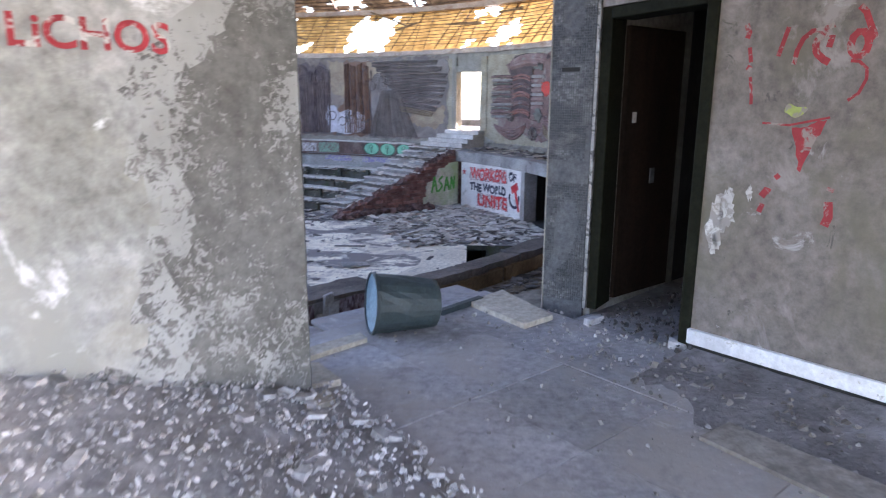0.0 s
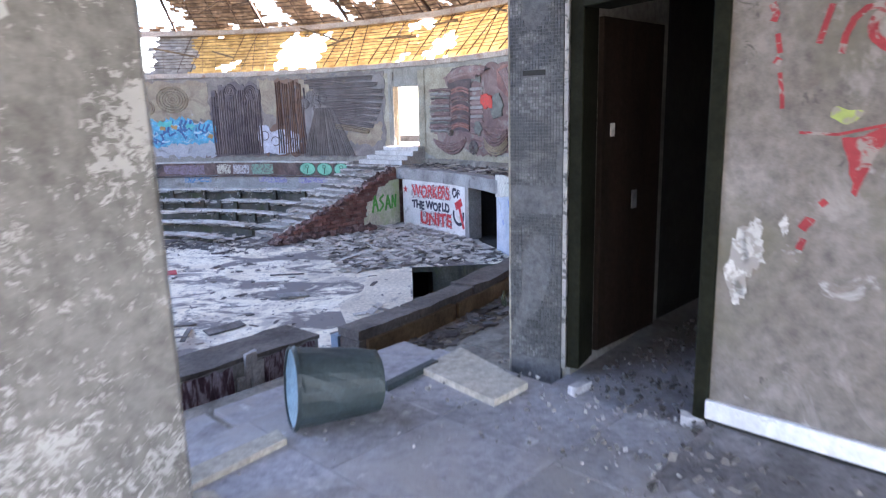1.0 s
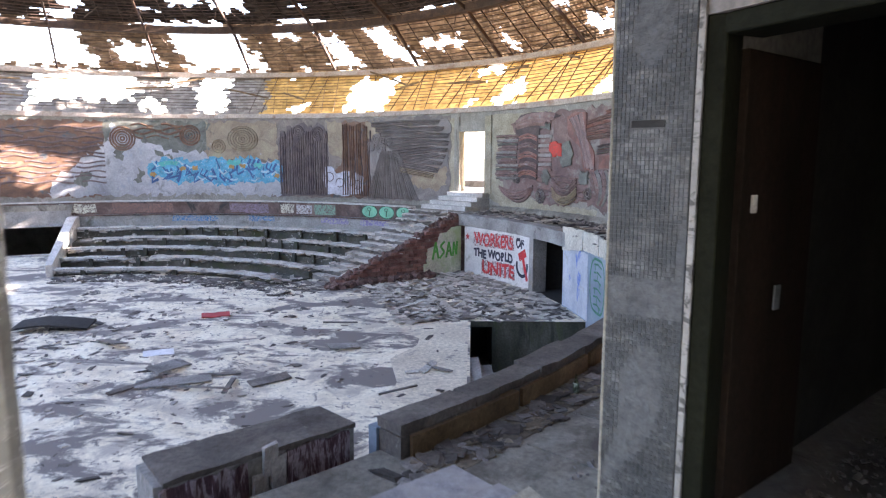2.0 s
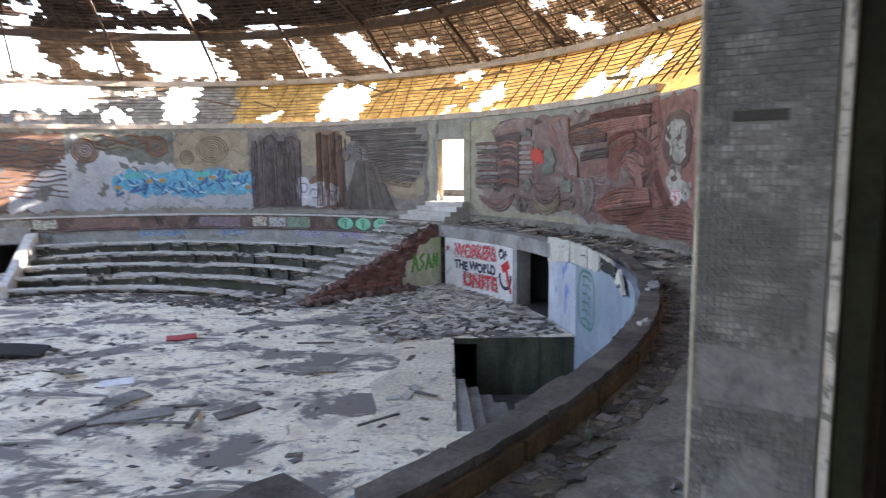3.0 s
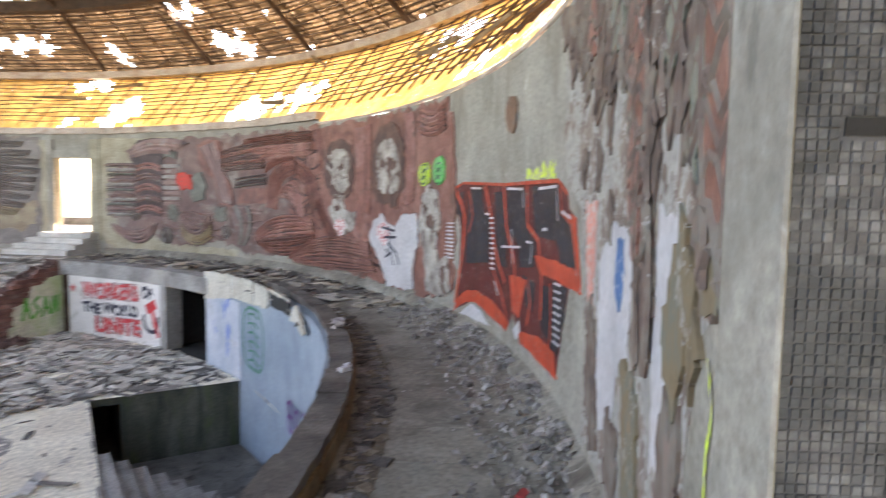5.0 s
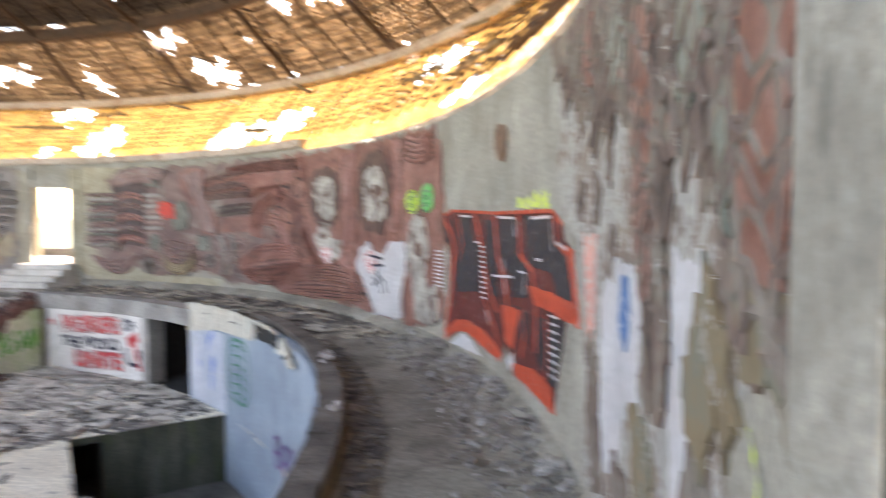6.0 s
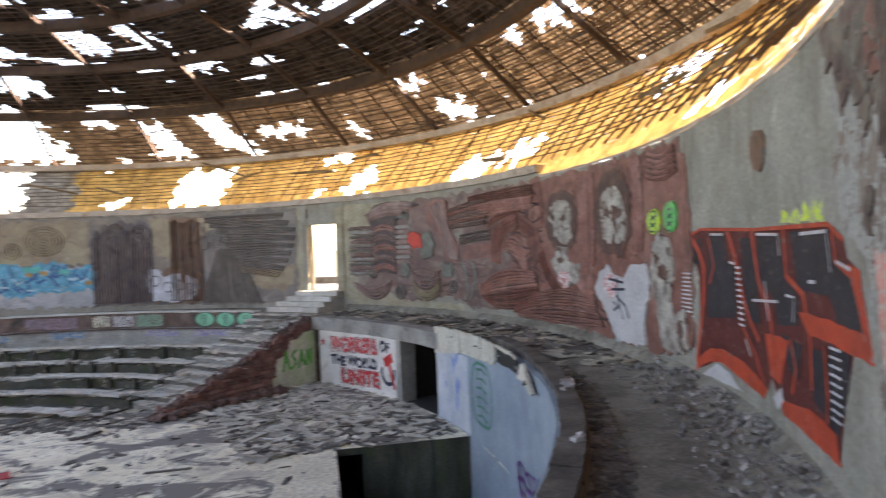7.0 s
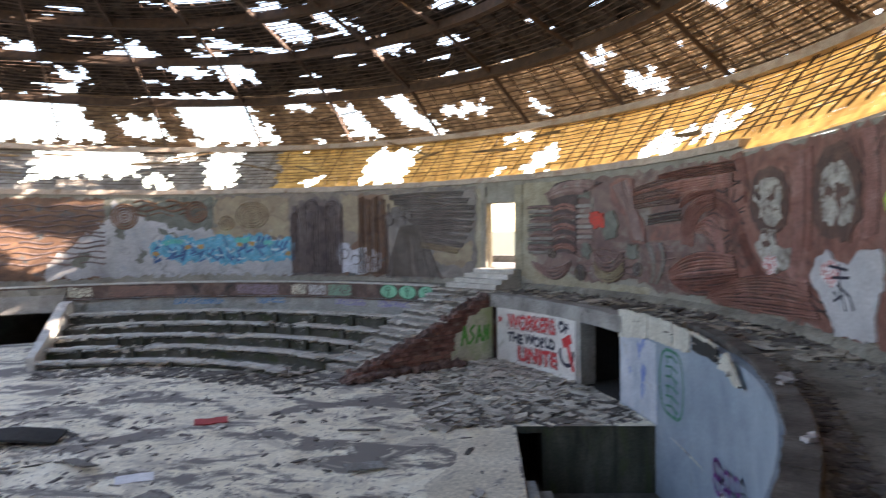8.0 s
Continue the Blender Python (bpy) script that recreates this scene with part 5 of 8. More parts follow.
for a0, a1, z0, z1 in ((47.8, 48.7, 0.0, 3.5), (41.9, 43.1, 0.0, 3.5), (43.1, 47.8, 2.83, 3.1)):
    bm = bmesh.new()
    arc_block(bm, R_WALL - 0.05, R_WALL + 0.2, a0, a1, z0, z1, 1.0, 0.012, rs)
    part("reveal", bm, CONC_PALE if a0 > 43 else OCH_CONC, win)

# ---- stair in the pit ----
pit_stair = thing("pit_stair", (1.6, 16, -4.2), "worn grey stone steps going down into the pit", "stair")
for i in range(9):
    bm = bmesh.new()
    x0 = 0.52 + i * 0.3
    top = Z_FLOOR - 0.06 - i * 0.165
    y1 = 17.55 - i * 0.06
    vs = [(x0, 14.45), (x0 + 0.34, 14.4), (x0 + 0.34, y1), (x0 + 0.02, y1)]
    lo, hi = [bm.verts.new((x, y, ZB)) for x, y in vs], [bm.verts.new((x + rs.uniform(-0.015, 0.015), y, top + rs.uniform(-0.012, 0.012))) for x, y in vs]
    bm.faces.new(lo[::-1]), bm.faces.new(hi)
    for j in range(4):
        bm.faces.new((lo[j - 1], lo[j], hi[j], hi[j - 1]))
    part("step", bm, CONC, pit_stair)

# ---- paint on the lower walls ----
RB = R_RET
SLOGAN_RED, SLOGAN_BLK = paint("slogan_red", (0.56, 0.03, 0.035), 0.6, 0.1, (0.6, 0.58, 0.55)), paint("slogan_black", (0.012, 0.014, 0.035), 0.6, 0.03, (0.5, 0.5, 0.48))
slogan = thing("painted_slogan", pol(RB, 29, -2), "red and black hand-painted slogan on whitewash", "slogan")
bm = bmesh.new()
fitted_word(bm, "WORKERS", 35.4, 26.2, -1.86, -1.36, 0.007, RB, 0.028, 0.08)
part("red_word", bm, SLOGAN_RED, slogan)
bm = bmesh.new()
fitted_word(bm, "UNITE", 33.5, 25.8, -2.98, -2.46, 0.007, RB, 0.03, 0.1)
part("red_word", bm, SLOGAN_RED, slogan)
SLOGAN_DK = paint("slogan_shadow_red", (0.16, 0.03, 0.035), 0.7, 0.5, (0.62, 0.6, 0.57))
for a0, a1, z0, z1 in ((35.5, 26.0, -1.9, -1.34), (33.6, 25.7, -3.0, -2.42)):
    bm = bmesh.new()
    wallpatch(bm, [(a0, z0), (a0, z1), (a1, z1 + 0.1), (a1, z0 + 0.1)], 0.0045, RB, 0.03, int(a0), False, 0.12)
    part("underpaint", bm, SLOGAN_DK, slogan, "thin dark red paint between the letters")
bm = bmesh.new()
star = []
for i in range(10):
    q = 0.16 if i % 2 == 0 else 0.07
    star.append(bm.verts.new(pol(RB - 0.006, 36.9 + q * math.sin(i * math.pi / 5) / (radians(1) * RB), -1.58 + q * math.cos(i * math.pi / 5))))
bm.faces.new(star)
part("red_star", bm, SLOGAN_RED, slogan)
bm = bmesh.new()
stroke(bm, [(24.0, -1.75), (22.6, -2.78)], 0.17, 0.006, RB)
stroke(bm, [(24.7, -2.0), (23.0, -1.76)], 0.3, 0.0065, RB)
part("red_hammer", bm, SLOGAN_RED, slogan)
bm = bmesh.new()
fitted_word(bm, "THE WORLD", 35.5, 26.2, -2.36, -1.99, 0.007, RB, 0.055, 0.06)
part("black_word", bm, SLOGAN_BLK, slogan)
bm = bmesh.new()
fitted_word(bm, "OF", 25.5, 23.5, -1.66, -1.28, 0.007, RB, 0.055)
part("black_word", bm, SLOGAN_BLK, slogan)
bm = bmesh.new()
stroke(bm, [(23.9 + 1.3 * math.cos(radians(q)), -2.28 + 0.38 * math.sin(radians(q))) for q in range(20, -215, -20)], 0.13, 0.007, RB)
part("black_crescent", bm, SLOGAN_BLK, slogan)

bm = bmesh.new()
wallpatch(bm, [(13.2, Z_FLOOR + 0.05), (13.2, -1.1), (6.0, -1.1), (5.7, Z_FLOOR + 0.05)], 0.01, RB, 0.02, 3)
tagged(mesh_object("wall_whitewash", bm, surface("bluish_whitewash", [(0.3, (0.31, 0.37, 0.45)), (0.5, (0.45, 0.5, 0.56)), (0.75, (0.58, 0.61, 0.64))], 1.3, 16, 0.8, 0.2,
       stains=[((0.13, 0.22, 0.55), 2.6, 0.6, 0.03, (1, 1, 0.5)), ((0.3, 0.32, 0.26), 1.4, 0.68, 0.06, None)], grain_amount=0.2)), "bluish whitewash with blue scribbles beside the lower doorway", "wall", kind="structure")
cap = thing("green_outline_tag", pol(RB, 2.5, -1.9), "green outlined column of illegible letters on blue wall", "graffiti")
SEA = paint("sea_green_spray", (0.015, 0.17, 0.1), 0.6, 0.08, (0.45, 0.52, 0.58))
bm = bmesh.new()
stroke(bm, [(2.6 + 2.5 * math.copysign(abs(math.cos(radians(q))) ** 0.5, math.cos(radians(q))), -1.86 + 0.74 * math.sin(radians(q))) for q in range(0, 370, 10)], 0.075, 0.006, RB)
part("outline", bm, SEA, cap)
for i in range(6):
    z = -1.3 - i * 0.225
    for pts in ([(3.9, z), (2.6, z + 0.05), (1.3, z - 0.02)], [(3.6 - 0.8 * (i % 3), z), (3.4 - 0.8 * (i % 3), z - 0.14)]):
        bm = bmesh.new()
        stroke(bm, pts, 0.055, 0.0065, RB)
        part("letter_stroke", bm, SEA, cap)
PURP = paint("purple_spray", (0.12, 0.012, 0.17), 0.6, 0.1, (0.45, 0.52, 0.58))
purp = thing("purple_tag", pol(RB, -10, -2.6), "purple sprayed curls low on the blue wall", "graffiti")
for ca, cz, wa, hz in ((-7.6, -2.72, 0.9, 0.16), (-7.6, -3.0, 0.9, 0.15), (-10.2, -2.68, 0.9, 0.16), (-10.2, -2.98, 0.9, 0.15), (-13.0, -2.45, 0.8, 0.12)):
    bm = bmesh.new()
    stroke(bm, [(ca + wa * math.cos(radians(q)), cz + hz * math.sin(radians(q))) for q in range(0, 361, 24)], 0.08, 0.006, RB)
    part("curl", bm, PURP, purp)
CREAM_P = surface("cream_facing_panel", [(0.3, (0.5, 0.48, 0.4)), (0.6, (0.68, 0.66, 0.57)), (0.8, (0.76, 0.745, 0.67))], 1.4, 16, 0.8, 0.3, stains=[((0.3, 0.28, 0.22), 2.6, 0.66, 0.04, None)])
facing_ob = thing("facing_panels", pol(RB, 5, -1), "broken cream facing panels along the walkway edge", "panel")
for i, pts in enumerate(([(13.2, -1.28), (13.2, -0.52), (7.4, -0.48), (7.5, -1.06), (10, -1.16)], [(7.2, -1.05), (7.2, -0.47), (2.4, -0.46), (2.2, -1.0)], [(2.0, -1.0), (2.0, -0.47), (-1.5, -0.5), (-1.4, -0.95)],
                        [(-1.8, -0.53), (-1.9, -0.46), (-7.8, -0.46), (-7.8, -0.52)], [(-8.2, -0.84), (-8.6, -0.7), (-10.4, -0.44), (-11.0, -0.5), (-12.2, -0.6), (-14.3, -0.78), (-13.0, -0.86), (-10.4, -0.8)])):
    bm = bmesh.new()
    wallpatch(bm, pts, 0.045, RB, 0.025, i, False, 0.15)
    part("panel", bm, CREAM_P, facing_ob)
# flat black sheet on the wall paints the shade of the missing panel
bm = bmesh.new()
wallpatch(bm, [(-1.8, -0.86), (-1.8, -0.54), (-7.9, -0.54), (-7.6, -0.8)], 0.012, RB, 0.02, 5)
tagged(mesh_object("wall_recess", bm, BLACK), "near-black sheet for the shaded gap of a fallen facing panel", "wall", kind="structure")
# painted marks on the band behind the benches
bro = thing("green_bubble_tag", pol(16.7, 55, -0.9), "three green bubble letters with dark outlines on the low parapet", "graffiti")
MINT = paint("mint_spray", (0.16, 0.5, 0.33), 0.6, 0.1)
for ca in (58.9, 55.4, 51.8):
    bm = bmesh.new()
    wallpatch(bm, oval(ca, -0.93, 1.55, 0.28), 0.014, 16.74, 0.0, 1)
    part("bubble", bm, MINT, bro)
DKG = paint("dark_green_line", (0.03, 0.1, 0.06), 0.6, 0.1)
for ca in (58.9, 55.4, 51.8):
    for pts, w in ((oval(ca, -0.93, 1.6, 0.3) + [(ca + 1.6, -0.93)], 0.05), ([(ca + 0.1, -1.15), (ca, -0.9)], 0.06), (oval(ca + 0.1, -0.82, 0.35, 0.07) + [(ca + 0.45, -0.82)], 0.03)):
        bm = bmesh.new()
        stroke(bm, pts, w, 0.0115, 16.73)
        part("outline", bm, DKG, bro)
for nm, col, spans in (("violet_band_paint", (0.22, 0.2, 0.4), ((51, 60.5), (63, 68.5))), ("blue_band_paint", (0.07, 0.22, 0.42), ((77.5, 82.5), (88, 96)))):
    ob = thing(nm, pol(16.6, spans[0][0], -1.5), "patches of %s spray on the grey band" % nm.split("_")[0], "graffiti")
    for i, (a0, a1) in enumerate(spans):
        bm = bmesh.new()
        wallpatch(bm, [(a0, -1.62), (a0, -1.3), (a1, -1.3), (a1, -1.6)], 0.006, 16.6, 0.05, i)
        part("patch", bm, paint(nm, col, 0.7, 0.45, (0.4, 0.41, 0.39)), ob)
for a0, a1, c, nm in ((74, 76.5, (0.6, 0.58, 0.46), "cream"), (79, 86, (0.25, 0.19, 0.24), "mauve"), (66, 70, (0.2, 0.36, 0.26), "green"), (96, 106, (0.26, 0.15, 0.12), "rust"), (108.5, 118, (0.62, 0.62, 0.5), "pale"), (70.5, 73.5, (0.5, 0.5, 0.5), "grey")):
    ob = thing("band_paint", pol(16.7, a0, -0.95), "%s painted patch on the mosaic band" % nm, "graffiti")
    bm = bmesh.new()
    wallpatch(bm, [(a0, -1.18), (a0, -0.72), (a1, -0.72), (a1, -1.18)], 0.016, 16.74, 0.04, int(a0))
    part("patch", bm, paint(nm + "_patch", c, 0.7, 0.4, (0.15, 0.11, 0.1)), ob)

# left parapet stretch with torn mosaic facing
MOS_P = surface("purple_tile_facing", [(0.4, (0.1, 0.045, 0.06)), (0.49, (0.17, 0.1, 0.12)), (0.54, (0.4, 0.33, 0.37)), (0.75, (0.5, 0.44, 0.47))], 2.6, 40, 0.8, 0.9, stretch=(9, 9, 2.0), bump_scale=30)
lp = thing("broken_parapet", pol(16.8, -48, Z_WALK), "broken parapet stretch faced with torn purple mosaic", "parapet")
bm = bmesh.new()
arc_block(bm, 16.05, 16.5, -51.0, -45.4, Z_WALK - 0.3, -0.58, 0.5, 0.012, rs)
part("core", bm, CONC, lp)
bm = bmesh.new()
arc_block(bm, 16.5, 16.53, -50.9, -48.7, -1.0, -0.6, 0.2, 0.02, rs)
part("mosaic_facing", bm, MOS_P, lp)
bm = bmesh.new()
arc_block(bm, 16.5, 16.53, -47.6, -45.6, -0.9, -0.6, 0.2, 0.022, rs)
part("mosaic_facing", bm, MOS_P, lp)
for a0, z0 in ((-48.6, -0.97), (-48.1, -0.85), (-48.3, -0.74)):
    bm = bmesh.new()
    arc_block(bm, 16.5, 16.545, a0, a0 + 0.42, z0, z0 + 0.24, 0.5, 0.02, rs)
    part("pale_tile", bm, PALE_STRIP, lp, "pale broken tile")
bm = bmesh.new()
arc_block(bm, 16.0, 16.52, -50.8, -45.4, -0.585, -0.545, 0.5, 0.012, rs)
part("coping", bm, PAR, lp)

# ---- litter ----
rl = random.Random(55)
bm = bmesh.new()
for n, r0, r1, a0, a1, s1 in ((800, 11.2, 16.4, 8, 38.5, 0.3), (500, 8.2, 13, 36, 56, 0.3), (600, 7.6, 9.1, 50, 110, 0.28), (700, 1, 13, -60, 100, 0.2), (250, 12.6, 16.3, 6.8, 14, 0.36)):
    polar_scatter(bm, n, r0, r1, a0, a1, Z_FLOOR, 0.04, s1, rl, True, 2.2)
tagged(mesh_object("floor_litter", bm, RUB_D), "dark shards and splintered laths strewn over the hall floor", "litter", kind="stuff")
bm = bmesh.new()
polar_scatter(bm, 1500, 0.5, 15.5, -60, 105, Z_FLOOR, 0.02, 0.18, rl, True, 1.4)
polar_scatter(bm, 1700, 11.0, 16.4, 8, 38.5, Z_FLOOR, 0.04, 0.4, rl, True, 2.2)
for r, z in ROWS:
    polar_scatter(bm, 260, r + 0.3, r + 1.4, S0, S1, z - 0.24, 0.05, 0.45, rl, True, 1.8)
    polar_scatter(bm, 60, r + 0.02, r + 0.35, S0, S1, z, 0.03, 0.2, rl, True, 1.5)
for i in range(14):
    polar_scatter(bm, 50, 11.0 + i * 0.425, 11.4 + i * 0.425, 39.8, 50, Z_FLOOR + (i + 1) * 0.17, 0.04, 0.4, rl, True, 1.8)
tagged(mesh_object("pale_litter", bm, surface("pale_shards", [(0.3, (0.45, 0.41, 0.35)), (0.7, (0.74, 0.7, 0.62))], 2, 20, 0.9, 0.3, island=0.5)), "pale splinters and plaster flakes on floor and benches", "litter", kind="stuff")
bm = bmesh.new()
polar_scatter(bm, 900, 10.2, 14.8, 36.6, 39.2, lambda r, a: Z_FLOOR + 0.12 * rl.random(), 0.08, 0.3, rl)
polar_scatter(bm, 350, 10.6, 16.4, 38.7, 40.4, lambda r, a: float(np.interp(r, [p[0] for p in prof[1:8]], [p[1] for p in prof[1:8]])), 0.08, 0.3, rl)
tagged(mesh_object("masonry_rubble", bm, surface("red_grey_rubble", [(0.3, (0.13, 0.07, 0.06)), (0.6, (0.26, 0.17, 0.15)), (0.8, (0.4, 0.34, 0.31))], 2, 14, 0.95, 0.4, island=0.5)), "reddish masonry rubble at the foot of the stair wall", "rubble", kind="stuff")
bm = bmesh.new()
polar_scatter(bm, 1500, 17.14, 17.5, -46, 16, Z_WALK, 0.01, 0.2, rl, True, 1.4, 1.6)
polar_scatter(bm, 1100, R_WALL - 0.12, 18.1, -44, 38, Z_WALK, 0.008, 0.12, rl, False, 1.2, 2.6)
polar_scatter(bm, 420, 17.2, 19.0, -6, 40, Z_WALK, 0.03, 0.4, rl, True, 2.4)
tagged(mesh_object("walkway_rubble", bm, RUB_D), "dark rubble and shards along the edges of the walkway", "rubble", kind="stuff")
bm = bmesh.new()


def heap_z(r, a):
    near = max(0.0, 1 - (R_WALL - r) / 0.95)
    return Z_WALK + (0.16 + 0.07 * math.sin(a * 1.3)) * near ** 1.4


bank = bmesh.new()
grid = [[bank.verts.new(pol(18.25 + i * 0.11, -46 + j * 0.6, heap_z(18.25 + i * 0.11, -46 + j * 0.6) - 0.015 + 0.02 * noise.noise(Vector((i * 0.7, j * 0.9, 2))))) for i in range(10)] for j in range(62)]
for p, q in zip(grid, grid[1:]):
    for i in range(9):
        bank.faces.new((p[i], q[i], q[i + 1], p[i + 1]))
tagged(mesh_object("dirt_bank", bank, WALK), "low bank of brown dirt along the foot of the mural wall", "dirt", kind="structure")
polar_scatter(bm, 2600, R_WALL - 0.08, 18.15, -46, -9, heap_z, 0.008, 0.09, rl, False, 1.3, 2.2)
polar_scatter(bm, 700, 18.4, 17.4, -46, 30, Z_WALK, 0.005, 0.04, rl, False, 1.1)
polar_scatter(bm, 500, 17.16, 17.45, -46, 10, Z_WALK, 0.02, 0.16, rl, True, 1.2)
polar_scatter(bm, 260, 16.5, 17.1, -12, 13, Z_WALK, 0.03, 0.25, rl, True, 1.6)
tagged(mesh_object("walkway_grit", bm, GRIT), "grey plaster rubble banked against the mural wall", "rubble", kind="stuff")
bm = bmesh.new()
polar_scatter(bm, 620, 17.17, 17.5, -46, 4, Z_WALK, 0.03, 0.16, rl, True, 1.2)
tagged(mesh_object("gutter_stones", bm, surface("tan_broken_stone", [(0.3, (0.16, 0.135, 0.1)), (0.6, (0.3, 0.255, 0.19)), (0.8, (0.44, 0.39, 0.31))], 3, 20, 0.95, 0.4, island=0.5)), "pale broken stones lying in the dark gutter", "rubble", kind="stuff")
bm = bmesh.new()
polar_scatter(bm, 420, 17.2, 19.0, -8, 40, Z_WALK, 0.03, 0.34, rl, True, 2.6)
tagged(mesh_object("walkway_splinters", bm, CREAM), "pale splinters and laths strewn over the far walkway", "litter", kind="stuff")

# single things on the floor and walkway
def sheet_on_floor(name, label, category, centre, size, turn, z, material, tilt=(0, 0), thick=0.02, seed=1, bend=0.0):
    rng = random.Random(seed)
    ob = thing(name, (*centre, z), label, category)
    bm = bmesh.new()
    m = pose(*centre, z + thick * 0.5 + abs(math.sin(radians(tilt[0]))) * size[1] / 2 + abs(math.sin(radians(tilt[1]))) * size[0] / 2, tilt[0], tilt[1], turn)
    nx = 6
    cols = []
    for i in range(nx + 1):
        x = size[0] * (i / nx - 0.5)
        e = rng.uniform(-0.06, 0.06) * size[1]
        cols.append([bm.verts.new(m @ Vector((x, y * size[1] / 2 + e, zz + bend * math.sin(i / nx * math.pi)))) for y, zz in ((-1, 0), (1, 0), (1, thick), (-1, thick))])
    for p, q in zip(cols, cols[1:]):
        for k in range(4):
            bm.faces.new((p[k], p[(k + 1) % 4], q[(k + 1) % 4], q[k]))
    bm.faces.new(cols[0][::-1]), bm.faces.new(cols[-1])
    part("sheet", bm, material, ob)
    return ob


WOODG = surface("grey_weathered_wood", [(0.3, (0.12, 0.11, 0.1)), (0.6, (0.24, 0.22, 0.2)), (0.8, (0.38, 0.36, 0.33))], 2, 24, 0.9, 0.5)
REDP = paint("red_plastic", (0.45, 0.05, 0.05), 0.5)
WHITEP = paint("white_sheet_paint", (0.75, 0.76, 0.78), 0.6)
bm = bmesh.new()
pts = [(-1.0, 14.4), (0.45, 14.3), (0.6, 18.2), (0.72, 20.2), (0.2, 20.5), (-0.6, 19.6), (-0.7, 18.4), (-1.3, 17.2), (-0.9, 15.6)]
rp = random.Random(3)
bm.faces.new([bm.verts.new((x + rp.uniform(-0.1, 0.1) if x < 0.3 else x, y, Z_FLOOR + 0.006)) for x, y in pts])
tagged(mesh_object("floor_cream_patch", bm, surface("pale_cream_screed", [(0.3, (0.7, 0.63, 0.5)), (0.6, (0.85, 0.78, 0.63)), (0.8, (0.92, 0.87, 0.74))], 0.9, 10, 0.9, 0.3, stains=[((0.3, 0.28, 0.26), 1.8, 0.64, 0.05, None)])), "pale cream screed with few stains beside the stair pit", "floor", kind="structure")
for i, (x, y, w, h, tn, m_) in enumerate(((-5.7, 15.5, 1.5, 0.5, 20, CONC), (-5.0, 14.9, 1.7, 0.09, 160, WOODG), (-6.4, 15.2, 1.2, 0.1, 60, WOODG), (-4.4, 15.1, 1.3, 0.1, 100, WOODG), (-3.7, 15.6, 0.9, 0.3, 40, WOODG), (-6.1, 16.2, 1.1, 0.35, 75, CONC), (-4.9, 16.0, 0.9, 0.12, 10, WOODG),
                                             (-2.5, 18.0, 0.8, 0.3, 30, CONC), (-0.35, 16.5, 0.8, 0.16, 70, SEAT), (-0.05, 16.3, 0.7, 0.1, 130, WOODG), (-0.6, 16.2, 0.5, 0.12, 15, SEAT), (-0.9, 14.9, 1.1, 0.04, 50, WOODG), (-3.0, 20.6, 1.0, 0.08, 0, WOODG), (-8.4, 18.2, 1.2, 0.3, 140, WOODG))):
    sheet_on_floor("loose_plank" if h < 0.2 else "broken_sheet", "weathered grey plank lying in the hall litter" if h < 0.2 else "broken grey sheet lying in the hall litter", "plank" if h < 0.2 else "sheet",
                   (x, y), (w, h), tn, Z_FLOOR, m_, (8 * (i % 3), 6 * (i % 2)), 0.03, i)
sheet_on_floor("red_scrap", "red plastic scrap lying on the pale floor", "scrap", (-6.85, 21.3), (0.8, 0.3), 20, Z_FLOOR, REDP, (12, 0), 0.03, 2)
sheet_on_floor("white_sheet", "white sheet of paper lying on the floor", "paper", (-6.95, 17.6), (0.7, 0.42), 25, Z_FLOOR, WHITEP, (3, 0), 0.008, 3)
sheet_on_floor("dark_heap", "dark crumpled strip of roofing felt on the floor", "felt", (-10.8, 19.8), (1.9, 0.8), 10, Z_FLOOR, BLACK, (5, 2), 0.05, 4, 0.12)
sheet_on_floor("cream_panel", "fallen cream panel lying on the walkway", "panel", tuple(pol(17.7, -3.5, 0))[:2], (1.0, 0.55), 100, Z_WALK, CREAM_P, (4, 0), 0.03, 5)
sheet_on_floor("cream_panel", "ochre broken panel lying on the walkway", "panel", tuple(pol(17.6, 3.5, 0))[:2], (0.9, 0.4), 60, Z_WALK, CREAM, (5, 0), 0.03, 6)
sheet_on_floor("red_scrap", "small orange-red scrap on the walkway grit", "scrap", tuple(pol(18.7, -35.3, 0))[:2], (0.16, 0.07), 30, Z_WALK, REDP, (8, 0), 0.02, 7)
sheet_on_floor("red_scrap", "small orange-red scrap beside the grit heap", "scrap", tuple(pol(18.55, -36.8, 0))[:2], (0.1, 0.05), 80, Z_WALK, REDP, (8, 0), 0.02, 8)
for i, (a_, r_, s_) in enumerate(((-17.5, 16.95, 0.22), (-16.8, 16.9, 0.13), (-26.8, 16.95, 0.15), (-18.2, 16.85, 0.1))):
    ob = thing("stone_lump", pol(r_, a_, Z_PAR), "pale lump of mortar resting on the parapet", "stone", "lumps on the parapet")
    bm = bmesh.new()
    chip(bm, pol(r_, a_, Z_PAR + s_ * 0.2), s_, s_ * 0.8, s_ * 0.5, rl, True)
    chip(bm, pol(r_ + 0.03, a_ + 0.2, Z_PAR + s_ * 0.3), s_ * 0.6, s_ * 0.5, s_ * 0.4, rl)
    part("lump", bm, RUB, ob)
GLASSG = bpy.data.materials.new("green_bottle_glass")
GLASSG.use_nodes = True
gb = GLASSG.node_tree.nodes["Principled BSDF"]
gb.inputs["Base Color"].default_value, gb.inputs["Roughness"].default_value, gb.inputs["Transmission Weight"].default_value = (0.5, 0.62, 0.45, 1), 0.08, 0.8
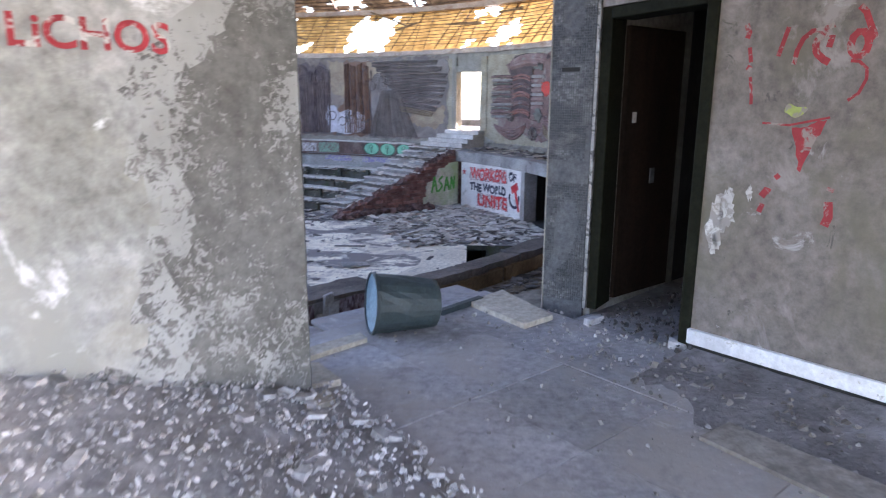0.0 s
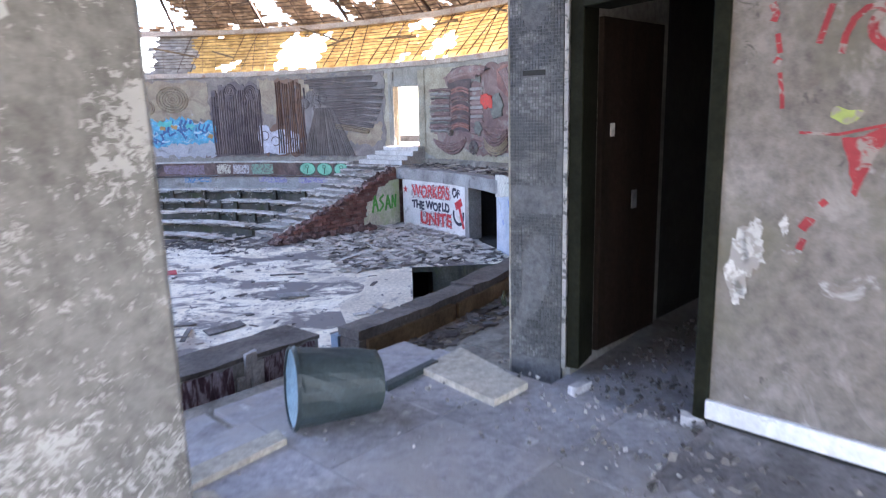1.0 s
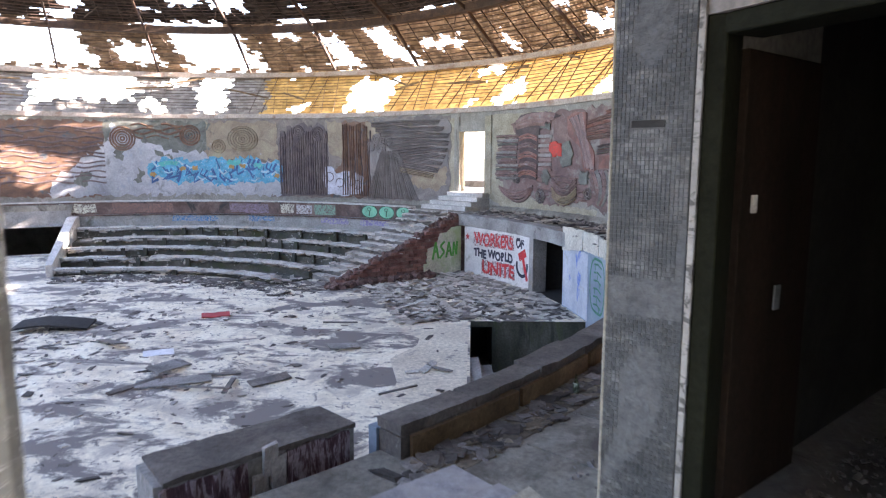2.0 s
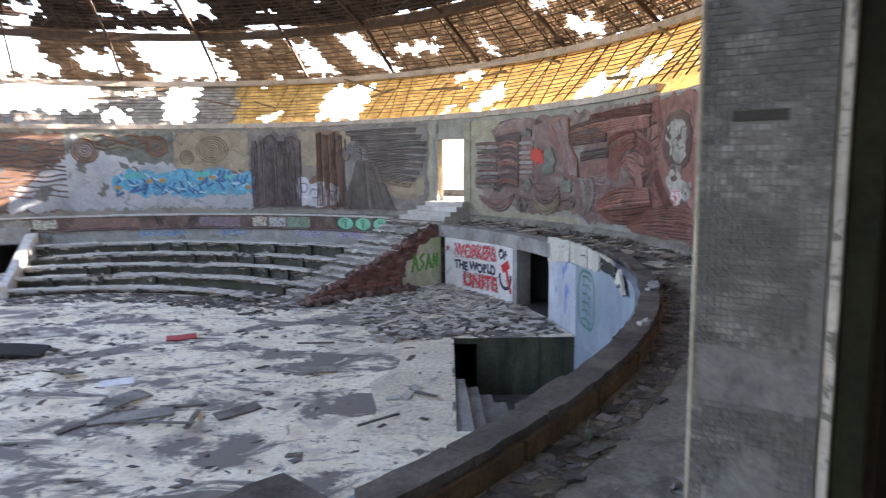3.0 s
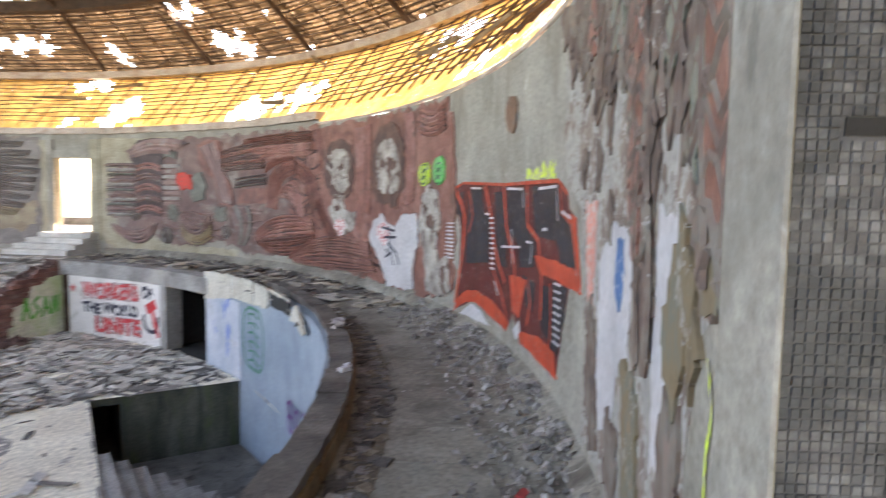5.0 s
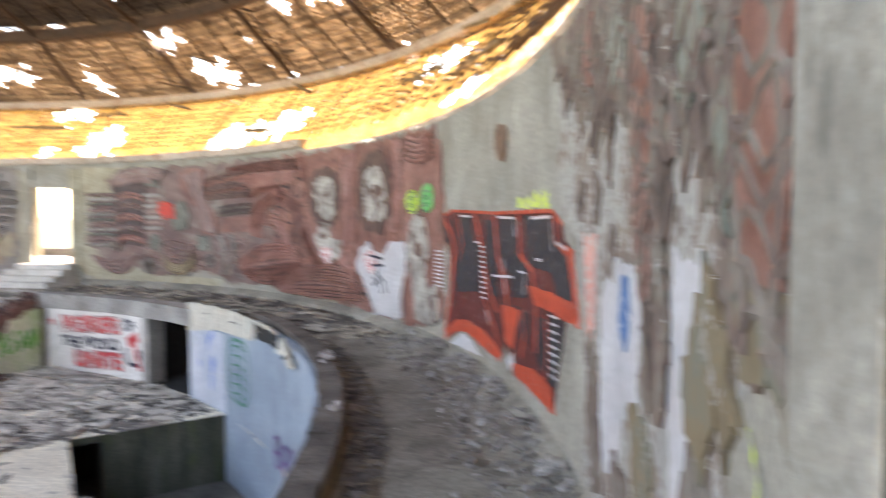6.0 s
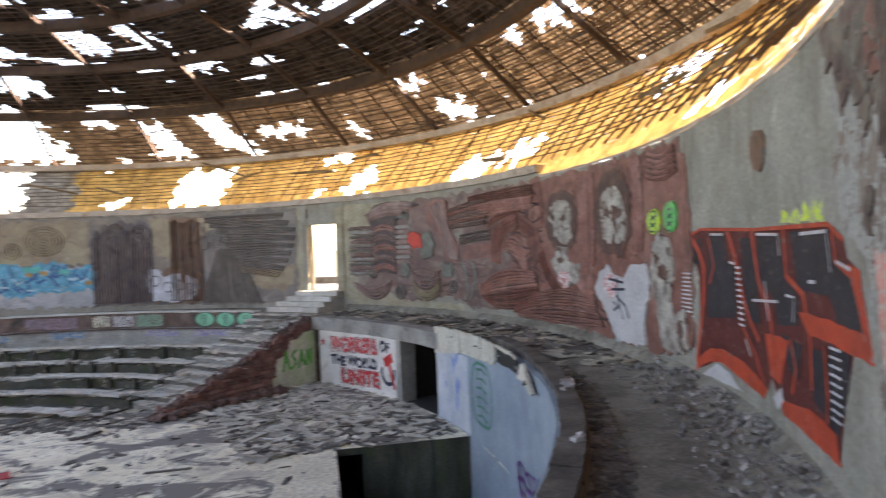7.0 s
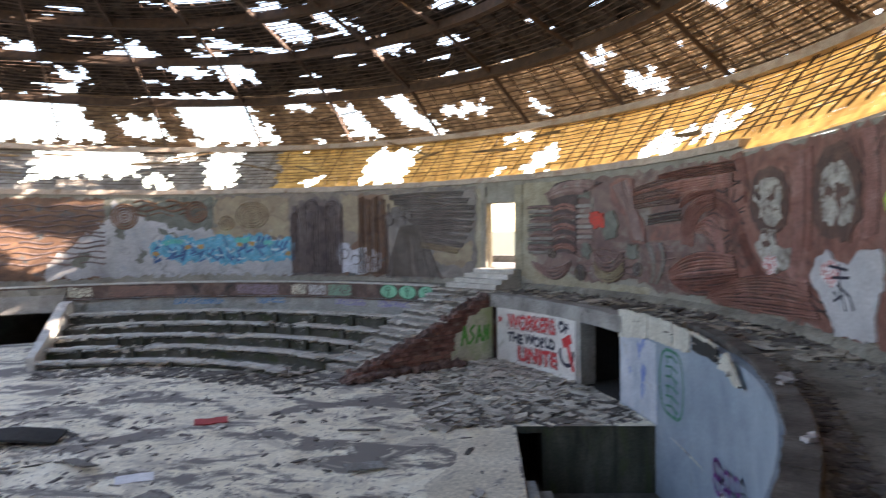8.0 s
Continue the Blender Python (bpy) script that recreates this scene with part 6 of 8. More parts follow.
bottle = thing("glass_bottle", pol(17.3, -37.8, Z_WALK), "small greenish glass bottle standing in the gutter", "bottle")
bm = bmesh.new()
lathe(bm, [(0.0, 0.03), (0.1, 0.032), (0.13, 0.02), (0.15, 0.012), (0.2, 0.012)], Matrix.Translation(pol(17.3, -37.8, Z_WALK)), 16)
part("glass", bm, GLASSG, bottle)


# ---- the mosaics on the round wall ----
def mosaic(name, stops, scale=1.1, stains=(), grain=34):
    return surface(name, stops, scale, grain, 0.52, 1.0, stains=stains, grain_amount=0.6, bump_scale=13, distort=1.0)


CHIP = ((0.42, 0.4, 0.36), 2.6, 0.69, 0.025, None)
M_MAROON = mosaic("maroon_mosaic", [(0.28, (0.1, 0.055, 0.05)), (0.5, (0.21, 0.12, 0.105)), (0.75, (0.33, 0.23, 0.2))], 1.2, [((0.26, 0.235, 0.205), 1.4, 0.6, 0.05, None), CHIP])
M_RED = mosaic("red_mosaic", [(0.3, (0.14, 0.06, 0.05)), (0.48, (0.27, 0.11, 0.085)), (0.6, (0.36, 0.17, 0.135)), (0.75, (0.42, 0.25, 0.21))], 1.8, [((0.14, 0.075, 0.06), 1.5, 0.6, 0.06, None), CHIP])
M_WING = mosaic("grey_brown_mosaic", [(0.28, (0.119, 0.101, 0.095)), (0.5, (0.237, 0.208, 0.19)), (0.75, (0.356, 0.321, 0.296))], 1.0, [((0.3, 0.26, 0.14), 1.1, 0.66, 0.05, None), CHIP])
M_DARK = mosaic("dark_plum_mosaic", [(0.28, (0.0675, 0.054, 0.058)), (0.5, (0.149, 0.115, 0.115)), (0.75, (0.257, 0.203, 0.189))], 1.4, [CHIP])
M_OCHRE = mosaic("ochre_mosaic", [(0.28, (0.24, 0.17, 0.11)), (0.5, (0.36, 0.28, 0.19)), (0.75, (0.5, 0.44, 0.27))], 1.3, [CHIP])
M_RUST = mosaic("rust_mosaic", [(0.28, (0.1, 0.06, 0.045)), (0.5, (0.22, 0.12, 0.075)), (0.75, (0.36, 0.2, 0.11))], 1.2, [((0.08, 0.1, 0.11), 1.2, 0.6, 0.05, None)])
M_GREEN = mosaic("grey_green_mosaic", [(0.28, (0.09, 0.085, 0.07)), (0.5, (0.17, 0.18, 0.15)), (0.75, (0.27, 0.28, 0.24))], 2.0, [CHIP])
M_SOFT = mosaic("brown_grey_mosaic", [(0.3, (0.138, 0.115, 0.106)), (0.7, (0.23, 0.196, 0.178))], 2.0)
M_LINE = mosaic("dark_line_mosaic", [(0.3, (0.0957, 0.0683, 0.0656)), (0.7, (0.246, 0.178, 0.163))], 2.0)
MORT = surface("bare_grey_mortar", [(0.25, (0.255, 0.246, 0.221)), (0.5, (0.391, 0.378, 0.348)), (0.75, (0.51, 0.497, 0.468))], 1.5, 18, 0.95, 0.6, stains=[((0.14, 0.1, 0.085), 2.2, 0.64, 0.05, None)])
WHITE = surface("brushed_white_paint", [(0.25, (0.389, 0.389, 0.404)), (0.5, (0.509, 0.509, 0.524)), (0.75, (0.583, 0.583, 0.59))], 1.2, 14, 0.8, 0.3, stains=[((0.42, 0.44, 0.47), 1.6, 0.62, 0.06, None), ((0.2, 0.19, 0.18), 4.5, 0.72, 0.02, None)], grain_amount=0.25)
MORT2 = surface("stained_mortar", [(0.3, (0.2, 0.169, 0.144)), (0.5, (0.413, 0.388, 0.35)), (0.72, (0.6, 0.575, 0.525))], 2.4, 18, 0.95, 0.7, stains=[((0.13, 0.085, 0.07), 3.0, 0.58, 0.04, None)])
rm = random.Random(91)
D_M = 0.03                      # how far the mosaic stands proud of the wall
R_M = R_WALL - D_M


def mural(name, label, outline, material, seed, ragged=0.1):
    a = sum(p[0] for p in outline) / len(outline)
    ob = thing(name, pol(R_WALL, a, -0.3), label, "mosaic", "mosaics of the round wall")
    bm = bmesh.new()
    wallpatch(bm, outline, D_M, R_WALL, ragged, seed, False, 0.18)
    part("tesserae_ground", bm, material, ob)
    return ob


def inside_poly(a, z, poly):
    hit = False
    for (a0, z0), (a1, z1) in zip(poly, poly[1:] + poly[:1]):
        if (z0 > z) != (z1 > z) and a < a0 + (z - z0) * (a1 - a0) / (z1 - z0):
            hit = not hit
    return hit


def clipped(curves, keep=None, away=()):
    """Cuts curves to the parts inside keep and outside every outline of away."""
    out = []
    for c in curves:
        run = []
        for a, z in c:
            if (keep is None or inside_poly(a, z, keep)) and not any(inside_poly(a, z, p) for p in away):
                run.append((a, z))
            else:
                if len(run) > 2:
                    out.append(run)
                run = []
        if len(run) > 2:
            out.append(run)
    return out


def ribs(ob, material, curves, width=0.1, depth=0.045, name="relief"):
    bm = bmesh.new()
    for c in curves:
        stroke(bm, c, width * rm.uniform(0.7, 1.3), depth * rm.uniform(0.8, 1.2), R_M)
    o = part(name, bm, material, ob)
    o["kind"] = "stuff"


def waves(a0, a1, z0, z1, rows, amp, length, slope=0.0, broken=0.35):
    out = []
    for i in range(rows):
        z = z0 + (z1 - z0) * (i + 0.5) / rows + rm.uniform(-0.03, 0.03)
        ph = rm.uniform(0, 6.3)
        a = a0
        while a < a1:
            w = rm.uniform(1.2, 4.5)
            e = min(a1, a + w)
            n = max(3, int((e - a) / 0.35))
            out.append([(a + (e - a) * k / n, z + slope * (a + (e - a) * k / n - a0) + amp * math.sin(ph + (a + (e - a) * k / n) * 2 * math.pi / length)) for k in range(n + 1)])
            a = e + (rm.uniform(0.1, 1.2) if rm.random() < broken else 0.12)
    return out


def arcs(ca, cz, n, step, squash=1.0, t0=0, t1=360):
    """Nested arcs about a centre; step in metres."""
    k = radians(1) * R_M
    return [[(ca + (0.1 + i * step) / k * math.cos(radians(t0 + (t1 - t0) * q / 14)), cz + (0.1 + i * step) * squash * math.sin(radians(t0 + (t1 - t0) * q / 14))) for q in range(15)] for i in range(n)]


def leaf_bundle(ca, cz, length, n, turn, spread):
    """A sheaf of curved bands fanning out from a point."""
    k = radians(1) * R_M
    out = []
    for i in range(n):
        t = radians(turn + spread * (i / max(1, n - 1) - 0.5))
        b = rm.uniform(-0.25, 0.25)
        out.append([(ca + (length * s * math.cos(t) - b * length * s * s * math.sin(t)) / k, cz + length * s * math.sin(t) + b * length * s * s * math.cos(t)) for s in [q / 7 for q in range(8)]])
    return out


def bowed(p0, p1, p2, n=9):
    """Points of a curve from p0 over p1 to p2."""
    cx_, cz_ = 2 * p1[0] - (p0[0] + p2[0]) / 2, 2 * p1[1] - (p0[1] + p2[1]) / 2
    return [((1 - t) ** 2 * p0[0] + 2 * t * (1 - t) * cx_ + t * t * p2[0], (1 - t) ** 2 * p0[1] + 2 * t * (1 - t) * cz_ + t * t * p2[1]) for t in [i / n for i in range(n + 1)]]


def sheaf(ob, upper, lower, n, ground, ridge, lift=0.038, name="relief_band", high=0.05):
    """A moulded band between two bowed edges, with n raised ridges running along it over a ground coloured darker as if
    shaded.
    """
    ca, cb = bowed(*upper), bowed(*lower)
    k = radians(1) * R_WALL
    loop = []
    for q in ca + cb[::-1]:
        if not loop or all(math.hypot((q[0] - w[0]) * k, q[1] - w[1]) > 0.03 for w in (loop[-1], loop[0])):
            loop.append(q)
    bm = bmesh.new()
    wallpatch(bm, loop, lift, R_WALL, 0.0, 1, False, 5.0)
    gap = max(math.hypot((a[0] - b[0]) * k, a[1] - b[1]) for a, b in zip(ca, cb)) / n
    band = part(name, bm, ground, ob)
    bm = bmesh.new()
    for i in range(n):
        f = (i + 0.5) / n + rm.uniform(-0.15, 0.15) / n
        stroke(bm, [(a[0] + (b[0] - a[0]) * f, a[1] + (b[1] - a[1]) * f + rm.uniform(-0.012, 0.012)) for a, b in zip(ca, cb)], gap * rm.uniform(0.66, 0.88), high * rm.uniform(0.8, 1.3), R_WALL - lift + 0.003)
    part("ridge", bm, ridge, band)["kind"] = "stuff"


def slab_shape(ob, outline, material, lift, seed, name="raised_shape", ragged=0.025):
    bm = bmesh.new()
    wallpatch(bm, outline, lift, R_WALL, ragged, seed, False, 0.14)
    return part(name, bm, material, ob)


# worn brown ground on which the panels across the hall stand
M_GROUND = mosaic("worn_brown_ground", [(0.28, (0.15, 0.12, 0.1)), (0.5, (0.26, 0.21, 0.175)), (0.75, (0.36, 0.31, 0.25))], 1.6, [((0.12, 0.1, 0.095), 1.3, 0.58, 0.05, None), CHIP])
bm = bmesh.new()
wallpatch(bm, [(49.4, 0.3), (49.8, 1.4), (49.4, 2.4), (49.7, 3.64), (82.5, 3.66), (92, 3.64), (92, 1.2), (82, 0.6), (82, -0.5), (54, -0.52), (51.5, -0.2)], 0.016, R_WALL, 0.07, 12, False, 0.2)
part("tesserae_ground", bm, M_GROUND, thing("worn_mosaic_ground", pol(R_WALL, 66, -0.4), "worn brown-grey mosaic ground between the raised figures", "mosaic", "mosaics of the round wall"))
# HI and LO pairs: paler ridges, and grounds with the relief's shade coloured in
M_REDHI = mosaic("raised_red_mosaic", [(0.28, (0.26, 0.12, 0.1)), (0.5, (0.42, 0.2, 0.165)), (0.75, (0.55, 0.34, 0.29))], 1.6, [((0.2, 0.12, 0.1), 2.0, 0.6, 0.05, None)])
M_REDLO = mosaic("dark_shaded_red_mosaic", [(0.28, (0.045, 0.025, 0.022)), (0.5, (0.08, 0.04, 0.034)), (0.75, (0.14, 0.075, 0.062))], 1.6)
M_MARHI = mosaic("raised_maroon_mosaic", [(0.28, (0.17, 0.1, 0.09)), (0.5, (0.3, 0.185, 0.165)), (0.75, (0.44, 0.33, 0.3))], 1.6, [((0.3, 0.28, 0.25), 2.2, 0.62, 0.04, None)])
M_MARLO = mosaic("dark_shaded_maroon_mosaic", [(0.28, (0.04, 0.026, 0.025)), (0.5, (0.08, 0.047, 0.044)), (0.75, (0.14, 0.09, 0.084))], 1.6)
M_PLUMHI = mosaic("raised_plum_mosaic", [(0.28, (0.1, 0.08, 0.08)), (0.5, (0.19, 0.15, 0.145)), (0.75, (0.28, 0.23, 0.21))], 1.6)
M_STONE = mosaic("stone_grey_mosaic", [(0.28, (0.2, 0.19, 0.17)), (0.5, (0.33, 0.31, 0.28)), (0.75, (0.48, 0.46, 0.42))], 2.0)

# across the hall, from the far left to the bright doorway
m1 = mural("rust_mosaic_panel", "rust and slate mosaic panel, partly overpainted", [(108, -0.45), (128, -0.45), (128, 3.5), (108, 3.5)], M_RUST, 1)
ribs(m1, M_LINE, waves(108, 128, 0.2, 3.3, 12, 0.06, 5))
m2 = mural("slate_mosaic_panel", "slate and dull red mosaic above white overpaint", [(90.5, 1.9), (90.5, 3.5), (108, 3.5), (108, 1.6)], M_GREEN, 2)
ribs(m2, M_RUST, arcs(105.3, 2.6, 5, 0.13) + arcs(95, 2.8, 4, 0.14) + waves(96, 104, 2.6, 3.4, 4, 0.08, 4))
m3 = mural("ochre_mosaic_panel", "ochre mosaic clouds high on the wall", [(80.6, 1.5), (80.6, 3.5), (92.5, 3.5), (93, 1.5)], M_OCHRE, 3)
ribs(m3, M_OCHRE, arcs(86.5, 2.6, 6, 0.15, 0.8) + arcs(90.5, 2.2, 3, 0.13))
m4 = mural("dark_figures_mosaic", "dark plum mosaic of upright standing shapes", [(71.6, -0.4), (71.8, 2.0), (72.3, 3.2), (73.6, 3.5), (75.0, 3.1), (76.0, 3.5), (77.6, 3.35), (78.6, 3.0), (80.6, 2.6), (81.0, 0.5), (80.4, -0.45)], M_DARK, 4, 0.05)
ribs(m4, M_DARK, [[(a + 0.25 * math.sin(z * 3 + a), z) for z in np.arange(-0.3, 3.1, 0.3)] for a in np.arange(72.2, 80.4, 0.55)] + arcs(73.6, 2.9, 3, 0.1) + arcs(77, 3.0, 3, 0.1) + arcs(79.4, 2.4, 3, 0.1))
m5 = mural("orange_mosaic_strip", "orange-brown mosaic strip between darker shapes", [(68.9, 1.6), (68.9, 3.5), (72.0, 3.5), (71.8, 1.8)], M_OCHRE, 5)
m6 = mural("striped_mosaic_panel", "brown mosaic panel with upright folds", [(64.0, -0.45), (64.2, 3.5), (69.4, 3.5), (69.4, 1.2), (71.8, 0.9), (71.6, -0.45)], M_RUST, 6)
ribs(m6, M_DARK, [[(a + 0.2 * math.sin(z * 2.3 + a * 3), z) for z in np.arange(-0.3, 3.3, 0.3)] for a in np.arange(64.4, 69.2, 0.5)])
m7 = mural("winged_mosaic", "grey-brown mosaic of a spread wing above a flared robe", [(49.6, -0.2), (50.0, 1.2), (49.5, 2.2), (49.8, 2.6), (49.3, 3.0), (50.0, 3.48), (64.6, 3.48), (65.2, -0.5), (54.2, -0.5), (52.0, -0.35)], M_WING, 7)
for i, (ra, rz, ta, tz) in enumerate(((64.0, 3.42, 51.4, 3.44), (63.2, 3.16, 50.6, 3.1), (62.2, 2.9, 49.7, 2.76), (61.4, 2.62, 49.6, 2.42), (60.8, 2.32, 49.9, 2.08), (60.2, 2.02, 50.3, 1.76), (59.7, 1.74, 50.9, 1.42), (59.2, 1.44, 51.5, 1.1), (58.8, 1.16, 52.4, 0.82))):
    ma, mz = (ra + ta) / 2, (rz + tz) / 2 - 0.1
    sheaf(m7, ((ra, rz), (ma, mz + 0.13), (ta, tz)), ((ra, rz - 0.26), (ma, mz - 0.17), (ta + 0.35, tz - 0.2)), 4, M_LINE, M_OCHRE if i == 8 else M_WING, 0.04 + 0.004 * (i % 3), "feather")
for i in range(6):
    t0, t1, b0, b1 = 62.4 - i * 0.55, 61.9 - i * 0.55, 65.0 - i * 1.62, 63.5 - i * 1.62
    sheaf(m7, ((t0, 1.95), ((t0 * 0.55 + b0 * 0.45), 0.9), (b0, -0.46)), ((t1, 1.95), ((t1 * 0.55 + b1 * 0.45), 0.9), (b1, -0.46)), 4, M_SOFT, M_WING, 0.036 + 0.004 * (i % 2), "robe_fold")
for i, (ca, cz, rr) in enumerate(((63.0, 2.55, 0.3), (61.8, 2.75, 0.26), (62.2, 2.1, 0.27), (64.1, 2.2, 0.24), (60.9, 2.45, 0.22))):
    slab_shape(m7, oval(ca, cz, rr / 0.336, rr), M_WING, 0.058, 300 + i, "rosette")
    ribs(m7, M_DARK, [[(a, z) for a, z in c] for c in arcs(ca, cz, 3, rr / 3.2)], 0.05, 0.045, "rosette_relief")
for i in range(4):
    sheaf(m6, ((69.3 - i * 1.2, 3.3), (69.2 - i * 1.2, 1.6), (69.4 - i * 1.25, -0.35)), ((68.3 - i * 1.2, 3.4 - 0.2 * (i % 2)), (68.3 - i * 1.2, 1.6), (68.2 - i * 1.25, -0.35)), 3, M_MARLO, M_RUST, 0.04 + 0.004 * (i % 2), "figure_fold")
for i in range(7):
    sheaf(m4, ((80.2 - i * 1.2, 2.7 + 0.3 * math.sin(i * 2.1)), (80.4 - i * 1.2, 1.2), (80.2 - i * 1.2, -0.35)), ((79.2 - i * 1.2, 2.8 + 0.3 * math.sin(i * 2.1)), (79.1 - i * 1.2, 1.2), (79.2 - i * 1.2, -0.35)), 3, M_DARK, M_PLUMHI if i % 2 else M_DARK, 0.04 + 0.004 * (i % 2), "standing_figure")
    slab_shape(m4, oval(79.7 - i * 1.2, 2.85 + 0.3 * math.sin(i * 2.1), 0.45, 0.2), M_DARK, 0.06, 320 + i, "head_shape")
for i, o in enumerate(([(50.4, 0.3), (50.2, 1.2), (53.0, 1.1), (56.0, 0.9), (57.5, 0.4), (55.0, 0.1), (52.0, 0.05)], [(62.5, 2.6), (63.0, 3.45), (65.2, 3.45), (64.9, 2.5)])):
    bm = bmesh.new()
    wallpatch(bm, o, 0.036, R_WALL, 0.09, 180 + i, False, 0.15)
    part("ochre_patch", bm, M_OCHRE, m7, "ochre patch")

# ochre concrete on either side of the bright doorway
for i, o in enumerate(([(43.05, -0.1), (43.05, 3.52), (31, 3.52), (31, 3.2), (37, 2.8), (38, 0.2), (33, -0.2), (22, -0.3), (22, -0.5), (40, -0.5)], [(47.85, -0.2), (47.85, 3.5), (50.4, 3.5), (50.4, -0.2)])):
    bm = bmesh.new()
    wallpatch(bm, o, 0.008, R_WALL, 0.05, 190 + i, False, 0.2)
    tagged(mesh_object("wall_ochre_render", bm, OCH_CONC), "ochre-stained rough render beside the bright doorway", "wall", kind="structure")

# right of the bright doorway
m8 = mural("maroon_mosaic_panel", "maroon mosaic panel crowded with rounded relief shapes", [(13.6, -0.2), (14.0, 3.5), (30, 3.48), (33.5, 3.42), (35.2, 3.2), (38.4, 3.12), (37.2, 2.6), (40.3, 2.4), (39.9, 2.0), (41.0, 1.7), (40.5, 1.2), (40.9, 0.8), (39.6, 0.5), (39.6, 0.1), (36.5, -0.2), (34.5, 0.05), (32, -0.3), (28, -0.25), (24, -0.05), (20, -0.4), (17, -0.3)], M_MAROON, 8)
for i in range(11):
    z = 0.68 + i * 0.18
    w0, w1 = 41.0 - 0.5 * rm.random(), 36.6 + 0.5 * rm.random()
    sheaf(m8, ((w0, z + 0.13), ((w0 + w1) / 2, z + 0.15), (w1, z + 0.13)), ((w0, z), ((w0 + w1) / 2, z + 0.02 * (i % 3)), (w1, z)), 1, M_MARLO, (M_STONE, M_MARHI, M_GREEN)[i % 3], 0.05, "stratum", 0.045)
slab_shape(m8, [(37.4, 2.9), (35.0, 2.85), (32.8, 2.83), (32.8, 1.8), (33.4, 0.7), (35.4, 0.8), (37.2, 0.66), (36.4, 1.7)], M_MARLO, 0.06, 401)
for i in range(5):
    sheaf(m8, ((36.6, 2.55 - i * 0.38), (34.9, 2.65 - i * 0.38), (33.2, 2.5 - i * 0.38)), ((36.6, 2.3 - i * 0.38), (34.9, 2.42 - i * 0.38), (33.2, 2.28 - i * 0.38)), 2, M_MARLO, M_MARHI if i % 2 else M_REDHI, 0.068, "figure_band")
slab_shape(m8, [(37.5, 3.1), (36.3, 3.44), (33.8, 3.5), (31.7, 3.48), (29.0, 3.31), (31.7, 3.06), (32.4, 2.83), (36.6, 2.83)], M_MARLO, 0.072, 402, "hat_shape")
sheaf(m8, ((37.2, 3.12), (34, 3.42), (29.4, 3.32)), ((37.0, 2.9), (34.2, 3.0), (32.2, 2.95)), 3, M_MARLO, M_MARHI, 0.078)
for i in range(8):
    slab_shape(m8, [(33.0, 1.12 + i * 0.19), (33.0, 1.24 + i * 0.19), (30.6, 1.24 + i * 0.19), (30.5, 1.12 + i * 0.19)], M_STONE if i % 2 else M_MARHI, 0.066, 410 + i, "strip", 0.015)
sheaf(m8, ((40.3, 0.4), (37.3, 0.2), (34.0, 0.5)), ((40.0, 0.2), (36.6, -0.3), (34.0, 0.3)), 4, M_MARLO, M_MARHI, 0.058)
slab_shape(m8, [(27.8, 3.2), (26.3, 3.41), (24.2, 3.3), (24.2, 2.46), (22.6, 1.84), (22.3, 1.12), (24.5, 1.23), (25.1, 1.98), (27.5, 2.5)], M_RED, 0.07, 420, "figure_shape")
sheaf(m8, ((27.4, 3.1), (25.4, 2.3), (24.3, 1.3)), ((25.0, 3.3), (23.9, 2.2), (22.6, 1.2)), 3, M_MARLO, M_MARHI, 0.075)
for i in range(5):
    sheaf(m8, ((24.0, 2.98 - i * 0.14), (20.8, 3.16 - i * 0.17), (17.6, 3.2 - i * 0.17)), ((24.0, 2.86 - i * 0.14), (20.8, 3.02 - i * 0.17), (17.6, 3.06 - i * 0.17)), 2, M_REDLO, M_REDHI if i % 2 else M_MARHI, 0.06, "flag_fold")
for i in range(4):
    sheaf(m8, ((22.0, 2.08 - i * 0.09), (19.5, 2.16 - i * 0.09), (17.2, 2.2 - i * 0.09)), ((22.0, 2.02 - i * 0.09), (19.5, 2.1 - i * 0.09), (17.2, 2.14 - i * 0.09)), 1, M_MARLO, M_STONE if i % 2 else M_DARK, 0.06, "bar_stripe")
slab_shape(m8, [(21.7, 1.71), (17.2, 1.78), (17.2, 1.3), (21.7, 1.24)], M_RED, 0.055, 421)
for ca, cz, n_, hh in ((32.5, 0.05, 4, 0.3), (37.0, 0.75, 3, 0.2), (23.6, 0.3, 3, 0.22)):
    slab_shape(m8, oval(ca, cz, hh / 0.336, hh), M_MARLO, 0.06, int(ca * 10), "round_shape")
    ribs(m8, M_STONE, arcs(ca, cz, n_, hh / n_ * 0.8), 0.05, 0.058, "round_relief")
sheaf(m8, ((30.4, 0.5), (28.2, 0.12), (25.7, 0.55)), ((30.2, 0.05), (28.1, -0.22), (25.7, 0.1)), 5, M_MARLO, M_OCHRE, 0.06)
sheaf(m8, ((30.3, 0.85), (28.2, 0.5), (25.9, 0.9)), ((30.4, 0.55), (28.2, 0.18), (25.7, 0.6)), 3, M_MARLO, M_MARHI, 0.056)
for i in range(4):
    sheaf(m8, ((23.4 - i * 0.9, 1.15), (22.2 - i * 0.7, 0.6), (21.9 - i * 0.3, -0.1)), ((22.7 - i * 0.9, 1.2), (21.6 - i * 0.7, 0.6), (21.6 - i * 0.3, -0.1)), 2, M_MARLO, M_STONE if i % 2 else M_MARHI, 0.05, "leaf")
ribs(m8, M_MARHI, waves(18, 22, 0.2, 1.2, 5, 0.05, 6) + waves(24, 33, 0.0, 1.0, 4, 0.05, 5), 0.08, 0.04, "raised_relief")
bm = bmesh.new()
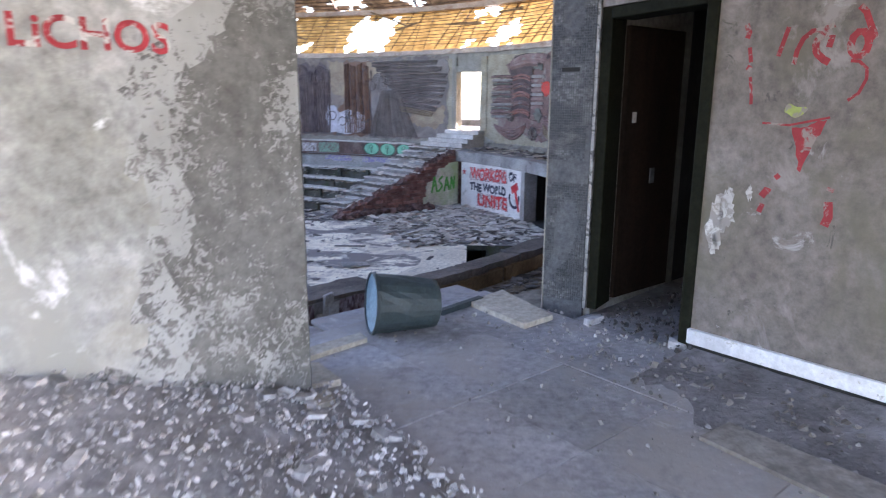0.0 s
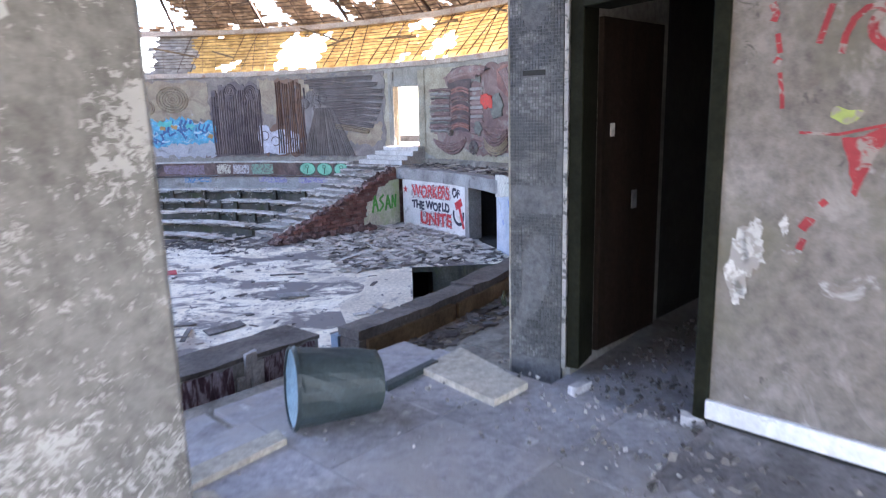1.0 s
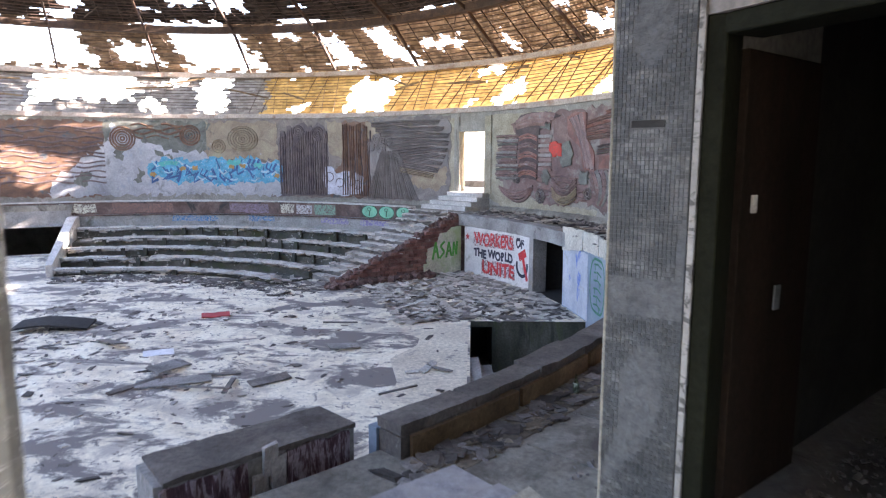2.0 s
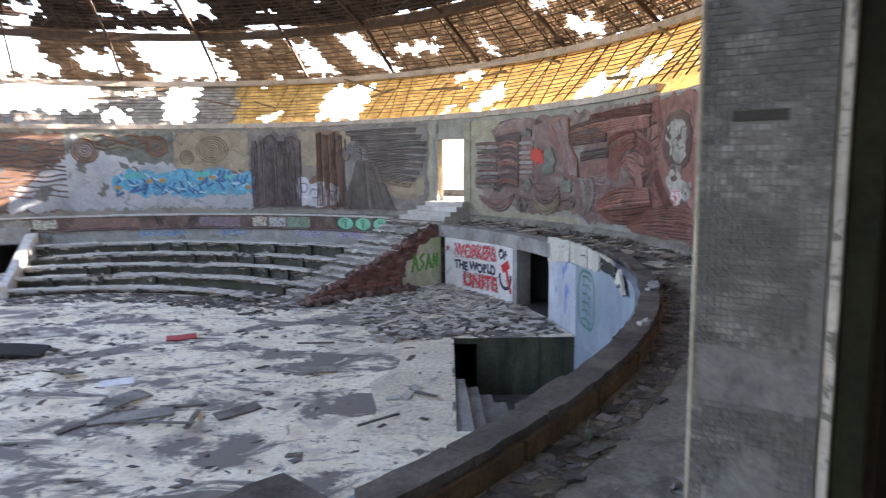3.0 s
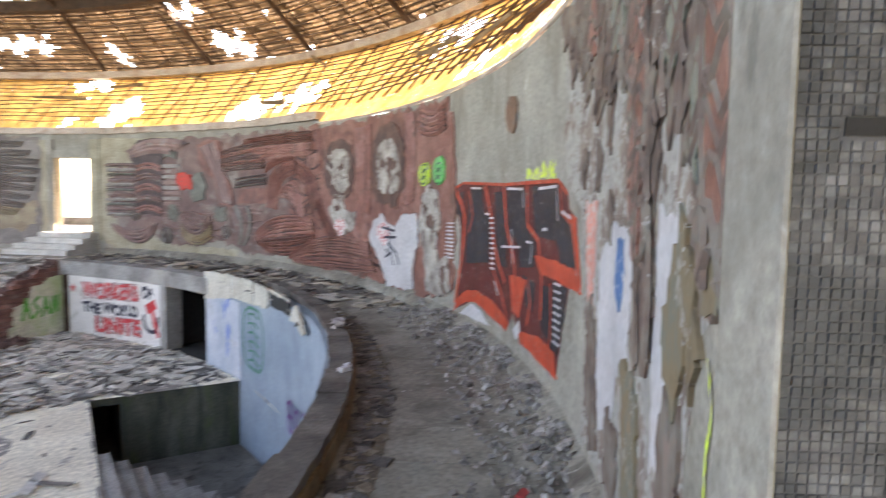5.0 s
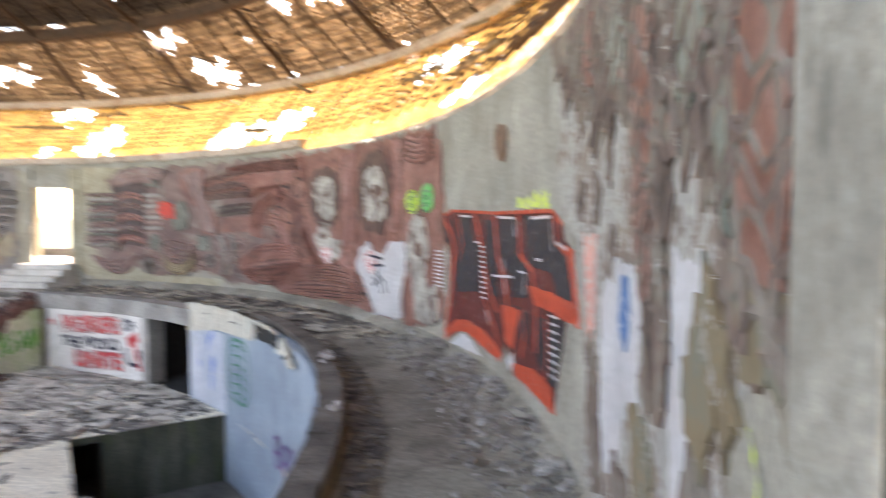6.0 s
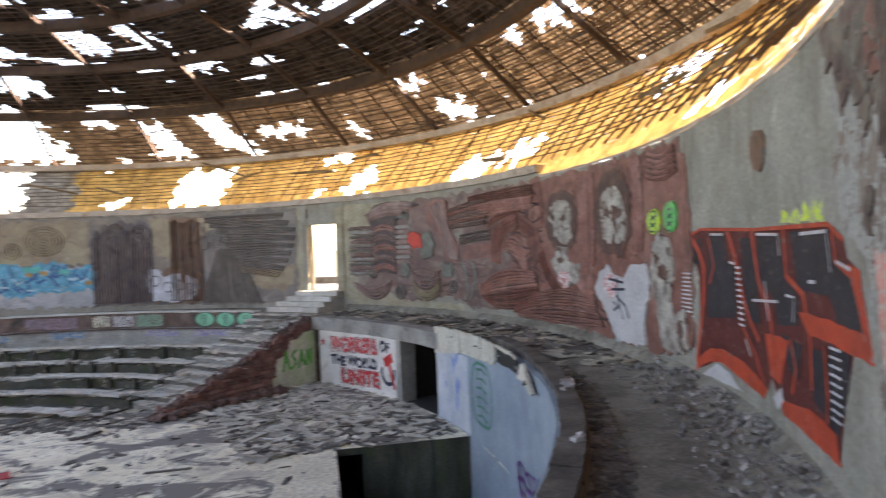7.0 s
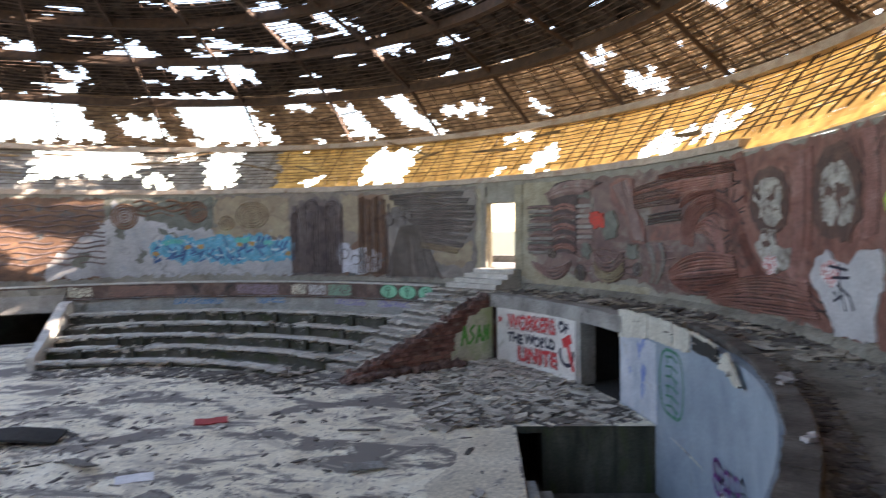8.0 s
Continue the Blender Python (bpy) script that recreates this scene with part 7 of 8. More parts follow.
wallpatch(bm, [(28.6, 1.72), (28.7, 2.23), (30.9, 2.26), (30.8, 1.95), (30.2, 1.7)], 0.085, R_WALL, 0.05, 4, False, 0.12)
part("red_flag", bm, paint("bright_red_tesserae", (0.6, 0.05, 0.03), 0.6, 0.2, (0.2, 0.1, 0.08)), m8, "bright red patch")
for i, (ca, cz, wa, hz) in enumerate(((27.7, 1.75, 1.2, 0.52), (24.4, 0.9, 0.9, 0.25), (31.5, 0.9, 0.7, 0.3), (31.8, 2.9, 1.0, 0.14))):
    bm = bmesh.new()
    wallpatch(bm, oval(ca, cz, wa, hz), 0.074, R_WALL, 0.08, i, False, 0.12)
    part("grey_patch", bm, M_GREEN, m8, "grey-green patch")

M_PLUM = mosaic("umber_mosaic", [(0.28, (0.06, 0.034, 0.028)), (0.5, (0.13, 0.066, 0.052)), (0.75, (0.21, 0.115, 0.09))], 2.2, [((0.3, 0.26, 0.22), 3.0, 0.69, 0.03, None)])
m9 = mural("red_mosaic_panel", "red mosaic panel of flowing bands with portraits chipped away", [(-13.6, -0.1), (-13.9, 1.6), (-13.2, 2.9), (-12.4, 3.5), (13.9, 3.5), (13.7, -0.3), (8, -0.45), (2, -0.5), (-4, -0.52), (-9, -0.5)], M_RED, 9)
for i, (up, lo, n_) in enumerate((
        (((20.6, 3.3), (15.5, 3.42), (9.9, 3.4)), ((20.6, 3.15), (15.5, 3.1), (9.9, 3.1)), 4), (((20.0, 3.0), (15.0, 3.05), (9.9, 3.05)), ((17.2, 2.64), (13.7, 2.72), (10.1, 2.8)), 4),
        (((17.2, 1.19), (16.3, 2.24), (12.5, 2.6)), ((15.4, 1.1), (14.7, 1.9), (12.5, 2.2)), 6), (((12.4, 2.6), (9.6, 2.2), (8.7, 1.4)), ((12.4, 2.2), (10.7, 1.7), (9.9, 0.97)), 5),
        (((15.0, 1.7), (12.6, 1.9), (11.2, 1.0)), ((15.0, 1.5), (13.2, 1.3), (11.4, 0.8)), 4), (((18.9, 0.34), (15.3, 0.94), (9.9, 0.9)), ((18.9, 0.1), (14.9, 0.3), (9.5, 0.5)), 5),
        (((18.7, 0.08), (14.9, 0.26), (9.4, 0.46)), ((18.4, -0.05), (14.6, -0.3), (9.3, 0.1)), 5), (((13.4, -0.2), (7.5, 0.45), (0.4, 0.4)), ((13.4, -0.3), (7.5, 0.0), (0.2, 0.05)), 5),
        (((13.0, -0.32), (7.4, -0.05), (0.0, 0.0)), ((12.8, -0.42), (7.4, -0.46), (-0.9, -0.3)), 5), (((9.2, 1.4), (8.2, 0.8), (6.6, 0.35)), ((8.4, 1.5), (7.4, 0.95), (5.8, 0.5)), 4),
        (((2.6, 3.3), (2.3, 2.0), (2.4, 0.9)), ((1.2, 3.3), (1.0, 2.0), (1.4, 0.9)), 4), (((1.0, 3.3), (0.6, 2.2), (0.9, 1.2)), ((0.1, 3.35), (0.1, 2.2), (0.4, 1.1)), 3),
        (((9.8, 3.4), (8.9, 2.8), (8.4, 2.2)), ((8.6, 3.42), (8.2, 3.0), (7.9, 2.6)), 3), (((-5.6, 3.4), (-6.0, 2.4), (-5.6, 1.4)), ((-7.0, 3.4), (-7.3, 2.4), (-7.0, 1.5)), 4),
        (((-12.0, 3.4), (-10.2, 3.3), (-8.4, 3.42)), ((-12.4, 2.9), (-10.2, 2.8), (-8.0, 2.9)), 4), (((17.0, 2.55), (14.8, 2.75), (12.7, 2.7)), ((17.4, 2.2), (15.4, 2.5), (12.8, 2.6)), 3),
        (((2.2, 0.95), (1.8, 0.6), (0.6, 0.45)), ((3.2, 0.6), (2.2, 0.45), (0.6, 0.42)), 3))):
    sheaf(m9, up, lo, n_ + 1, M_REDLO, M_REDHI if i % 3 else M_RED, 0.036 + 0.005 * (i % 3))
ribs(m9, M_REDLO, waves(-6.5, 10, -0.3, 0.4, 4, 0.1, 3.6, broken=0.5) + waves(8.5, 13.5, 0.3, 3.3, 12, 0.1, 4.0, broken=0.6) + [c for ca, cz in ((2.0, 2.0), (-6.2, 2.2), (10.8, 1.6), (11.6, 0.3)) for c in leaf_bundle(ca, cz, 1.1, 5, 88, 40)], 0.05, 0.02, "joint_relief")
for i, o in enumerate(([(7.9, 2.3), (7.4, 2.8), (6.0, 3.08), (3.8, 3.0), (2.9, 2.5), (3.0, 1.8), (4.0, 1.5), (6.3, 1.5), (7.5, 1.8)], [(0.2, 2.2), (-0.2, 2.9), (-1.7, 3.3), (-4.0, 3.25), (-5.4, 2.7), (-5.5, 1.8), (-4.2, 1.35), (-1.5, 1.4), (-0.1, 1.7)])):
    bm = bmesh.new()
    wallpatch(bm, o, 0.052, R_WALL, 0.06, 30 + i, False, 0.15)
    part("dark_surround", bm, M_PLUM, m9, "dark brown oval of tesserae")
for i, o in enumerate(([(7.2, 2.3), (6.9, 2.65), (5.8, 2.85), (4.4, 2.8), (3.6, 2.5), (3.9, 2.1), (3.7, 1.85), (4.8, 1.6), (5.6, 1.75), (6.4, 1.9), (6.3, 2.1)],
                       [(6.2, 1.6), (4.6, 1.6), (4.4, 1.2), (2.7, 1.15), (2.8, 0.75), (4.3, 0.5), (5.4, 0.7), (6.6, 0.95), (7.2, 1.2), (6.6, 1.35)],
                       [(-1.2, 2.75), (-2.2, 2.95), (-3.8, 2.85), (-4.6, 2.5), (-4.8, 2.0), (-4.3, 1.7), (-3.3, 1.62), (-2.9, 1.9), (-2.3, 1.6), (-1.4, 1.75), (-0.8, 2.25)],
                       [(-8.0, 0.9), (-8.4, 1.6), (-9.6, 1.85), (-11.0, 1.7), (-11.6, 1.2), (-10.8, 0.7), (-11.4, 0.3), (-12.9, 0.5), (-13.2, -0.2), (-11.0, -0.4), (-9.3, -0.3), (-9.0, 0.4)])):
    bm = bmesh.new()
    wallpatch(bm, o, 0.06, R_WALL, 0.05, 20 + i, False, 0.1)
    part("chipped_mortar", bm, MORT2, m9, "pale mortar where tesserae were chipped away")
for i, o in enumerate(([(7.1, 2.5), (6.7, 2.55), (6.2, 2.35), (6.6, 2.25)], [(-2.6, 2.5), (-3.8, 2.45), (-3.4, 2.2), (-3.2, 1.8), (-2.8, 2.1)], oval(-9.9, 1.1, 0.7, 0.16), oval(-12.1, 0.1, 0.5, 0.16), oval(5.0, 2.35, 0.5, 0.08), oval(-2.0, 2.35, 0.5, 0.1), oval(-3.8, 2.32, 0.5, 0.1), oval(5.6, 1.25, 0.6, 0.08))):
    bm = bmesh.new()
    wallpatch(bm, o, 0.065, R_WALL, 0.04, 40 + i, False, 0.08)
    part("remaining_tesserae", bm, M_PLUM, m9, "dark tesserae left in the mortar")
shirt = thing("white_overpaint", pol(R_WALL, -4, 0.3), "brushed white paint shape with red and black spray over the mosaic", "graffiti")
bm = bmesh.new()
wallpatch(bm, [(0.3, 0.6), (-0.6, 0.95), (-1.6, 1.15), (-2.6, 0.95), (-4.0, 0.9), (-4.8, 1.1), (-6.2, 1.25), (-7.8, 1.2), (-8.0, 0.6), (-7.2, 0.2), (-7.0, -0.45), (-2.8, -0.52), (-2.0, -0.1), (-0.6, 0.3)], 0.07, R_WALL, 0.05, 60, False, 0.12)
part("white_paint", bm, WHITE, shirt)
PINK = paint("pink_red_spray", (0.52, 0.14, 0.14), 0.7, 0.5, (0.66, 0.64, 0.64))
for i, o in enumerate((oval(-2.2, 0.72, 1.1, 0.26), oval(5.0, 0.75, 0.8, 0.22))):
    bm = bmesh.new()
    wallpatch(bm, o, 0.075, R_WALL, 0.08, 61 + i, False, 0.1)
    part("pink_spray", bm, PINK, shirt)
for pts in ([(-2.0, 0.85), (-3.0, 0.83), (-4.2, 0.8)], [(-2.4, 0.62), (-4.4, 0.66)], [(-3.2, 0.9), (-3.4, 0.2), (-2.6, 0.35)], [(-3.0, 0.5), (-4.4, 0.3), (-4.9, 0.05)], [(-2.6, 0.15), (-3.6, 0.3), (-4.0, 0.0)]):
    bm = bmesh.new()
    stroke(bm, pts, 0.06, 0.011, R_WALL - 0.067)
    part("black_stroke", bm, SLOGAN_BLK, shirt)
grn = thing("green_spots", pol(R_WALL, -10, 1.9), "two fluorescent green sprayed ovals on the mosaic", "graffiti")
for ca, hz, c in ((-8.9, 0.24, (0.42, 0.66, 0.05)), (-11.3, 0.28, (0.06, 0.5, 0.12))):
    bm = bmesh.new()
    wallpatch(bm, oval(ca, 2.06 if ca > -10 else 2.12, 0.95, hz), 0.066, R_WALL, 0.02, 7, False, 0.12)
    oval_part = part("oval", bm, paint("green_oval", c, 0.5, 0.3, (0.3, 0.36, 0.28)), grn)
    for k in range(3):
        bm = bmesh.new()
        stroke(bm, oval(ca + 0.1 * (k - 1), 2.2 - 0.14 * k, 0.42, 0.06, 10) + [(ca + 0.1 * (k - 1) + 0.42, 2.2 - 0.14 * k)], 0.035, 0.008, R_WALL - 0.064)
        part("dark_loop", bm, DKG, oval_part)

# bare stretch with a medallion left, the black and red lettering, yellow spray
med = thing("mosaic_fragment", pol(R_WALL, -22.5, 2.7), "small oval fragment of brown mosaic on bare concrete", "mosaic")
bm = bmesh.new()
wallpatch(bm, oval(-22.5, 2.78, 0.85, 0.27), 0.03, R_WALL, 0.03, 5, False, 0.1)
part("tesserae", bm, M_RUST, med)
G_RED, G_BLK = paint("orange_red_spray", (0.5, 0.06, 0.025), 0.55, 0.08, (0.3, 0.28, 0.26)), paint("blue_black_spray", (0.022, 0.022, 0.03), 0.5, 0.05, (0.2, 0.19, 0.18))
G_BRN = paint("dark_red_spray", (0.12, 0.02, 0.018), 0.55, 0.08, (0.2, 0.18, 0.17))
tagw = thing("large_wall_lettering", pol(R_WALL, -22, -0.4), "large illegible black and orange-red sprayed lettering", "graffiti")
def letter_shape(outline, depth, material, name, seed, ragged=0.012):
    bm = bmesh.new()
    wallpatch(bm, outline, depth, R_WALL, ragged, seed, False, 0.15)
    part(name, bm, material, tagw)


letter_shape([(-13.1, 1.73), (-15.0, 1.88), (-21.6, 1.82), (-29.6, 1.83), (-30.9, 1.7), (-31.2, 1.54), (-32.1, 1.46), (-33.0, 0.81), (-31.5, 0.8), (-30.6, 0.3), (-29.9, -0.26), (-27.0, -0.27), (-24.3, -0.27), (-23.2, 0.02), (-22.4, -0.26), (-20.4, -0.15), (-17.4, -0.07), (-13.9, -0.47), (-14.5, 0.4), (-14.6, 1.1)], 0.006, G_BRN, "dark_red_field", 70)
for i, o in enumerate(([(-16.2, 1.76), (-18.0, 1.75), (-18.4, 1.37), (-19.2, 1.36), (-19.3, 0.6), (-15.5, 0.45), (-15.7, 1.1)], [(-22.0, 1.74), (-24.7, 1.74), (-25.0, 1.26), (-26.4, 1.08), (-26.3, 0.77), (-24.1, 0.7), (-23.7, 1.0), (-22.3, 1.15)],
                       [(-25.7, 1.76), (-29.5, 1.77), (-29.9, 1.53), (-31.7, 1.45), (-32.5, 1.0), (-30.2, 0.97), (-29.4, 1.17), (-26.4, 1.16)], [(-29.2, 0.74), (-31.2, 0.76), (-30.8, 0.41), (-29.9, -0.04), (-29.0, 0.0)], [(-13.7, 1.65), (-15.1, 1.72), (-14.9, 1.25), (-13.9, 1.3)],
                       [(-20.0, 1.7), (-21.2, 1.7), (-21.8, 1.1), (-22.2, 0.62), (-20.9, 0.6), (-20.4, 1.0)], [(-27.3, 0.62), (-28.8, 0.66), (-28.8, 0.05), (-27.6, 0.1)], [(-24.4, 0.62), (-26.6, 0.6), (-26.2, 0.2), (-25.2, 0.22)])):
    letter_shape(o, 0.009, G_BLK, "black_letter", 80 + i)
for i, o in enumerate(([(-22.6, 0.54), (-25.2, 0.58), (-24.2, 0.02), (-23.1, 0.06)], [(-26.3, 0.94), (-30.2, 0.97), (-32.7, 0.97), (-33.1, 0.79), (-30.2, 0.77), (-27.3, 0.74)], [(-13.7, -0.51), (-14.1, -0.28), (-15.6, -0.04), (-17.4, 0.05), (-20.4, 0.0), (-22.6, -0.15), (-22.2, -0.31), (-19.8, -0.25), (-17.3, -0.16), (-15.4, -0.25)],
                       [(-24.1, -0.16), (-27.0, -0.02), (-29.6, -0.02), (-30.0, -0.28), (-26.9, -0.31), (-24.4, -0.32)], [(-31.2, 1.5), (-32.1, 1.46), (-33.0, 0.85), (-32.6, 0.9)])):
    letter_shape(o, 0.0105, G_RED, "red_shape", 90 + i)
for i, (pts, w) in enumerate((([(-13.6, 1.76), (-14.7, 1.5), (-15.3, 1.24), (-15.1, 0.8), (-14.8, 0.43), (-13.9, -0.35)], 0.1), ([(-18.5, 1.8), (-19.4, 1.4), (-20.1, 0.9), (-21.0, 0.6), (-21.9, 0.4)], 0.08), ([(-21.4, 1.8), (-22.0, 1.2), (-23.3, 0.76), (-23.5, 0.45)], 0.085), ([(-25.0, 1.8), (-25.2, 1.28), (-26.9, 1.13), (-27.5, 0.73), (-27.5, 0.2)], 0.075),
                             ([(-13.2, 1.74), (-15.0, 1.86), (-21.6, 1.81), (-29.6, 1.82), (-30.9, 1.68)], 0.045), ([(-16.0, 1.72), (-16.6, 1.3), (-16.0, 1.0)], 0.05), ([(-29.9, 1.75), (-30.1, 1.5), (-31.6, 1.4)], 0.06), ([(-28.8, 0.7), (-29.0, 0.3), (-28.9, 0.0)], 0.06), ([(-20.0, 0.5), (-21.4, 0.2), (-22.3, -0.1)], 0.05), ([(-25.4, 0.6), (-25.9, 0.3), (-25.4, 0.0)], 0.06))):
    bm = bmesh.new()
    stroke(bm, pts, w, 0.0115, R_WALL)
    part("red_outline", bm, G_RED, tagw)
letter_shape([(-23.3, -0.19), (-24.2, -0.02), (-24.4, -0.16), (-23.8, -0.32)], 0.0115, WHITE, "white_patch", 99)
letter_shape([(-14.6, -0.5), (-16.4, -0.22), (-18.0, -0.26), (-19.6, -0.42)], 0.008, WHITE, "white_patch", 98)
LINE = paint("grey_white_line", (0.5, 0.5, 0.52), 0.6)
lines = []
for pts in ([(-16.3, 1.77), (-17.9, 1.76)], [(-22.0, 1.75), (-24.4, 1.74), (-24.6, 1.5)], [(-26.8, 1.74), (-29.4, 1.76), (-29.7, 1.4)], [(-21.3, 0.9), (-24.2, 0.97)], [(-22.8, 1.18), (-23.1, 0.7)], [(-25.1, 1.07), (-26.0, 1.07), (-25.8, 0.8)], [(-27.5, 1.27), (-28.2, 1.28)], [(-18.6, 1.36), (-19.3, 1.35)], [(-30.2, 1.5), (-31.5, 1.45)], [(-20.3, 0.35), (-20.9, 0.15)]):
    lines.append((pts, 0.035, 0.0115, R_WALL - 0.003))
for i in range(13):
    z = 0.25 + i * 0.072
    lines.append(([(-12.2 - 0.03 * i, z), (-13.7, z + 0.01)], 0.03, 0.008, R_WALL - 0.03 if i > 2 else R_WALL))
for i in range(11):
    lines.append(([(-19.3 - 0.03 * i, 1.3 - i * 0.078), (-19.95 - 0.03 * i, 1.3 - i * 0.078)], 0.03, 0.0115, R_WALL - 0.003))
for i in range(9):
    lines.append(([(-29.35, 0.1 + i * 0.078), (-30.4, 0.12 + i * 0.078)], 0.025, 0.0115, R_WALL - 0.003))
for ln in lines:
    bm = bmesh.new()
    stroke(bm, *ln)
    part("white_line", bm, LINE, tagw)
yel = thing("yellow_spray", pol(R_WALL, -27, 1.9), "fluorescent yellow spray with short drips on bare concrete", "graffiti")
bm = bmesh.new()
wallpatch(bm, [(-24.8, 1.85), (-24.9, 2.03), (-25.4, 1.98), (-25.9, 1.92), (-26.4, 2.04), (-26.9, 1.94), (-27.3, 2.06), (-27.8, 1.96), (-28.3, 2.08), (-28.7, 1.98), (-29.1, 2.08), (-29.1, 1.85)], 0.005, R_WALL, 0.02, 2, False, 0.1)
part("paint", bm, YEL, yel)

# torn stretch next to the entrance
torn = thing("torn_mosaic", pol(R_WALL, -38, 0.5), "torn remains of brown, green and red mosaic on mortar", "mosaic")
MORT_UNDER = [(0.25, (0.25, 0.24, 0.215)), (0.5, (0.38, 0.365, 0.335)), (0.75, (0.5, 0.485, 0.455))]
M_TORN = flaked("torn_brown_mosaic", MORT_UNDER, [(0.3, (0.07, 0.055, 0.048)), (0.48, (0.16, 0.115, 0.095)), (0.62, (0.2, 0.18, 0.15)), (0.72, (0.27, 0.18, 0.15))], 0.74, 15.0, 2.4)
bm = bmesh.new()
wallpatch(bm, [(-30.5, 1.9), (-30, 3.1), (-32.5, 3.3), (-43.5, 3.4), (-46.6, 2.8), (-46.0, 1.5), (-44.2, 1.28), (-43.7, 1.1), (-43.5, 0.2), (-43.1, -0.4), (-33.5, -0.42), (-33.8, 0.5), (-33.0, 1.4)], 0.004, R_WALL, 0.08, 100, False, 0.15)
part("mortar", bm, flaked("mortar_with_scraps", [(0.25, (0.27, 0.26, 0.235)), (0.5, (0.41, 0.4, 0.37)), (0.75, (0.53, 0.52, 0.49))], [(0.3, (0.12, 0.09, 0.075)), (0.5, (0.22, 0.17, 0.14)), (0.7, (0.3, 0.27, 0.22))], 1.06, 8.0, 1.6), torn)
M_TORN2 = flaked("torn_ochre_mosaic", MORT_UNDER, [(0.3, (0.1, 0.08, 0.055)), (0.48, (0.21, 0.16, 0.095)), (0.6, (0.16, 0.165, 0.13)), (0.72, (0.34, 0.2, 0.1))], 0.8, 15.0, 2.6)
UPPER = [(-29.6, 3.5), (-30.0, 3.1), (-30.6, 3.2), (-31.2, 2.7), (-32.0, 2.9), (-33.1, 2.4), (-33.8, 2.75), (-34.6, 2.2), (-35.5, 2.45), (-36.2, 1.95), (-36.8, 2.5), (-38.0, 2.25), (-38.5, 2.0), (-38.8, 1.5), (-39.4, 1.16), (-39.0, 0.85), (-39.6, 0.7),
         (-41.0, 0.85), (-41.2, 1.18), (-40.9, 1.55), (-41.4, 2.1), (-41.9, 1.9), (-42.5, 2.2), (-42.8, 1.75), (-43.4, 1.95), (-43.9, 1.6), (-44.1, 1.42), (-44.7, 1.3), (-45.2, 1.42), (-45.8, 1.28), (-46.4, 1.45), (-46.5, 1.65), (-46.8, 1.95), (-46.6, 2.2), (-46.9, 2.8), (-46.5, 3.5)]
TESS = flaked("tesserae_over_mortar", MORT_UNDER,
              [(0.3, (0.075, 0.06, 0.052)), (0.45, (0.17, 0.115, 0.095)), (0.58, (0.21, 0.19, 0.15)), (0.7, (0.3, 0.15, 0.115))], 0.7, 13.0, 2.2)
for i, (o, m_) in enumerate(((UPPER, TESS), ([(-38.2, 0.63), (-38.6, 0.3), (-38.8, -0.2), (-40.2, -0.1), (-40.0, 0.5), (-39.6, 0.72)], M_TORN2), ([(-42.5, 1.35), (-43.0, 1.62), (-43.65, 1.5), (-44.3, 1.2), (-43.9, 1.0), (-43.6, 1.2), (-42.97, 0.8), (-42.1, 0.95), (-42.0, 1.2)], M_TORN2),
                             ([(-41.9, 0.7), (-42.4, 0.85), (-42.9, 0.72), (-43.4, 0.9), (-43.3, 0.5), (-43.0, 0.35), (-42.1, 0.1)], M_TORN), ([(-34.4, 0.9), (-34.0, 0.1), (-34.8, -0.35), (-35.6, -0.25), (-35.2, 0.5)], M_TORN), ([(-36.8, 0.2), (-36.7, -0.35), (-38.0, -0.38), (-38.2, 0.1)], M_TORN),
                             ([(-34.9, 2.1), (-34.6, 1.7), (-35.2, 1.75), (-35.4, 2.0)], M_TORN), ([(-36.3, 1.75), (-36.0, 1.5), (-36.6, 1.3), (-36.9, 1.6)], M_TORN), ([(-33.0, 2.1), (-32.7, 1.8), (-33.3, 1.75), (-33.5, 2.0)], M_TORN), ([(-44.2, 1.62), (-44.6, 1.34), (-46.2, 1.4), (-46.3, 1.6)], M_TORN2))):
    bm = bmesh.new()
    wallpatch(bm, o, 0.022 + 0.004 * (i == 9), R_WALL, 0.05, 110 + i, False, 0.06)
    part("tesserae_patch", bm, m_, torn)
ribs(torn, M_TORN, clipped([[(a + 0.3 * math.sin(z * 4 + a * 2), z) for z in np.arange(0.8, 3.4, 0.1)] for a in np.arange(-46.2, -30.5, 0.9)] + waves(-46, -31, 1.2, 3.3, 18, 0.08, 1.6), UPPER, ()), 0.06, 0.018)
TORN_RED = mosaic("torn_red_mosaic", [(0.3, (0.15, 0.06, 0.045)), (0.5, (0.27, 0.11, 0.08)), (0.75, (0.38, 0.22, 0.18))], 3.0, [CHIP])
TORN_GRN = mosaic("torn_green_mosaic", [(0.3, (0.1, 0.12, 0.095)), (0.5, (0.19, 0.22, 0.18)), (0.75, (0.3, 0.33, 0.28))], 3.0, [CHIP])
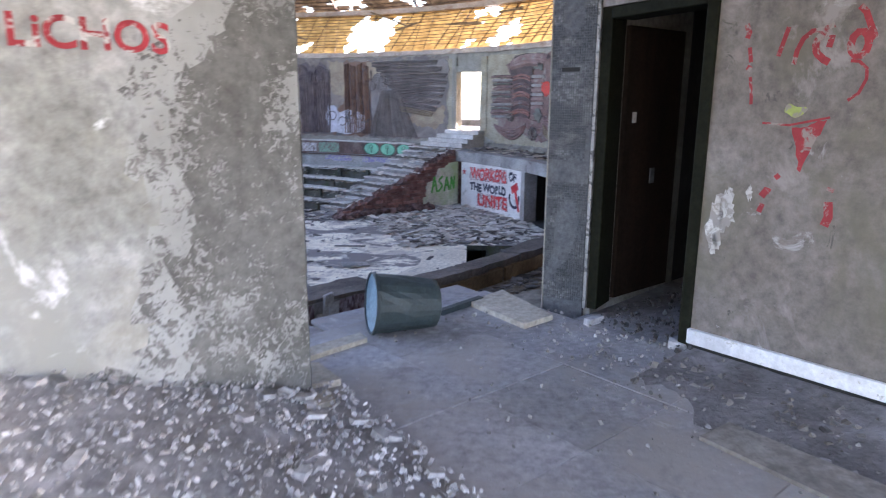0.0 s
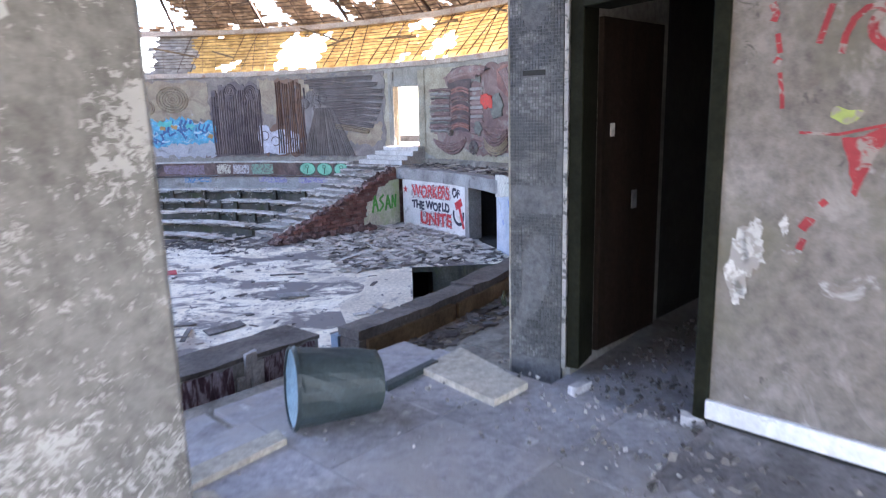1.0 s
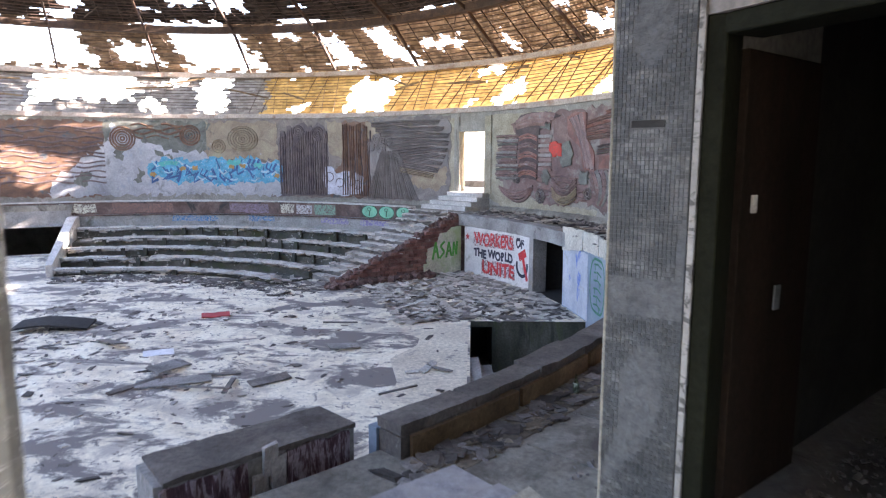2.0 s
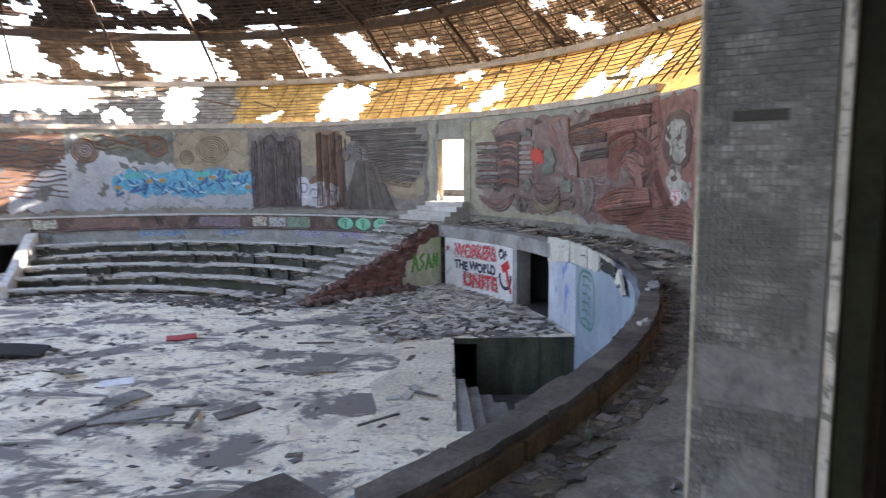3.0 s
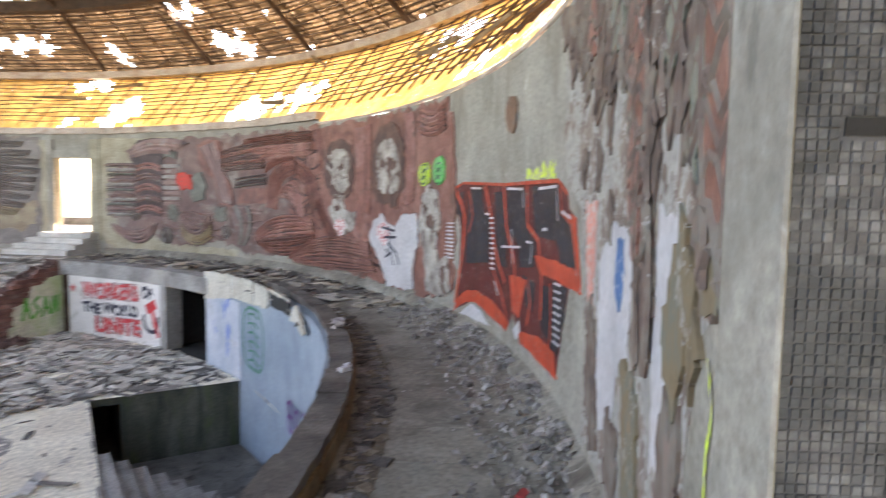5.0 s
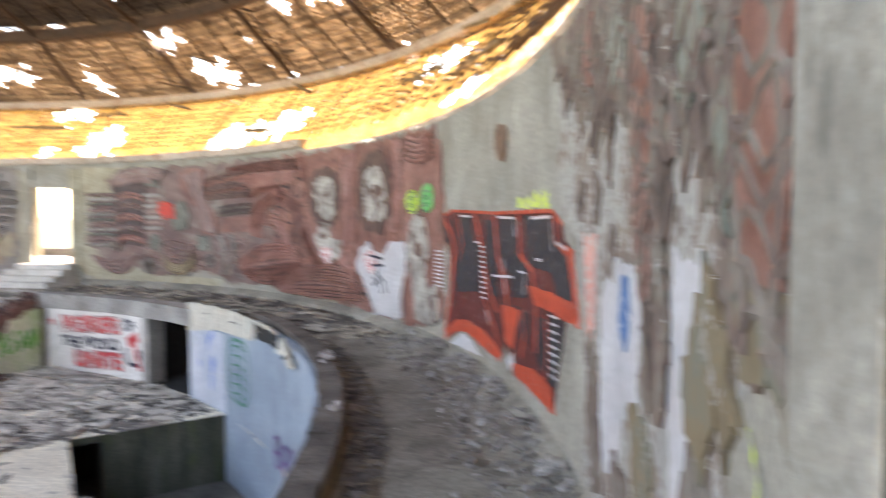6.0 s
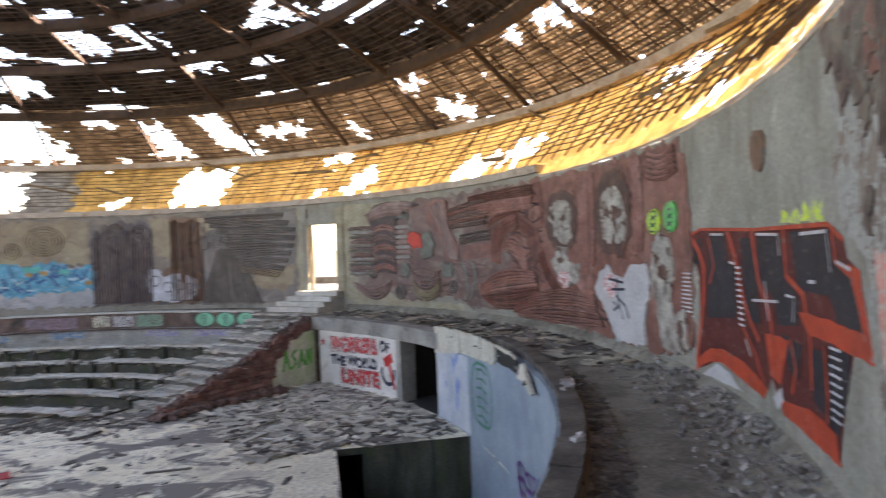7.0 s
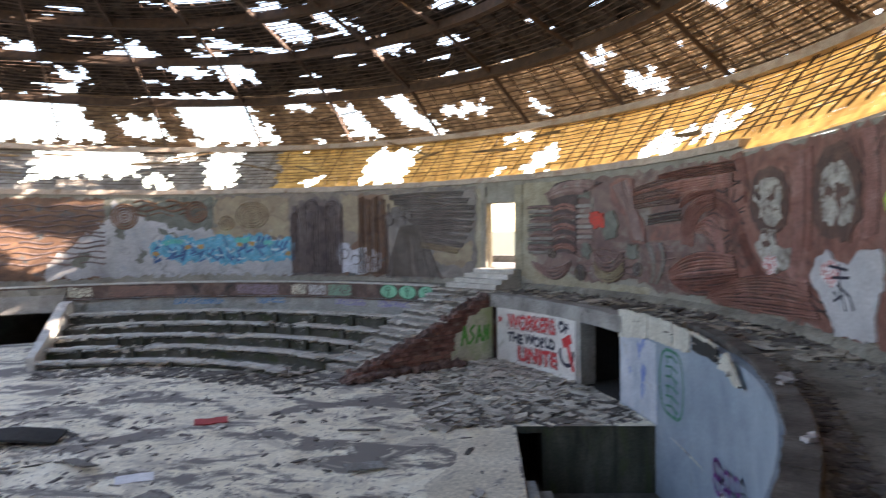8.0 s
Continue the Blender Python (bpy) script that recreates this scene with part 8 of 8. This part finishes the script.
for i, (o, m_) in enumerate((([(-33.6, 2.8), (-33.2, 3.2), (-34.4, 3.3), (-34.8, 2.7)], TORN_RED), ([(-38.6, 1.9), (-38.3, 2.9), (-39.6, 3.1), (-40.2, 2.4), (-39.8, 1.3), (-39.2, 1.3)], TORN_RED), ([(-41.6, 2.2), (-41.2, 3.2), (-43.0, 3.4), (-43.4, 2.6), (-42.6, 2.25)], TORN_GRN),
                             ([(-44.4, 1.7), (-44.2, 3.2), (-45.6, 3.3), (-45.9, 2.3), (-45.5, 1.6)], TORN_RED), ([(-36.4, 2.6), (-36.0, 3.1), (-37.4, 3.2), (-37.6, 2.7)], TORN_GRN), ([(-43.6, 1.75), (-43.4, 2.3), (-44.2, 2.4), (-44.2, 1.7)], TORN_GRN))):
    bm = bmesh.new()
    wallpatch(bm, o, 0.036, R_WALL, 0.07, 210 + i, False, 0.07)
    part("tesserae_patch", bm, m_, torn)
drips = thing("white_paint_runs", pol(R_WALL, -37, 0.3), "white paint runs with a blue streak down torn mortar", "graffiti")
for i, o in enumerate(([(-35.4, 1.2), (-35.3, 0.2), (-35.8, -0.1), (-36.8, 0.0), (-37.6, 0.5), (-38.8, 0.7), (-38.9, 1.5), (-36.6, 1.5)], [(-41.2, 1.6), (-40.9, 1.0), (-41.3, 0.4), (-42.2, 0.5), (-42.8, 1.1), (-43.0, 1.62)])):
    bm = bmesh.new()
    wallpatch(bm, o, 0.009, R_WALL, 0.05, 130 + i, False, 0.1)
    part("white_run", bm, WHITE, drips)
bm = bmesh.new()
wallpatch(bm, oval(-37.7, 1.18, 0.5, 0.24), 0.013, R_WALL, 0.03, 4, False, 0.1)
part("blue_streak", bm, paint("blue_spray", (0.05, 0.16, 0.36), 0.6, 0.2, (0.6, 0.6, 0.62)), drips)
bm = bmesh.new()
wallpatch(bm, [(-33.4, 1.62), (-33.9, 0.8), (-34.6, 0.8), (-34.8, 1.6)], 0.008, R_WALL, 0.03, 5, False, 0.1)
part("pink_spray", bm, paint("coral_spray", (0.62, 0.25, 0.2), 0.6, 0.35, (0.5, 0.48, 0.45)), drips)
ymark = thing("yellow_line", pol(R_WALL, -44.8, 0.8), "yellow sprayed line on the bare concrete edge", "graffiti")
bm = bmesh.new()
stroke(bm, [(-44.55, 1.18), (-44.75, 1.13), (-44.92, 1.07), (-44.85, 1.0), (-44.72, 0.93), (-44.7, 0.8), (-44.78, 0.62)], 0.035, 0.007, R_WALL)
part("line", bm, YEL, ymark)
# overpaint across the hall
wash = thing("white_overpaint", pol(R_WALL, 98, 0.3), "broad white overpaint brushed across the mosaics", "graffiti")
WASH = surface("blotchy_whitewash", [(0.25, (0.27, 0.275, 0.28)), (0.45, (0.4, 0.41, 0.42)), (0.75, (0.56, 0.565, 0.575))], 0.9, 12, 0.85, 0.3, stains=[((0.2, 0.2, 0.19), 1.3, 0.63, 0.06, None), ((0.33, 0.36, 0.4), 2.6, 0.6, 0.05, None)], grain_amount=0.3)
bm = bmesh.new()
wallpatch(bm, [(116.2, -0.42), (115.9, 0.3), (113.0, 1.0), (110.5, 1.7), (107.8, 2.4), (106.6, 3.3), (103.6, 2.9), (101.0, 2.2), (97, 1.95), (92.3, 1.9), (91.5, 1.5), (84, 1.45), (79.6, 1.3), (78.4, 0.8), (79.2, 0.2), (80.2, -0.42)], 0.036, R_WALL, 0.16, 150, False, 0.16)
part("white_paint", bm, WASH, wash)
for i, o in enumerate(([(112.5, 0.2), (111.5, 0.9), (110.0, 0.8), (110.8, 0.1)], [(106.8, 1.6), (106.0, 2.4), (104.8, 2.2), (105.6, 1.5)], [(104, 0.4), (103.2, 1.0), (102.4, 0.8), (103, 0.2)], [(100.5, 1.9), (98, 1.75), (97.6, 1.55), (100, 1.6)])):
    bm = bmesh.new()
    wallpatch(bm, o, 0.04, R_WALL, 0.13, 155 + i, False, 0.12)
    part("bare_mosaic", bm, M_GREEN, wash, "slate mosaic showing through")
bl = thing("blue_lettering", pol(R_WALL, 90, 0.4), "cyan and blue illegible sprayed lettering on white", "graffiti")
B1, B2, B3 = paint("cyan_spray", (0.06, 0.33, 0.48), 0.55, 0.15, (0.5, 0.56, 0.62), 0.4), paint("deep_blue_spray", (0.03, 0.1, 0.24), 0.55, 0.1, (0.2, 0.4, 0.5)), paint("teal_spray", (0.06, 0.42, 0.38), 0.55, 0.1)
B4 = paint("ice_blue_spray", (0.3, 0.5, 0.58), 0.55, 0.2)
bm = bmesh.new()
wallpatch(bm, [(102.0, 1.3), (101.6, 0.6), (99.0, 0.45), (97, 0.2), (94, 0.35), (90, 0.05), (87, 0.3), (84, 0.15), (81.5, 0.4), (80.2, 0.3), (79.6, 0.9), (80.4, 1.45), (83, 1.35), (85, 1.65), (89, 1.5), (92, 1.65), (95, 1.45), (99, 1.6)], 0.042, R_WALL, 0.14, 160, False, 0.14)
part("cyan_field", bm, B1, bl)
for i in range(30):
    a = 80.2 + i * 0.72
    z = rm.uniform(0.5, 1.25)
    bm = bmesh.new()
    stroke(bm, [(a, z + 0.3), (a + rm.uniform(-0.8, 0.8), z), (a + rm.uniform(-1.1, 1.1), z - 0.28), (a + rm.uniform(-1.4, 0.8), z - 0.1)], rm.uniform(0.05, 0.16), 0.009, R_WALL - 0.038)
    part("blue_stroke", bm, B2, bl)
for i in range(12):
    a, z = 80.5 + i * 1.75, rm.uniform(0.35, 1.3)
    bm = bmesh.new()
    stroke(bm, [(a, z), (a + 0.6, z + rm.uniform(-0.2, 0.2)), (a + 1.3, z + rm.uniform(-0.2, 0.2))], rm.uniform(0.06, 0.12), 0.0105, R_WALL - 0.038)
    part("pale_stroke", bm, B4, bl)
for i, o in enumerate((oval(98.5, 1.28, 1.6, 0.14), oval(88.0, 1.35, 1.3, 0.16), oval(84, 1.2, 0.7, 0.14))):
    bm = bmesh.new()
    wallpatch(bm, o, 0.05, R_WALL, 0.08, i, False, 0.12)
    part("teal_patch", bm, B3, bl)
OCH_S = paint("ochre_spray", (0.4, 0.24, 0.08), 0.6)
for i, (ca, cz) in enumerate(((96.3, 1.0), (94.4, 1.05), (101, 0.7), (88.5, 1.1), (80.8, 0.65), (86.6, 1.15))):
    bm = bmesh.new()
    wallpatch(bm, oval(ca, cz, 0.5, 0.12), 0.053, R_WALL, 0.05, i, False, 0.1)
    part("ochre_dot", bm, OCH_S, bl)
wb = thing("white_bubble_tag", pol(R_WALL, 69, 0.3), "pale grey bubble lettering sprayed over mosaic", "graffiti")
bm = bmesh.new()
wallpatch(bm, [(73.0, 0.6), (72.7, 1.1), (71.3, 1.15), (70.4, 0.8), (69.2, 0.95), (67.6, 0.9), (65.6, 0.7), (65.2, 0.2), (66, -0.3), (69, -0.38), (72.0, -0.3)], 0.05, R_WALL, 0.05, 170, False, 0.15)
part("white_paint", bm, paint("grey_white_spray", (0.52, 0.53, 0.58), 0.6, 0.15, (0.2, 0.18, 0.18)), wb)
for ca, cz in ((71.6, 0.6), (69.8, 0.3), (67.8, 0.4), (66.6, 0.2)):
    bm = bmesh.new()
    stroke(bm, [(ca + 0.7 * math.cos(q * 0.6), cz + 0.24 * math.sin(q * 0.6)) for q in range(10)], 0.05, 0.008, R_WALL - 0.046)
    part("grey_stroke", bm, M_DARK, wb)
